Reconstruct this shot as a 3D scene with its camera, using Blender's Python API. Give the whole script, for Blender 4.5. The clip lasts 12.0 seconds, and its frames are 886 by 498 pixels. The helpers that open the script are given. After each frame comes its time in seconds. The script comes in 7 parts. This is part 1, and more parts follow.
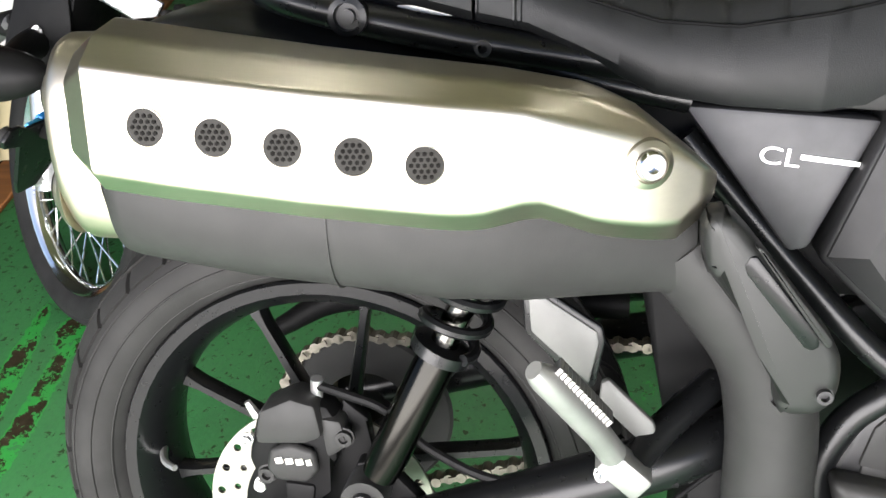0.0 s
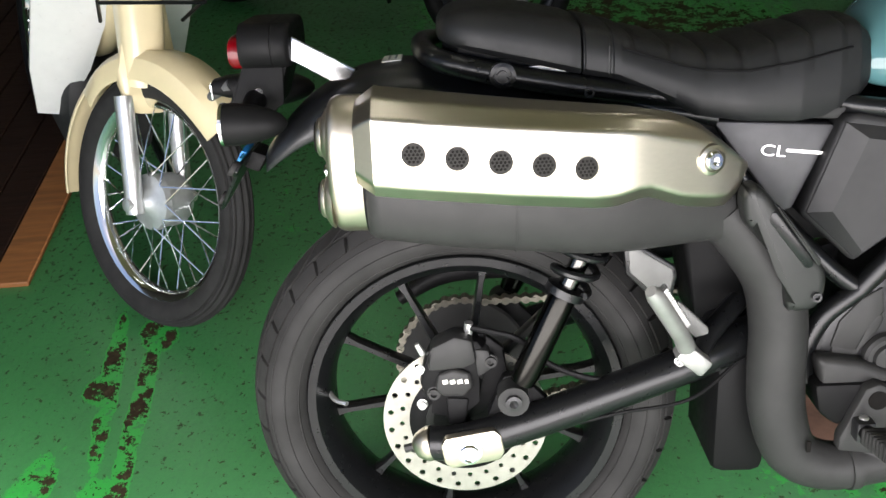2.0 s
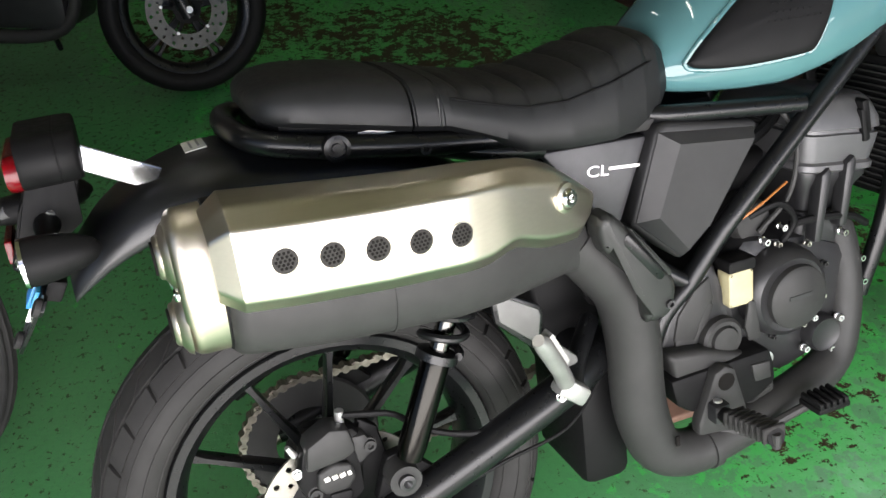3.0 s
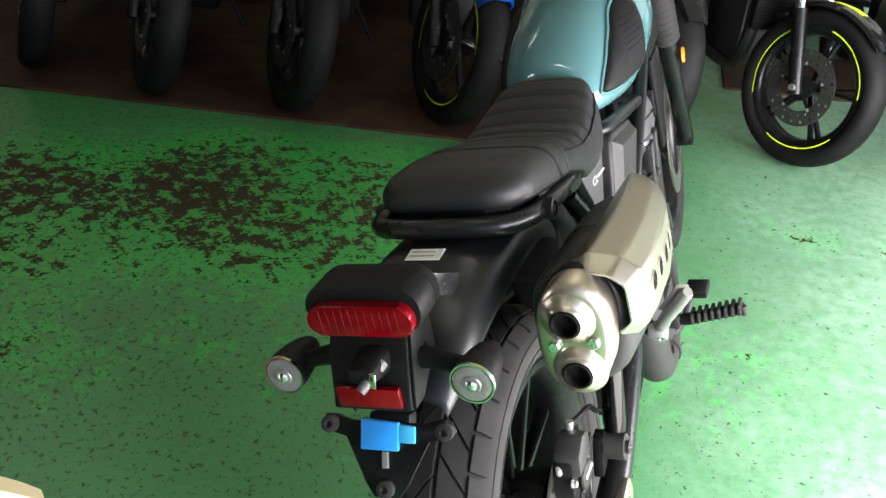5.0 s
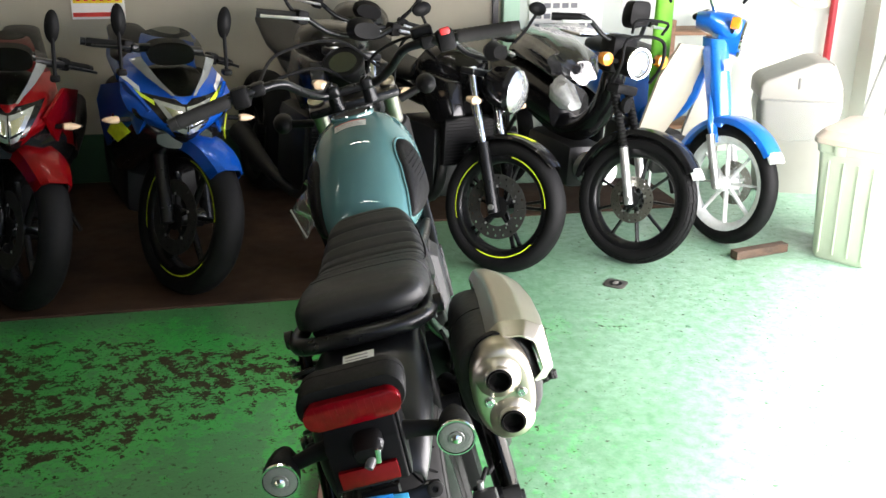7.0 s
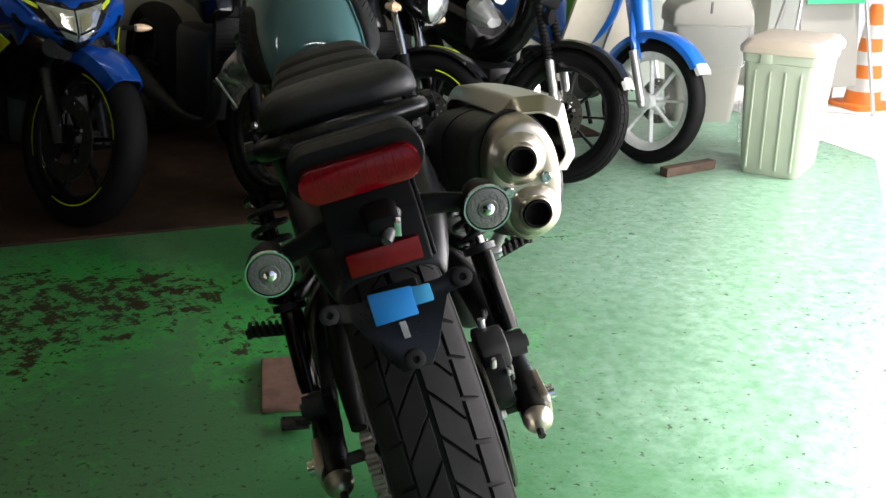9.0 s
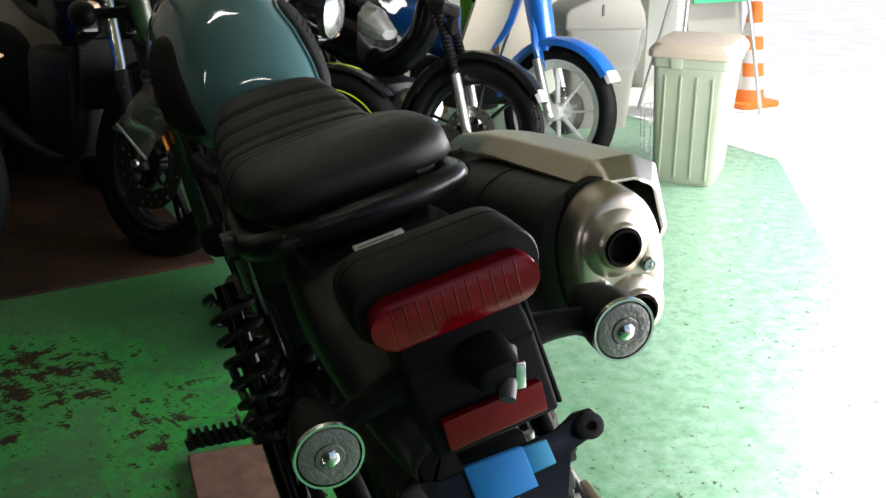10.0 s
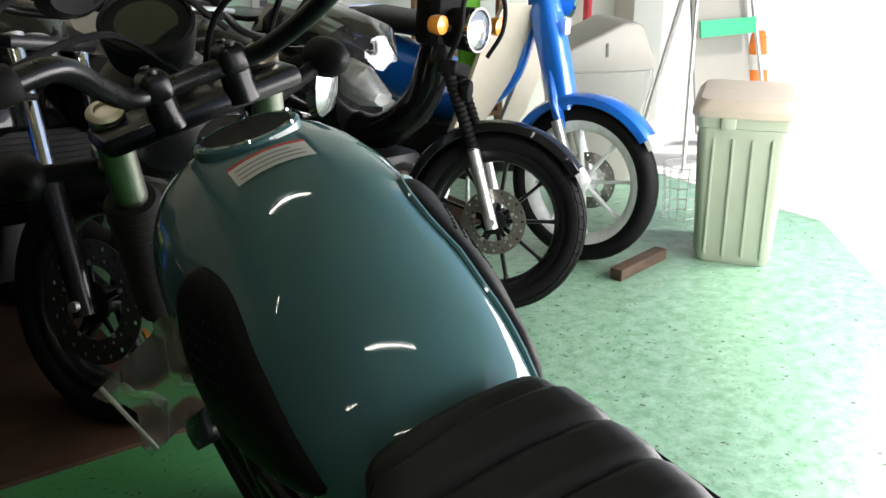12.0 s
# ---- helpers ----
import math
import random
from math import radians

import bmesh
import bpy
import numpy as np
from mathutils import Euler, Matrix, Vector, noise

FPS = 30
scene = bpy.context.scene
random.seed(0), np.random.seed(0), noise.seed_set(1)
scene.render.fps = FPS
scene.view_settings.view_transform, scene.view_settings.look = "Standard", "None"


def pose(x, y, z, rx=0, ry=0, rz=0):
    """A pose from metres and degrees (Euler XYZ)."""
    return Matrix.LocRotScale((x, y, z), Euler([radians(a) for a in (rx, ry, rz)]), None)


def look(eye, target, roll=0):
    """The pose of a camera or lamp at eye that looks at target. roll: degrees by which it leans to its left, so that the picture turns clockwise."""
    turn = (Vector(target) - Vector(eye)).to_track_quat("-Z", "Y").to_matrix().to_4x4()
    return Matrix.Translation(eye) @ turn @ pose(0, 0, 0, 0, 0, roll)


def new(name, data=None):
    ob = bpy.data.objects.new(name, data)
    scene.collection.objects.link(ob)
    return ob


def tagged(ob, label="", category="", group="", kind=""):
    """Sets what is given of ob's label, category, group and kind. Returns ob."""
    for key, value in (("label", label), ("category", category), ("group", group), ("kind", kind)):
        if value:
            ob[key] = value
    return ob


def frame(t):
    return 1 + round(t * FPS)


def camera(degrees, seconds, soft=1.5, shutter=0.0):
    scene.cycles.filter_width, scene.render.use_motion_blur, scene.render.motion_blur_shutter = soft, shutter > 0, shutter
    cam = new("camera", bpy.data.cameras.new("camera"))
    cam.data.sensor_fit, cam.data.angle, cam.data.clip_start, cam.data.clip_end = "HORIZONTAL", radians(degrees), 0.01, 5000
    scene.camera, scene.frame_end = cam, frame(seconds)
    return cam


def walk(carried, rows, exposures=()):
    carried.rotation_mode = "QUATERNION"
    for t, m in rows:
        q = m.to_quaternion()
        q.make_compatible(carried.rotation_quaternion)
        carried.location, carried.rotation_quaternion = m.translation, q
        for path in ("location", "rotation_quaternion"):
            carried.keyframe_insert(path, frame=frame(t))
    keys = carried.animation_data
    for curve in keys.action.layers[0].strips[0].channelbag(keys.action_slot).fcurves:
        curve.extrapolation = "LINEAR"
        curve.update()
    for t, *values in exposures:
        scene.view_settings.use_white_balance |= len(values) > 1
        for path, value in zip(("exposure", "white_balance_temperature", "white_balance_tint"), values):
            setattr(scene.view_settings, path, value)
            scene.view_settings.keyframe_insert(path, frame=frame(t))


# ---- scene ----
cam = camera(49.2, 12.0)
PATH = [
    (0, (0.71, 0.284, 1.086), (-0.889, -0.089, -0.057), -3.7),
    (0.5, (0.802, 0.291, 1.15), (-0.801, -0.071, 0.01), -3.6),
    (1, (0.943, 0.264, 1.196), (-0.67, -0.07, 0.061), -3.4),
    (1.5, (1.05, 0.2, 1.24), (-0.572, -0.097, 0.107), -2.9),
    (2, (1.094, 0.05, 1.3), (-0.548, -0.067, 0.163), -2.6),
    (2.5, (1.091, -0.036, 1.33), (-0.513, 0.289, 0.181), -2.4),
    (3, (0.944, -0.143, 1.342), (-0.595, 0.382, 0.176), -1.7),
    (3.2, (0.842, -0.212, 1.361), (-0.655, 0.393, 0.182), -1.1),
    (4.8, (0.377, -1.018, 1.43), (-0.282, 0.561, 0.394), 2.3),
    (5, (0.314, -1.105, 1.446), (-0.33, 0.482, 0.413), 2.3),
    (5.5, (0.211, -1.269, 1.501), (-0.317, 0.428, 0.584), 1.4),
    (6, (0.158, -1.421, 1.515), (-0.146, 0.421, 0.798), 1.1),
    (6.5, (0.091, -1.486, 1.509), (-0.002, 0.382, 0.8), 0.8),
    (7, (-0.007, -1.448, 1.462), (0.014, 0.424, 0.759), 0.6),
    (7.5, (-0.092, -1.451, 1.376), (0.013, 0.419, 0.674), 0.6),
    (7.7, (-0.103, -1.453, 1.341), (0.044, 0.415, 0.642), 0.6),
    (9.3, (-0.209, -1.217, 1.051), (0.126, 0.63, 0.362), 0.5),
    (9.5, (-0.245, -1.142, 1.044), (0.16, 0.692, 0.358), 0.3),
    (10, (-0.324, -0.921, 1.078), (0.244, 0.869, 0.389), 0.2),
    (10.5, (-0.373, -0.68, 1.124), (0.247, 1.091, 0.432), 0.2),
    (11, (-0.395, -0.469, 1.134), (0.292, 1.278, 0.442), -0.0),
    (11.5, (-0.394, -0.226, 1.122), (0.361, 1.497, 0.443), -0.4),
    (12, (-0.401, -0.059, 1.158), (0.356, 1.66, 0.471), -0.2),
]
LIGHTING = [(0, 0.4, 6500, 14), (0.5, -0.12, 6500, 14), (1.0, -0.15, 6500, 15), (1.5, -0.15, 6500, 15), (2.5, 0.0, 6500, 15), (3.2, 0.05, 6500, 15), (5.0, 0.95, 6500, 16), (5.5, 1.35, 6500, 16), (6.0, 1.5, 6500, 16), (6.5, 1.2, 6500, 16), (7.0, 0.78, 6500, 16), (7.7, 0.48, 6500, 16), (9.3, -0.25, 6500, 16), (10.5, -0.25, 6500, 14), (11.0, 0.2, 6500, 14), (11.5, 0.35, 6500, 14), (12, -0.1, 6500, 14)]
walk(cam, [(t, look(eye, target, roll)) for t, eye, target, roll in PATH], LIGHTING)

# ---- light ----
world = bpy.data.worlds.new("sky")
scene.world = world
world.use_nodes = True
wn = world.node_tree.nodes
sky = wn.new("ShaderNodeTexSky")
sky.sky_type, sky.sun_disc = "NISHITA", False
sky.sun_elevation, sky.sun_rotation = radians(55), radians(118)
wn["Background"].inputs[1].default_value = 0.15
world.node_tree.links.new(sky.outputs[0], wn["Background"].inputs[0])
sun_data = bpy.data.lights.new("sun", "SUN")
sun_data.energy, sun_data.angle, sun_data.color = 5.0, radians(6), (1, 0.97, 0.92)
sun = new("sun", sun_data)
sun.matrix_world = look((6.53, -1.87, 8.57), (1.5, 0.8, 0))
TURN = radians(11.5)      # the shop's walls against the machine's axis


def room(u, v, z=0.0, turn=0.0):
    """A place and heading in the shop's own grid."""
    c, s = math.cos(TURN), math.sin(TURN)
    return Matrix.Translation((u * c - v * s, u * s + v * c, z)) @ Matrix.Rotation(TURN + radians(turn), 4, "Z")


# low area lamp added to stand in for daylight from outside
day_data = bpy.data.lights.new("daylight", "AREA")
day_data.shape, day_data.size, day_data.size_y, day_data.energy = "RECTANGLE", 0.95, 3.6, 145
day_data.color = (1.0, 0.98, 0.95)
day = new("daylight", day_data)
FRONT = (1.78, 0.7)       # middle of the added daylight panel, and its heading from +y towards +x
FRONT_TURN = 28.0
day.matrix_world = Matrix.Translation((*FRONT, 0.78)) @ Matrix.Rotation(radians(-FRONT_TURN), 4, "Z") @ Matrix.Rotation(radians(62), 4, "Y")

# ---- materials ----


def ramp(nt, fac, stops):
    n = nt.nodes.new("ShaderNodeValToRGB")
    e = n.color_ramp.elements
    while len(e) < len(stops):
        e.new(0.5)
    for el, (p, c) in zip(e, stops):
        el.position, el.color = p, (*c, 1)
    nt.links.new(fac, n.inputs[0])
    return n.outputs[0]


def tex(nt, kind, scale, detail=4.0, stretch=(1, 1, 1), rough=0.55, space="Object"):
    c = nt.nodes.new("ShaderNodeTexCoord")
    m = nt.nodes.new("ShaderNodeMapping")
    m.inputs["Scale"].default_value = stretch
    nt.links.new(c.outputs[space], m.inputs[0])
    n = nt.nodes.new("ShaderNodeTex" + kind)
    n.inputs["Scale"].default_value = scale
    if kind == "Noise":
        n.inputs["Detail"].default_value = detail
        n.inputs["Roughness"].default_value = rough
    nt.links.new(m.outputs[0], n.inputs["Vector"])
    return n.outputs[0]


def mat(name, color, rough=0.5, metal=0.0, vary=0.12, scale=30.0, bump=0.05, bscale=200.0, coat=0.0,
        stretch=(1, 1, 1), rvary=0.1, spec=0.5):
    """A surface: colour varied at two scales, gloss varied, fine relief."""
    m = bpy.data.materials.new(name)
    m.use_nodes = True
    nt = m.node_tree
    p = nt.nodes["Principled BSDF"]
    big = tex(nt, "Noise", scale, 5, stretch)
    lo = tuple(c * (1 - vary) for c in color)
    hi = tuple(min(1, c * (1 + vary)) for c in color)
    nt.links.new(ramp(nt, big, [(0.3, lo), (0.7, hi)]), p.inputs["Base Color"])
    p.inputs["Metallic"].default_value = metal
    p.inputs["Specular IOR Level"].default_value = spec
    mr = nt.nodes.new("ShaderNodeMapRange")
    mr.inputs[1].default_value, mr.inputs[2].default_value = 0.3, 0.7
    mr.inputs[3].default_value, mr.inputs[4].default_value = max(0.02, rough - rvary * rough), min(1, rough + rvary * rough)
    nt.links.new(tex(nt, "Noise", scale * 3.1, 3, stretch), mr.inputs[0])
    nt.links.new(mr.outputs[0], p.inputs["Roughness"])
    if bump:
        b = nt.nodes.new("ShaderNodeBump")
        b.inputs["Strength"].default_value, b.inputs["Distance"].default_value = bump, 0.002
        nt.links.new(tex(nt, "Noise", bscale, 3, stretch), b.inputs["Height"])
        nt.links.new(b.outputs[0], p.inputs["Normal"])
    p.inputs["Coat Weight"].default_value = coat
    p.inputs["Coat Roughness"].default_value = 0.02
    return m


BLACK = mat("black_paint", (0.0045, 0.0048, 0.0052), 0.28, bump=0, spec=0.32, rvary=0.03)
MATTE = mat("matte_black_plastic", (0.0055, 0.0055, 0.0057), 0.5, bump=0.12, bscale=900, spec=0.1)
CHAR = mat("charcoal_plastic", (0.0155, 0.0155, 0.016), 0.5, bump=0.08, bscale=900, spec=0.3)
GUARDM = mat("guard_plastic", (0.0115, 0.012, 0.0115), 0.46, bump=0.06, bscale=900, spec=0.4)
GREYP = mat("grey_black_coating", (0.024, 0.024, 0.0235), 0.5, 0.1, bump=0.06, bscale=700, spec=0.22)
# darker copy of the rubber, the row's dimmer light put into its colour
SHADETYRE = mat("shaded_tyre", (0.0058, 0.0058, 0.006), 0.6, vary=0.25, scale=14, bump=0.1, bscale=120, spec=0.12)
RUBBER = mat("rubber", (0.025, 0.0245, 0.024), 0.66, vary=0.25, scale=14, bump=0.1, bscale=120, spec=0.1)
SEATM = mat("seat_vinyl", (0.008, 0.0085, 0.0088), 0.47, vary=0.1, bump=0.16, bscale=900, spec=0.3)
STEEL = mat("brushed_steel", (0.5, 0.47, 0.39), 0.31, 1.0, vary=0.03, scale=260, stretch=(1, 0.02, 1), bump=0, rvary=0.02)
CAPST = mat("satin_steel", (0.5, 0.455, 0.37), 0.36, 1.0, vary=0.06, bump=0.03, bscale=500)
ALU = mat("cast_aluminium", (0.68, 0.68, 0.67), 0.36, 0.9, vary=0.08, bump=0.06, bscale=500)
SMOKEC = mat("smoked_chrome", (0.018, 0.0175, 0.016), 0.2, 1.0, vary=0.06, bump=0)
RESTAL = mat("rest_alloy", (0.26, 0.26, 0.25), 0.36, 0.6, vary=0.1, bump=0.05, bscale=400)
CHROME = mat("chrome", (0.78, 0.78, 0.78), 0.12, 1.0, vary=0.04, bump=0)
DISC = mat("disc_steel", (0.33, 0.32, 0.285), 0.38, 1.0, vary=0.1, scale=50, bump=0.03)
DARKD = mat("dull_disc_steel", (0.09, 0.09, 0.085), 0.45, 0.8, vary=0.15, scale=50, bump=0.03)
TEAL = mat("tank_paint", (0.052, 0.128, 0.134), 0.5, 0.0, vary=0.03, scale=9, bump=0, coat=1.0, rvary=0.02, spec=0.04)
ENGINE = mat("engine_paint", (0.02, 0.02, 0.021), 0.4, 0.35, vary=0.15, bump=0.05, bscale=500)
REDL = mat("red_lens", (0.1, 0.0008, 0.003), 0.2, vary=0.2, scale=60, bump=0.1, bscale=160, spec=0.3)
WALLB = mat("beige_wall", (0.36, 0.325, 0.25), 0.7, vary=0.08, scale=2.5, bump=0.1, bscale=60)
WALLW = mat("pale_wall", (0.6, 0.64, 0.57), 0.7, vary=0.05, scale=2.5, bump=0.1, bscale=60)
WALLD = mat("unseen_dark_wall", (0.09, 0.08, 0.065), 0.7, vary=0.1, scale=2.5, bump=0.1, bscale=60)
CEIL = mat("ceiling_paint", (0.22, 0.21, 0.11), 0.8, vary=0.05, scale=3)
MATT = mat("brown_mat", (0.034, 0.018, 0.01), 0.7, vary=0.45, scale=5, bump=0.1, bscale=90, spec=0.2)
WOOD = mat("wood", (0.2, 0.1, 0.045), 0.6, vary=0.35, scale=9, stretch=(1, 8, 8), bump=0.15)
APRON = mat("concrete", (0.72, 0.71, 0.68), 0.8, vary=0.12, scale=4, bump=0.2, bscale=60)

# ---- mesh tools ----


def finish(bm, smooth=40):
    bmesh.ops.recalc_face_normals(bm, faces=bm.faces)
    for f in bm.faces:
        f.smooth = smooth > 0
    if smooth:
        for e in bm.edges:
            if len(e.link_faces) == 2 and e.calc_face_angle(0) > radians(smooth):
                e.smooth = False
    return bm


def part(name, bm, material, parent=None, label="", smooth=40, m=None):
    """Link a bmesh as one mesh object, under a thing or a part."""
    finish(bm, smooth)
    if m is not None:
        bm.transform(m)
    me = bpy.data.meshes.new(name)
    bm.to_mesh(me)
    bm.free()
    me.materials.append(material)
    ob = new(name, me)
    if parent is not None:
        ob.parent = parent
    if label:
        ob["label"] = label
    return ob


def thing(name, m, label, category, group="", kind=""):
    ob = new(name)
    ob.empty_display_size = 0.1
    ob.matrix_world = m
    return tagged(ob, label, category, group, kind)


def box(cx, cy, cz, sx, sy, sz, bevel=0.0, seg=2, bm=None, rot=None):
    bm = bm or bmesh.new()
    r = bmesh.ops.create_cube(bm, size=1.0)
    vs = r["verts"]
    bmesh.ops.scale(bm, vec=(sx, sy, sz), verts=vs)
    if bevel:
        es = list({e for v in vs for e in v.link_edges})
        vs = bmesh.ops.bevel(bm, geom=es, offset=bevel, segments=seg, profile=0.5, affect="EDGES")["verts"]
    if rot is not None:
        bmesh.ops.transform(bm, matrix=rot, verts=vs)
    bmesh.ops.translate(bm, vec=(cx, cy, cz), verts=vs)
    return bm


def loft(rings, caps=True, closed=False, bm=None):
    """A skin over rings of equal length."""
    bm = bm or bmesh.new()
    vs = [[bm.verts.new(p) for p in ring] for ring in rings]
    n = len(vs[0])
    pairs = list(zip(vs, vs[1:])) + ([(vs[-1], vs[0])] if closed else [])
    for a, b in pairs:
        for i in range(n):
            j = (i + 1) % n
            bm.faces.new((a[i], a[j], b[j], b[i]))
    if caps and not closed:
        bm.faces.new(vs[0])
        bm.faces.new(list(reversed(vs[-1])))
    return bm


def smooth_path(points, steps=6):
    """Catmull-Rom through points of any length."""
    p = [Vector(q) for q in points]
    p = [p[0] * 2 - p[1]] + p + [p[-1] * 2 - p[-2]]
    out = []
    for i in range(1, len(p) - 2):
        for k in range(steps):
            t = k / steps
            a, b, c, d = p[i - 1], p[i], p[i + 1], p[i + 2]
            out.append(0.5 * (2 * b + (c - a) * t + (2 * a - 5 * b + 4 * c - d) * t * t + (3 * b - a - 3 * c + d) * t ** 3))
    out.append(p[-2])
    return out


def tube(points, radius, n=12, steps=6, bm=None, caps=True):
    """A round bar along a smooth path; radius may be a list, one a point."""
    if isinstance(radius, (int, float)):
        radius = [radius] * len(points)
    path = smooth_path([(*q, r) for q, r in zip(points, radius)], steps) if steps > 1 else [Vector((*q, r)) for q, r in zip(points, radius)]
    pos = [Vector(q[:3]) for q in path]
    rings, side = [], None
    for i, c in enumerate(pos):
        d = (pos[min(i + 1, len(pos) - 1)] - pos[max(i - 1, 0)]).normalized()
        if side is None:
            side = d.orthogonal().normalized()
        side = (side - d * side.dot(d)).normalized()
        up = d.cross(side)
        rings.append([c + path[i][3] * (side * math.cos(a) + up * math.sin(a)) for a in (2 * math.pi * k / n for k in range(n))])
    return loft(rings, caps, bm=bm)


def lathe(profile, n=32, axis="x", center=(0, 0, 0), bm=None, closed=False):
    """Turn (radius, height) pairs round an axis."""
    bm = bm or bmesh.new()
    turn = {"x": Matrix.Rotation(radians(90), 3, "Y"), "y": Matrix.Rotation(radians(-90), 3, "X"), "z": Matrix.Identity(3)}[axis]
    c = Vector(center)
    rings = [[c + turn @ Vector((r * math.cos(2 * math.pi * k / n), r * math.sin(2 * math.pi * k / n), h)) for k in range(n)] for r, h in profile]
    return loft(rings, caps=not closed, closed=closed, bm=bm)


def slab(outline, lo, hi, axis="x", bevel=0.0, bm=None, seg=2):
    """A plate: an outline in the two other axes, between two planes of the axis."""
    bm = bm or bmesh.new()
    put = {"x": lambda a, b, h: (h, a, b), "y": lambda a, b, h: (a, h, b), "z": lambda a, b, h: (a, b, h)}[axis]
    low = [bm.verts.new(put(a, b, lo)) for a, b in outline]
    top = [bm.verts.new(put(a, b, hi)) for a, b in outline]
    n = len(outline)
    bm.faces.new(low), bm.faces.new(list(reversed(top)))
    for i in range(n):
        bm.faces.new((low[i], top[i], top[(i + 1) % n], low[(i + 1) % n]))
    if bevel:
        es = list({e for v in low + top for e in v.link_edges})
        bmesh.ops.bevel(bm, geom=es, offset=bevel, segments=seg, profile=0.5, affect="EDGES")
    return bm


def rounded(w, h, r, n=5, cx=0.0, cy=0.0):
    """A rectangle with round corners."""
    out = []
    for sx, sy, a0 in ((1, 1, 0), (-1, 1, 90), (-1, -1, 180), (1, -1, 270)):
        for k in range(n + 1):
            a = radians(a0 + 90 * k / n)
            out.append((cx + sx * (w / 2 - r) + r * math.cos(a), cy + sy * (h / 2 - r) + r * math.sin(a)))
    return out


def super_ring(cx, cz, w, h, y, n=24, e=2.5, axis="y", lean=0.0):
    """A ring across y: a rounded box outline."""
    ring = []
    for k in range(n):
        a = 2 * math.pi * k / n
        c, s = math.cos(a), math.sin(a)
        x = abs(c) ** (2 / e) * w / 2 * (1 if c >= 0 else -1)
        z = abs(s) ** (2 / e) * h / 2 * (1 if s >= 0 else -1)
        ring.append((cx + x + lean * z, y, cz + z))
    return ring

# ---- the shop ----


def plain(name, bm, material, label, m=None, smooth=0, category=""):
    return tagged(part(name, bm, material, None, "", smooth, m), label, category or name.split("_")[0], "", "structure")


def worn_floor():
    """Green floor paint, scuffed all over, flaked off down to brown concrete in patches, cracked along two lines;
    washed paler towards the open front for its daylight.
    """
    m = bpy.data.materials.new("worn_green_floor")
    m.use_nodes = True
    nt = m.node_tree
    N, L = nt.nodes, nt.links
    p = N["Principled BSDF"]
    def math_(op, a, b=None, c=None):
        n = N.new("ShaderNodeMath")
        n.operation = op
        for i, v in enumerate((a, b, c)):
            if v is None:
                continue
            if isinstance(v, (int, float)):
                n.inputs[i].default_value = v
            else:
                L.new(v, n.inputs[i])
        return n.outputs[0]
    def spot(x, y, rx, ry, turn=0.0):
        """1 at a place of the floor, falling to 0 at rx, ry from it."""
        c = N.new("ShaderNodeTexCoord")
        mp = N.new("ShaderNodeMapping")
        mp.vector_type = "TEXTURE"
        mp.inputs["Location"].default_value = (x, y, 0)
        mp.inputs["Rotation"].default_value = (0, 0, radians(turn))
        mp.inputs["Scale"].default_value = (rx, ry, 50)
        L.new(c.outputs["Object"], mp.inputs[0])
        g = N.new("ShaderNodeTexGradient")
        g.gradient_type = "SPHERICAL"
        L.new(mp.outputs[0], g.inputs[0])
        return g.outputs["Fac"]
    chips = tex(nt, "Noise", 19, 10, (1, 1, 1), 0.72)
    fine = tex(nt, "Noise", 75, 5, rough=0.65)
    broad = tex(nt, "Noise", 1.6, 3)
    worn = None
    for x, y, rx, ry, k, *turn in FLAKED:
        s = math_("MULTIPLY", spot(x, y, rx, ry, *turn), k)
        worn = s if worn is None else math_("MAXIMUM", worn, s)
    worn = math_("MINIMUM", math_("MULTIPLY", worn, 1.6), 1.0)
    level = math_("SUBTRACT", 0.735, math_("MULTIPLY", worn, 0.235))
    level = math_("SUBTRACT", level, math_("MULTIPLY", math_("SUBTRACT", broad, 0.5), 0.22))
    hit = math_("GREATER_THAN", math_("ADD", math_("MULTIPLY", chips, 0.76), math_("MULTIPLY", fine, 0.24)), level)
    speck = math_("GREATER_THAN", tex(nt, "Noise", 42, 6, (1, 1, 1), 0.62), math_("SUBTRACT", 0.705, math_("MULTIPLY", broad, 0.12)))
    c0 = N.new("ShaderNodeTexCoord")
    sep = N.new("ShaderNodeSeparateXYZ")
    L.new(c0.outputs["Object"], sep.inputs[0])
    frontward = math_("ADD", math_("MULTIPLY", sep.outputs[0], 0.95), math_("MULTIPLY", sep.outputs[1], 0.16))
    frontward = math_("ADD", frontward, math_("MULTIPLY", math_("SUBTRACT", broad, 0.5), 1.2))
    far = N.new("ShaderNodeMapRange")
    far.inputs[1].default_value, far.inputs[2].default_value = -1.1, 0.7
    far.inputs[3].default_value, far.inputs[4].default_value = 0.07, -0.01
    L.new(frontward, far.inputs[0])
    grit = math_("GREATER_THAN", tex(nt, "Noise", 58, 7, (1, 1, 1), 0.66), math_("SUBTRACT", math_("SUBTRACT", 0.695, far.outputs[0]), math_("MULTIPLY", broad, 0.1)))
    soft = math_("MAXIMUM", math_("MAXIMUM", hit, math_("MULTIPLY", speck, 0.8)), math_("MULTIPLY", grit, 0.75))
    green = ramp(nt, tex(nt, "Noise", 2.3, 6, rough=0.6), [(0.3, (0.022, 0.15, 0.036)), (0.55, (0.032, 0.19, 0.052)), (0.75, (0.055, 0.23, 0.085))])
    scuff = N.new("ShaderNodeMix")
    scuff.data_type = "RGBA"
    L.new(math_("MULTIPLY", tex(nt, "Noise", 28, 5, rough=0.7), 0.3), scuff.inputs["Factor"])
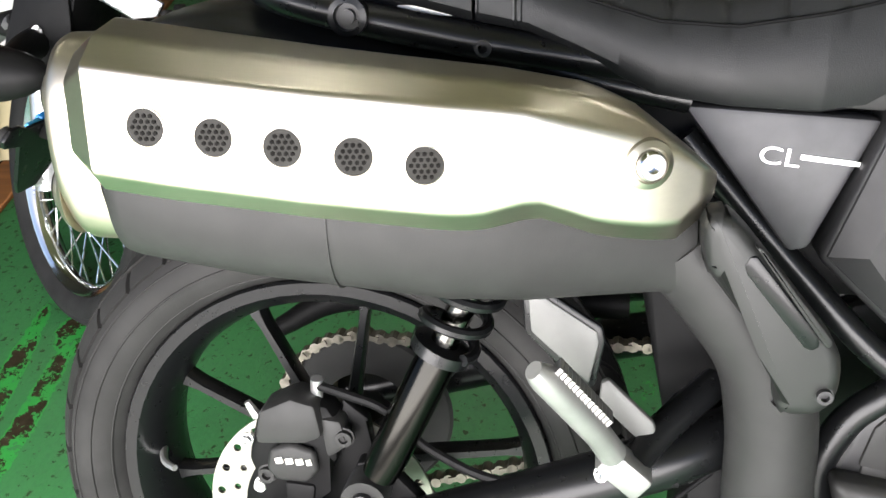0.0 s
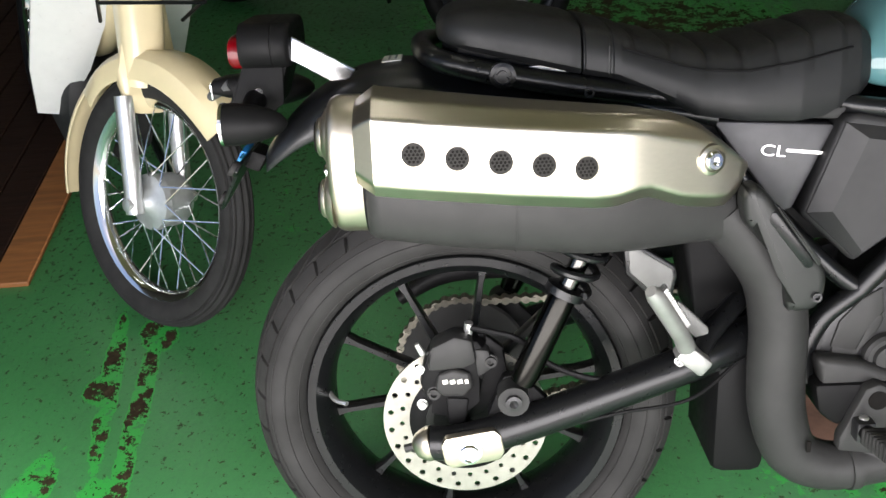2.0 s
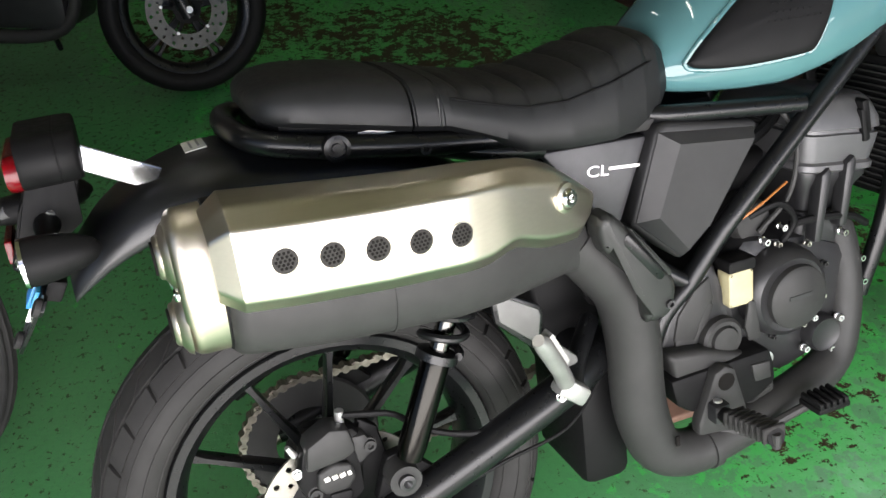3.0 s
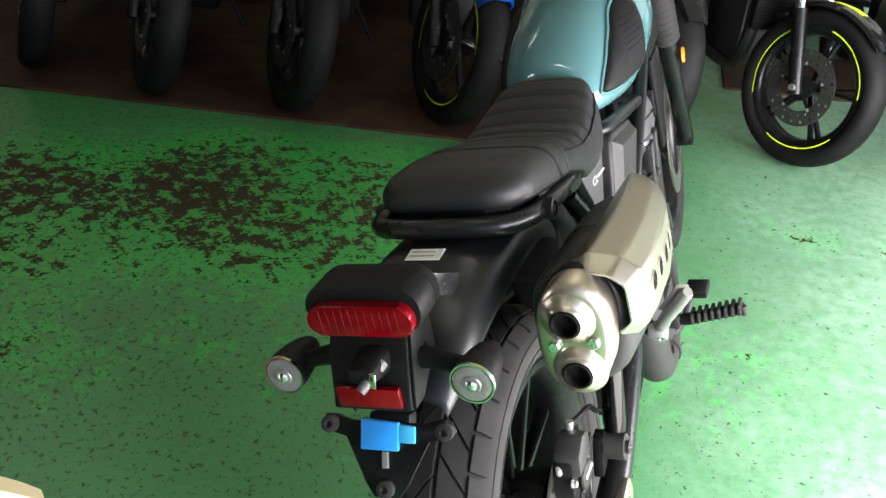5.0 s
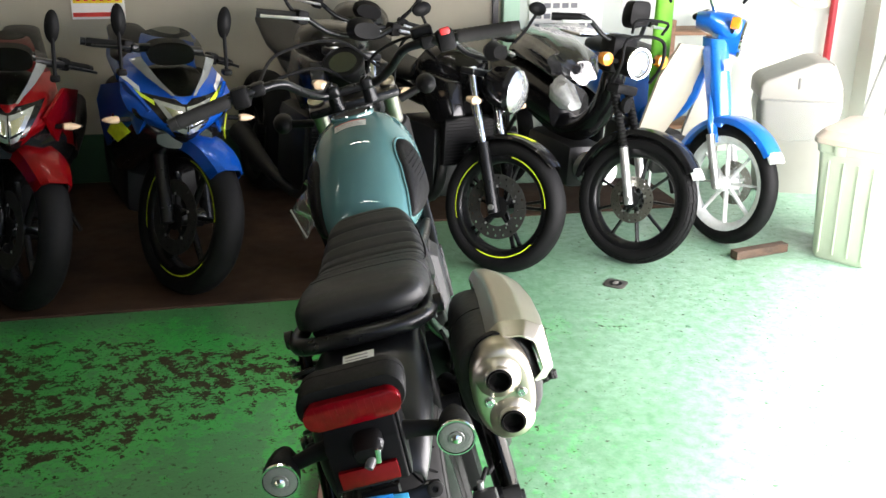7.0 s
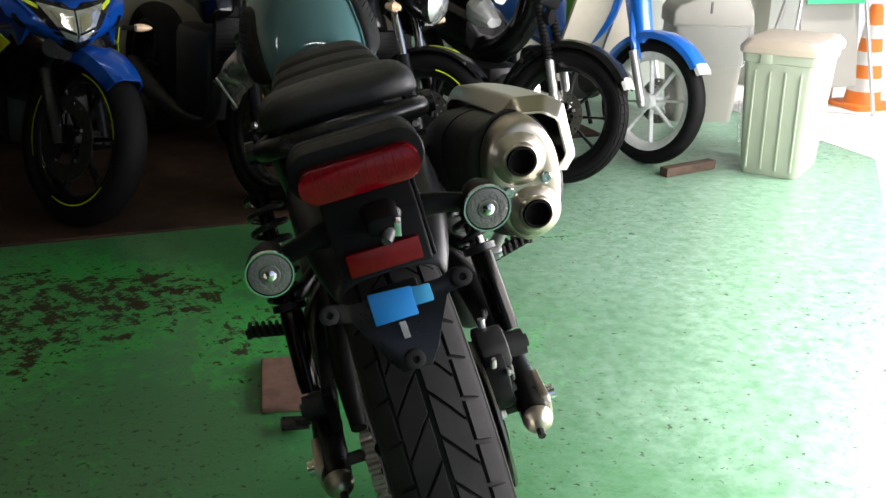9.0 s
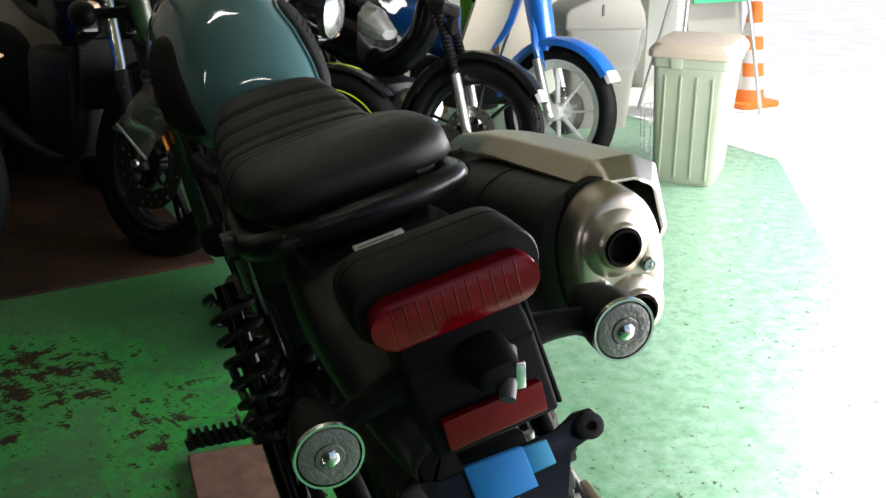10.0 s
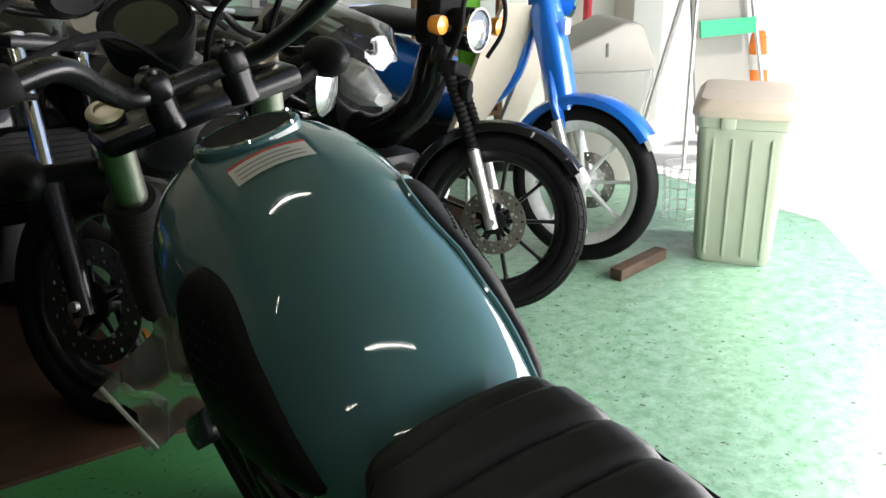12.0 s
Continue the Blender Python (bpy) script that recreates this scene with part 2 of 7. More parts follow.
    dim = N.new("ShaderNodeMix")
    dim.data_type = "RGBA"
    mott = N.new("ShaderNodeMapRange")
    mott.inputs[1].default_value, mott.inputs[2].default_value = 0.5, 0.63
    mott.inputs[3].default_value, mott.inputs[4].default_value = 0.0, 0.8
    L.new(tex(nt, "Noise", 95, 6, rough=0.7), mott.inputs[0])
    L.new(mott.outputs[0], dim.inputs["Factor"])
    L.new(green, dim.inputs[6])
    dim.inputs[7].default_value = (0.018, 0.085, 0.035, 1)
    L.new(dim.outputs[2], scuff.inputs[6])
    scuff.inputs[7].default_value = (0.075, 0.21, 0.1, 1)
    dirt = N.new("ShaderNodeMix")
    dirt.data_type = "RGBA"
    smear = N.new("ShaderNodeMapRange")
    smear.inputs[1].default_value, smear.inputs[2].default_value = 0.48, 0.72
    smear.inputs[3].default_value, smear.inputs[4].default_value = 0.0, 0.78
    L.new(tex(nt, "Noise", 9, 8, rough=0.72), smear.inputs[0])
    L.new(smear.outputs[0], dirt.inputs["Factor"])
    L.new(scuff.outputs[2], dirt.inputs[6])
    dirt.inputs[7].default_value = (0.022, 0.09, 0.032, 1)
    bare = ramp(nt, tex(nt, "Noise", 60, 5, rough=0.7), [(0.3, (0.014, 0.01, 0.006)), (0.55, (0.034, 0.024, 0.014)), (0.76, (0.09, 0.07, 0.045))])
    mix = N.new("ShaderNodeMix")
    mix.data_type = "RGBA"
    L.new(soft, mix.inputs["Factor"])
    fresh = math_("GREATER_THAN", math_("ADD", math_("ADD", math_("MULTIPLY", chips, 0.7), math_("MULTIPLY", broad, 0.3)), math_("MULTIPLY", worn, 0.24)), 0.655)
    film = N.new("ShaderNodeMix")
    film.data_type = "RGBA"
    L.new(math_("SUBTRACT", 0.55, math_("MULTIPLY", fresh, 0.55)), film.inputs["Factor"])
    L.new(dirt.outputs[2], film.inputs[6])
    film.inputs[7].default_value = (0.034, 0.15, 0.048, 1)
    vivid = N.new("ShaderNodeMix")
    vivid.data_type = "RGBA"
    L.new(math_("MULTIPLY", fresh, math_("ADD", math_("MULTIPLY", fine, 0.5), 0.38)), vivid.inputs["Factor"])
    L.new(film.outputs[2], vivid.inputs[6])
    vivid.inputs[7].default_value = (0.012, 0.3, 0.032, 1)
    # pale dust and daylight wash, put into the colour towards the open front
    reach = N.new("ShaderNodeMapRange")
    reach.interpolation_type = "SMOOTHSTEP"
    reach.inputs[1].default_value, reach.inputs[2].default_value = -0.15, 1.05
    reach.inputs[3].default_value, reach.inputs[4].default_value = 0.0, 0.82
    L.new(frontward, reach.inputs[0])
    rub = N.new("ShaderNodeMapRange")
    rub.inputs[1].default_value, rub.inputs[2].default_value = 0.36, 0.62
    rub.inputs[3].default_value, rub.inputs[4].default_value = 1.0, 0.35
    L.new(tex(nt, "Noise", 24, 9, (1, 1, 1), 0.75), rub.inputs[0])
    dust_daywash = N.new("ShaderNodeMix")
    dust_daywash.data_type = "RGBA"
    L.new(math_("MULTIPLY", reach.outputs[0], rub.outputs[0]), dust_daywash.inputs["Factor"])
    L.new(vivid.outputs[2], dust_daywash.inputs[6])
    dust_daywash.inputs[7].default_value = (0.29, 0.44, 0.35, 1)
    L.new(dust_daywash.outputs[2], mix.inputs[6])
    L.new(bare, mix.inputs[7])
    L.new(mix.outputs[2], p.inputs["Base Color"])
    r = math_("ADD", math_("MULTIPLY", hit, 0.3), math_("ADD", math_("MULTIPLY", tex(nt, "Noise", 14, 5), 0.26), 0.2))
    L.new(r, p.inputs["Roughness"])
    L.new(math_("SUBTRACT", 0.42, math_("MULTIPLY", soft, 0.34)), p.inputs["Specular IOR Level"])
    L.new(math_("SUBTRACT", 0.22, math_("MULTIPLY", soft, 0.22)), p.inputs["Coat Weight"])
    p.inputs["Coat Roughness"].default_value = 0.34
    h = math_("SUBTRACT", math_("ADD", math_("MULTIPLY", fine, 0.45), math_("MULTIPLY", tex(nt, "Noise", 7, 3), 0.9)), math_("MULTIPLY", soft, 0.8))
    b = N.new("ShaderNodeBump")
    b.inputs["Strength"].default_value, b.inputs["Distance"].default_value = 0.75, 0.0032
    L.new(h, b.inputs["Height"])
    L.new(b.outputs[0], p.inputs["Normal"])
    return m


# flaked patches of the floor: place, reach, strength
FLAKED = [(-1.15, 1.15, 1.1, 0.75, 1.08), (-0.62, 1.3, 0.55, 0.4, 0.9), (-1.9, 0.75, 1.1, 0.8, 1.0), (-1.0, 0.45, 1.0, 0.4, 0.3), (-0.35, 1.05, 0.35, 0.6, 0.7), (-1.5, 0.2, 0.9, 0.6, 0.5),
          (-0.31, -0.73, 0.34, 0.03, 1.7, 11), (-0.2, -0.645, 0.36, 0.03, 1.7, 7), (0.0, -0.645, 0.1, 0.05, 2.2, 20), (-0.47, -0.675, 0.07, 0.05, 2.0, 20), (-0.05, -0.785, 0.1, 0.06, 1.4), (-0.3, -0.745, 0.06, 0.04, 1.8), (-0.1, -0.75, 0.5, 0.3, 0.3), (-0.9, -0.4, 0.5, 0.5, 0.35),
          (-0.1, 0.9, 0.5, 0.7, 0.62), (0.35, 0.95, 0.75, 0.6, 0.42), (0.4, 1.65, 0.35, 0.3, 0.55), (0.62, 1.7, 0.3, 0.2, 0.5), (1.3, 1.2, 0.8, 0.5, 0.35), (-2.4, 0.2, 0.8, 0.7, 1.0)]
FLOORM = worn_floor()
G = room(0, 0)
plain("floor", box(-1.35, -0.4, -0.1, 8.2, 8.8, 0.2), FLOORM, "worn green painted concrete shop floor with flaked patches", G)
plain("ground", box(52.75, 0, -0.0965, 100, 200, 0.2), APRON, "sunlit pale concrete yard outside the open shop front", G)
EDGE = Matrix.Translation((1.99, 1.95, 0)) @ Matrix.Rotation(radians(-FRONT_TURN), 4, "Z")
# added slab, its pale colour stands in for floor burnt out by daylight
plain("pavement", slab([(0, -3.0), (6.0, -3.0), (6.0, 4.0), (0, 4.0)], -0.1, 0.0015, "z"), APRON, "pale concrete slab added where daylight burns out the green floor", EDGE)
plain("wall_north", box(-2.0, 3.8, 1.6, 6.2, 0.2, 3.2), WALLB, "beige painted back wall with a green base band", G)
plain("wall_northeast", box(2.35, 3.82, 1.6, 2.5, 0.2, 3.2), WALLW, "pale mint white painted back wall", G)
# side and rear walls are unseen, coloured dark to cut bounced light
plain("wall_west", box(-5.2, -0.4, 1.6, 0.2, 8.6, 3.2), WALLD, "unseen side wall, dark brown to keep bounced light low", G)
plain("wall_south", box(-3.15, -4.6, 1.6, 4.3, 0.2, 3.2), WALLD, "unseen rear wall, dark brown to keep bounced light low", G)
# unseen ceiling; slanted edge places the sun patch, olive tone tints steel reflections
plain("ceiling", slab([(-5.3, -4.7), (-0.7, -4.7), (3.9, 0.862), (3.9, 3.9), (-5.3, 3.9)], 3.2, 3.4, "z"), CEIL, "unseen flat ceiling, its front edge cut to place the sunlit floor", G)
plain("trim_base", box(-2.0, 3.692, 0.125, 6.2, 0.016, 0.25), mat("dark_green_paint", (0.02, 0.07, 0.03), 0.5, scale=4), "dark green painted band along the wall foot", G, category="trim")
MINT = mat("mint_paint", (0.45, 0.68, 0.5), 0.5, vary=0.05, scale=4)
plain("trim_post", box(1.16, 3.69, 1.5, 0.09, 0.05, 3.0, 0.004), MINT, "mint green painted post at the wall's joint", G, category="post")
plain("trim_gap", box(1.075, 3.695, 1.5, 0.03, 0.03, 3.0), BLACK, "dark joint beside the mint green post", G, category="post")
plain("column_white", box(3.42, 3.66, 1.5, 0.22, 0.16, 3.0, 0.004), WALLW, "white painted column at the shop front", G, category="column")
plain("pipe_red", tube([(3.08, 3.68, 0.45), (3.08, 3.68, 3.0)], 0.022, 12, 1), mat("red_paint", (0.5, 0.03, 0.04), 0.4), "red painted pipe on the white wall", G, 40, "pipe")
tagged(part("floor_mat", box(-2.4, 2.8, 0.003, 5.29, 1.69, 0.014, 0.003), MATT, None, "", 0, G), "dark brown worn mat laid on the green floor", "mat")
tagged(part("floor_mat", box(1.15, 3.0, 0.003, 1.3, 0.5, 0.014, 0.003), MATT, None, "", 0, G), "dark brown mat strip along the back wall", "mat")
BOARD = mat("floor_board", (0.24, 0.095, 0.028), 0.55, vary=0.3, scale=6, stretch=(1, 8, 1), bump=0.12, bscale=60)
# near-black board copy, the darkness past the first board put into its colour
SHADEBOARD = mat("shaded_board", (0.017, 0.008, 0.005), 0.7, spec=0.15, vary=0.3, scale=6, stretch=(1, 8, 1), bump=0.12, bscale=60)
bd = thing("floor_boards", Matrix.Translation((-0.64, -1.03, 0)) @ Matrix.Rotation(radians(97), 4, "Z"), "brown wooden boards laid side by side, all but one coloured as shaded", "boards")
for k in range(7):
    part("board", box(-0.045 - 0.094 * k, 1.2 - (0.16 if k else 0.0), 0.006, 0.09, 2.4, 0.014, 0.003, 1), BOARD if k == 0 else SHADEBOARD, bd)

# tube lamps on the ceiling
LAMP = bpy.data.materials.new("tube_glow")
LAMP.use_nodes = True
LAMP.node_tree.nodes["Principled BSDF"].inputs["Emission Color"].default_value = (1, 0.98, 0.92, 1)
LAMP.node_tree.nodes["Principled BSDF"].inputs["Emission Strength"].default_value = 32.0
def tube_lamp(u, v, turn):
    t = thing("ceiling_lamp", room(u, v, 3.2, turn), "slim white ceiling lamp, lit, on the ceiling", "lamp", "ceiling tube lamps")
    part("lamp_body", box(0, 0, -0.03, 0.14, 1.26, 0.05, 0.008), WALLW, t)
    part("diffuser", tube([(0, -0.59, -0.075), (0, 0.59, -0.075)], 0.013, 12, 1), LAMP, t)
    for q in (-0.605, 0.605):
        part("socket", box(0, q, -0.068, 0.045, 0.03, 0.05, 0.005), WALLW, t)
    return t
for u, v, turn in ((-0.23, 2.39, 75), (-0.53, -0.1, 77), (-3.25, 2.39, 75), (-3.4, -0.1, 77), (-1.7, -2.5, 77)):
    tube_lamp(u, v, turn)

# price cards and notices on the wall
YEL = mat("yellow_print", (0.8, 0.6, 0.02), 0.5)
PAPER = mat("paper", (0.75, 0.74, 0.7), 0.6, vary=0.03)
def card(u, v, z, w, h, kind):
    t = thing("price_card" if kind else "notice", room(u, v, z), "white price card with yellow and red bands on the wall" if kind else "white paper notice with grey lines on the wall", "card" if kind else "notice", "wall cards")
    part("sheet", box(0, 0, 0, w, 0.004, h), PAPER, t)
    if kind:
        part("yellow_band", box(0, -0.004, -h / 2 + 0.1, w * 0.92, 0.004, 0.045), YEL, t)
        part("red_band", box(0, -0.004, -h / 2 + 0.022, w * 0.96, 0.004, 0.02), REDW, t)
        for k in range(6):
            part("figure", box(-w * 0.36 + w * 0.145 * k, -0.0065, -h / 2 + 0.1, w * 0.07, 0.003, 0.026), REDW, t)
    else:
        for k in range(5):
            for q in range(7 - (k % 3)):
                part("text_bar", box(-w * 0.38 + w * 0.12 * q, -0.004, -h / 2 + 0.05 + 0.055 * k, w * 0.085, 0.003, 0.026), GREYW, t)
    return t
REDW = mat("red_ink", (0.6, 0.04, 0.03), 0.5)
GREYW = mat("grey_ink", (0.16, 0.16, 0.18), 0.5)
card(-0.94, 3.69, 0.96, 0.25, 0.26, 1)
card(-1.87, 3.69, 0.92, 0.2, 0.26, 1)
card(1.48, 3.71, 0.9, 0.42, 0.4, 0)
card(1.95, 3.71, 1.0, 0.3, 0.3, 0)
card(2.6, 3.71, 0.98, 0.3, 0.16, 0)

# floor drain and wood offcut
dr = thing("floor_drain", room(1.11, 1.88, 0, -40), "small worn steel floor drain cover", "drain")
part("plate", slab(rounded(0.085, 0.085, 0.02, 4), 0.0, 0.005, "z", 0.001), mat("dull_steel", (0.09, 0.09, 0.08), 0.5, 0.6, vary=0.3), dr)
part("well", lathe([(0.026, 0.0), (0.026, 0.0065), (0.0005, 0.0065)], 20, "z"), BLACK, dr)
part("knob", box(0, 0, 0.006, 0.018, 0.03, 0.006, 0.002), mat("dull_alloy", (0.45, 0.44, 0.42), 0.45, 0.8), dr)
tagged(part("wood_block", box(0, 0, 0.02, 0.275, 0.045, 0.038, 0.003), mat("weathered_wood", (0.06, 0.036, 0.022), 0.7, vary=0.4, scale=14, stretch=(0.3, 3, 3), bump=0.2), None, "", 0, room(1.835, 2.075, 0, 12)), "short offcut of brown timber on the floor", "wood block")
tagged(part("stand_pad", box(0, 0, 0.009, 0.165, 0.245, 0.016, 0.004), mat("pad_wood", (0.12, 0.065, 0.045), 0.7, vary=0.3, scale=30), None, "", 0, Matrix.Translation((-0.217, 0.722, 0)) @ Matrix.Rotation(radians(2), 4, "Z")), "brown wooden pad under the side stand", "pad")

# rubbish bin
BINM = mat("bin_plastic", (0.36, 0.4, 0.31), 0.5, vary=0.05, scale=6)
LIDM = mat("bin_lid_plastic", (0.46, 0.4, 0.32), 0.5, vary=0.05, scale=6)
bn = thing("rubbish_bin", room(2.24, 2.02, 0, -53.0), "pale green plastic bin with a beige lid on the floor", "bin")
part("body", loft([[(x, y, z) for x, y in rounded(w, d, 0.03, 4)] for z, w, d in ((0.0, 0.225, 0.30), (0.02, 0.24, 0.32), (0.46, 0.285, 0.37), (0.465, 0.3, 0.385), (0.5, 0.305, 0.39), (0.5, 0.28, 0.36), (0.4, 0.27, 0.35))]), BINM, bn)
for k in range(4):
    x = -0.09 + 0.06 * k
    part("rib", loft([[(x + dx, -(0.16 + 0.025 * z / 0.46) - dy, z) for dx, dy in ((-0.004, -0.004), (0.004, -0.004), (0.003, 0.006), (-0.003, 0.006))] for z in (0.03, 0.43)]), BINM, bn)
for k in range(4):
    y = -0.105 + 0.07 * k
    part("rib", loft([[((-0.12 - 0.0225 * z / 0.46) - dx, y + dy, z) for dx, dy in ((-0.004, -0.004), (-0.004, 0.004), (0.006, 0.003), (0.006, -0.003))] for z in (0.03, 0.43)]), BINM, bn)
part("lid", loft([[(x, y, z) for x, y in rounded(w, d, 0.04, 4)] for z, w, d in ((0.498, 0.322, 0.408), (0.503, 0.33, 0.416), (0.522, 0.33, 0.416), (0.53, 0.322, 0.408), (0.546, 0.296, 0.384), (0.553, 0.284, 0.372), (0.5555, 0.24, 0.33))]), LIDM, bn, smooth=22)
part("catch", box(-0.05, -0.197, 0.485, 0.045, 0.012, 0.05, 0.004), BINM, bn)

# large swing-lid bin, sign board, basket, cone
PALE = mat("pale_plastic", (0.33, 0.32, 0.28), 0.45, vary=0.04, scale=5)
bb = thing("swing_bin", room(2.47, 2.98, 0, -20), "large off-white plastic bin with a swing lid and bag", "bin")
bb.scale = (0.88, 0.88, 0.92)
part("body", loft([[(x, y, z) for x, y in rounded(w, d, 0.04, 4)] for z, w, d in ((0.0, 0.34, 0.26), (0.5, 0.42, 0.33), (0.52, 0.43, 0.34))]), PALE, bb)
hood = part("hood", slab([(-0.225, 0.52), (-0.225, 0.6), (-0.2, 0.63), (0.06, 0.735), (0.13, 0.735), (0.15, 0.72), (0.225, 0.57), (0.225, 0.52)], -0.175, 0.175, "y", 0.014, seg=3), PALE, bb)
slope = Matrix.Translation((0.186, 0, 0.648)) @ Matrix.Rotation(math.atan2(0.075, 0.15), 4, "Y").inverted()
# grey stands in for the shade inside the lid opening and grip slot
SHADEG = mat("shade_grey", (0.12, 0.12, 0.11), 0.5)
part("flap", box(0.004, 0, 0, 0.01, 0.25, 0.12, 0.004), SHADEG, hood, m=slope)
for cy_, cz_, sy_, sz_ in ((0, 0.066, 0.28, 0.014), (0, -0.066, 0.28, 0.014), (0.132, 0, 0.014, 0.12), (-0.132, 0, 0.014, 0.12)):
    part("flap_frame", box(0.008, cy_, cz_, 0.014, sy_, sz_, 0.004), PALE, hood, m=slope)
part("grip_slot", box(-0.02, -0.174, 0.62, 0.014, 0.014, 0.06, 0.003), SHADEG, hood)
bagm = bpy.data.materials.new("clear_bag")
bagm.use_nodes = True
bp_ = bagm.node_tree.nodes["Principled BSDF"]
bp_.inputs["Base Color"].default_value = (0.9, 0.92, 0.92, 1)
bp_.inputs["Roughness"].default_value, bp_.inputs["Transmission Weight"].default_value, bp_.inputs["IOR"].default_value = 0.22, 0.88, 1.08
def crumple(bm, amt, seed, sc=9.0):
    for v in bm.verts:
        n = noise.noise_vector(v.co * sc + Vector((seed, seed * 2, 0)))
        v.co += n * amt + noise.noise_vector(v.co * sc * 3.1) * amt * 0.4
    return bm
part("bag", crumple(loft([[(x, y, z) for x, y in rounded(w, d, 0.05, 10)] for z, w, d in ((0.3, 0.4, 0.31), (0.38, 0.43, 0.34), (0.46, 0.46, 0.37), (0.53, 0.455, 0.365))], caps=False), 0.02, 3), bagm, bb)
sb_ = thing("sign_board", room(3.12, 2.85, 0, -5), "white folding sign board with a green strip, on steel legs", "sign")
part("panel", box(0, 0.0, 0.46, 0.34, 0.012, 0.62, 0.004, rot=Matrix.Rotation(radians(-10), 4, "X")), PALE, sb_)
part("green_strip", box(0, -0.024, 0.61, 0.335, 0.01, 0.07, rot=Matrix.Rotation(radians(-10), 4, "X")), mat("green_print", (0.05, 0.5, 0.22), 0.5), sb_)
for x, y0, y1 in ((-0.22, -0.1, 0.06), (0.22, -0.1, 0.06), (-0.2, 0.25, 0.06), (0.2, 0.25, 0.06)):
    part("leg", tube([(x * 1.25, y0, 0.0), (x * 0.55, y1, 1.05)], 0.011, 10, 1), ALU, sb_)
cn = thing("traffic_cone", room(3.5, 2.95, 0), "orange traffic cone with white bands outside", "cone")
ORANGE = mat("cone_orange", (0.85, 0.22, 0.03), 0.5, vary=0.05)
part("cone", lathe([(0.1, 0.03), (0.095, 0.04), (0.035, 0.53), (0.027, 0.55), (0.0005, 0.55)], 28, "z"), ORANGE, cn)
part("foot", slab(rounded(0.27, 0.27, 0.04, 4), 0.0, 0.03, "z", 0.005), ORANGE, cn)
for z in (0.13, 0.27, 0.41):
    r = 0.095 - 0.06 * (z - 0.04) / 0.49
    part("white_band", lathe([(r + 0.001, z - 0.036), (r + 0.0046, z - 0.035), (r - 0.0042, z + 0.035), (r - 0.008, z + 0.036)], 28, "z", closed=True), PAPER, cn)
bk = thing("wire_basket", room(2.36, 2.36, 0), "small round wire basket on the floor", "basket")
bk.scale = (0.85, 0.85, 0.78)
for k in range(6):
    z = 0.02 + 0.05 * k
    part("hoop", lathe([(0.08 + 0.003 * k, z - 0.002), (0.083 + 0.003 * k, z), (0.08 + 0.003 * k, z + 0.002), (0.077 + 0.003 * k, z)], 24, "z", closed=True), ALU, bk)
for k in range(14):
    a = 2 * math.pi * k / 14
    part("wire", tube([(0.08 * math.cos(a), 0.08 * math.sin(a), 0.01), (0.096 * math.cos(a), 0.096 * math.sin(a), 0.27)], 0.0018, 6, 1), ALU, bk)


bnr = thing("rolled_banner", room(1.57, 2.66, 0, 10), "bright green rolled cloth banner standing on the floor", "banner")
part("pole", tube([(0, 0, 0), (0, 0, 1.35)], 0.008, 8, 1), ALU, bnr)
part("cloth", crumple(loft([[(r * math.cos(q) * 1.4, r * math.sin(q), z) for q in (2 * math.pi * k / 16 for k in range(16))] for z, r in ((0.45, 0.012), (0.5, 0.026), (0.8, 0.034), (1.1, 0.03), (1.2, 0.012))]), 0.008, 4, 14), mat("lime_cloth", (0.16, 0.5, 0.04), 0.8, vary=0.2, scale=12), bnr)
shf = thing("wooden_rack", room(2.1, 3.45, 0, 0), "small reddish brown wooden rack by the wall", "rack")
for z in (0.25, 0.5, 0.75):
    part("shelf", box(0, 0, z, 0.34, 0.22, 0.02, 0.003), WOOD, shf)
for x in (-0.155, 0.155):
    for y in (-0.095, 0.095):
        part("leg", box(x, y, 0.41, 0.028, 0.028, 0.82, 0.003), WOOD, shf)

# oval plate on the wall
plt = thing("wall_plate", room(2.97, 3.69, 0.9), "oval cream plate with dark lettering on the wall", "sign")
part("plate", slab([(0.17 * math.cos(2 * math.pi * k / 32), 0.075 * math.sin(2 * math.pi * k / 32)) for k in range(32)], -0.006, 0.006, "y", 0.001), mat("cream_plate", (0.6, 0.55, 0.42), 0.5), plt)
wtx = bpy.data.curves.new("lettering", "FONT")
wtx.body, wtx.size, wtx.extrude, wtx.align_x = "\u30d1\u30c8\u30ed\u30fc\u30eb", 0.055, 0.001, "CENTER"
wob = new("lettering_curve", wtx)
wme = bpy.data.meshes.new_from_object(wob.evaluated_get(bpy.context.evaluated_depsgraph_get()))
bpy.data.objects.remove(wob)
wbm = bmesh.new()
wbm.from_mesh(wme)
part("lettering", wbm, GREYW, plt, m=Matrix.Translation((0, -0.008, -0.03)) @ Matrix.Rotation(radians(90), 4, "X"))
# ---- the machine in the middle ----
bike = thing("motorcycle", Matrix.Translation((0.085, 0, 0.0)) @ Matrix.Rotation(radians(2.5), 4, "Z") @ Matrix.Rotation(radians(-15.0), 4, "Y"),
             "blue-grey scrambler motorcycle with a high steel muffler, on its side stand", "motorcycle")


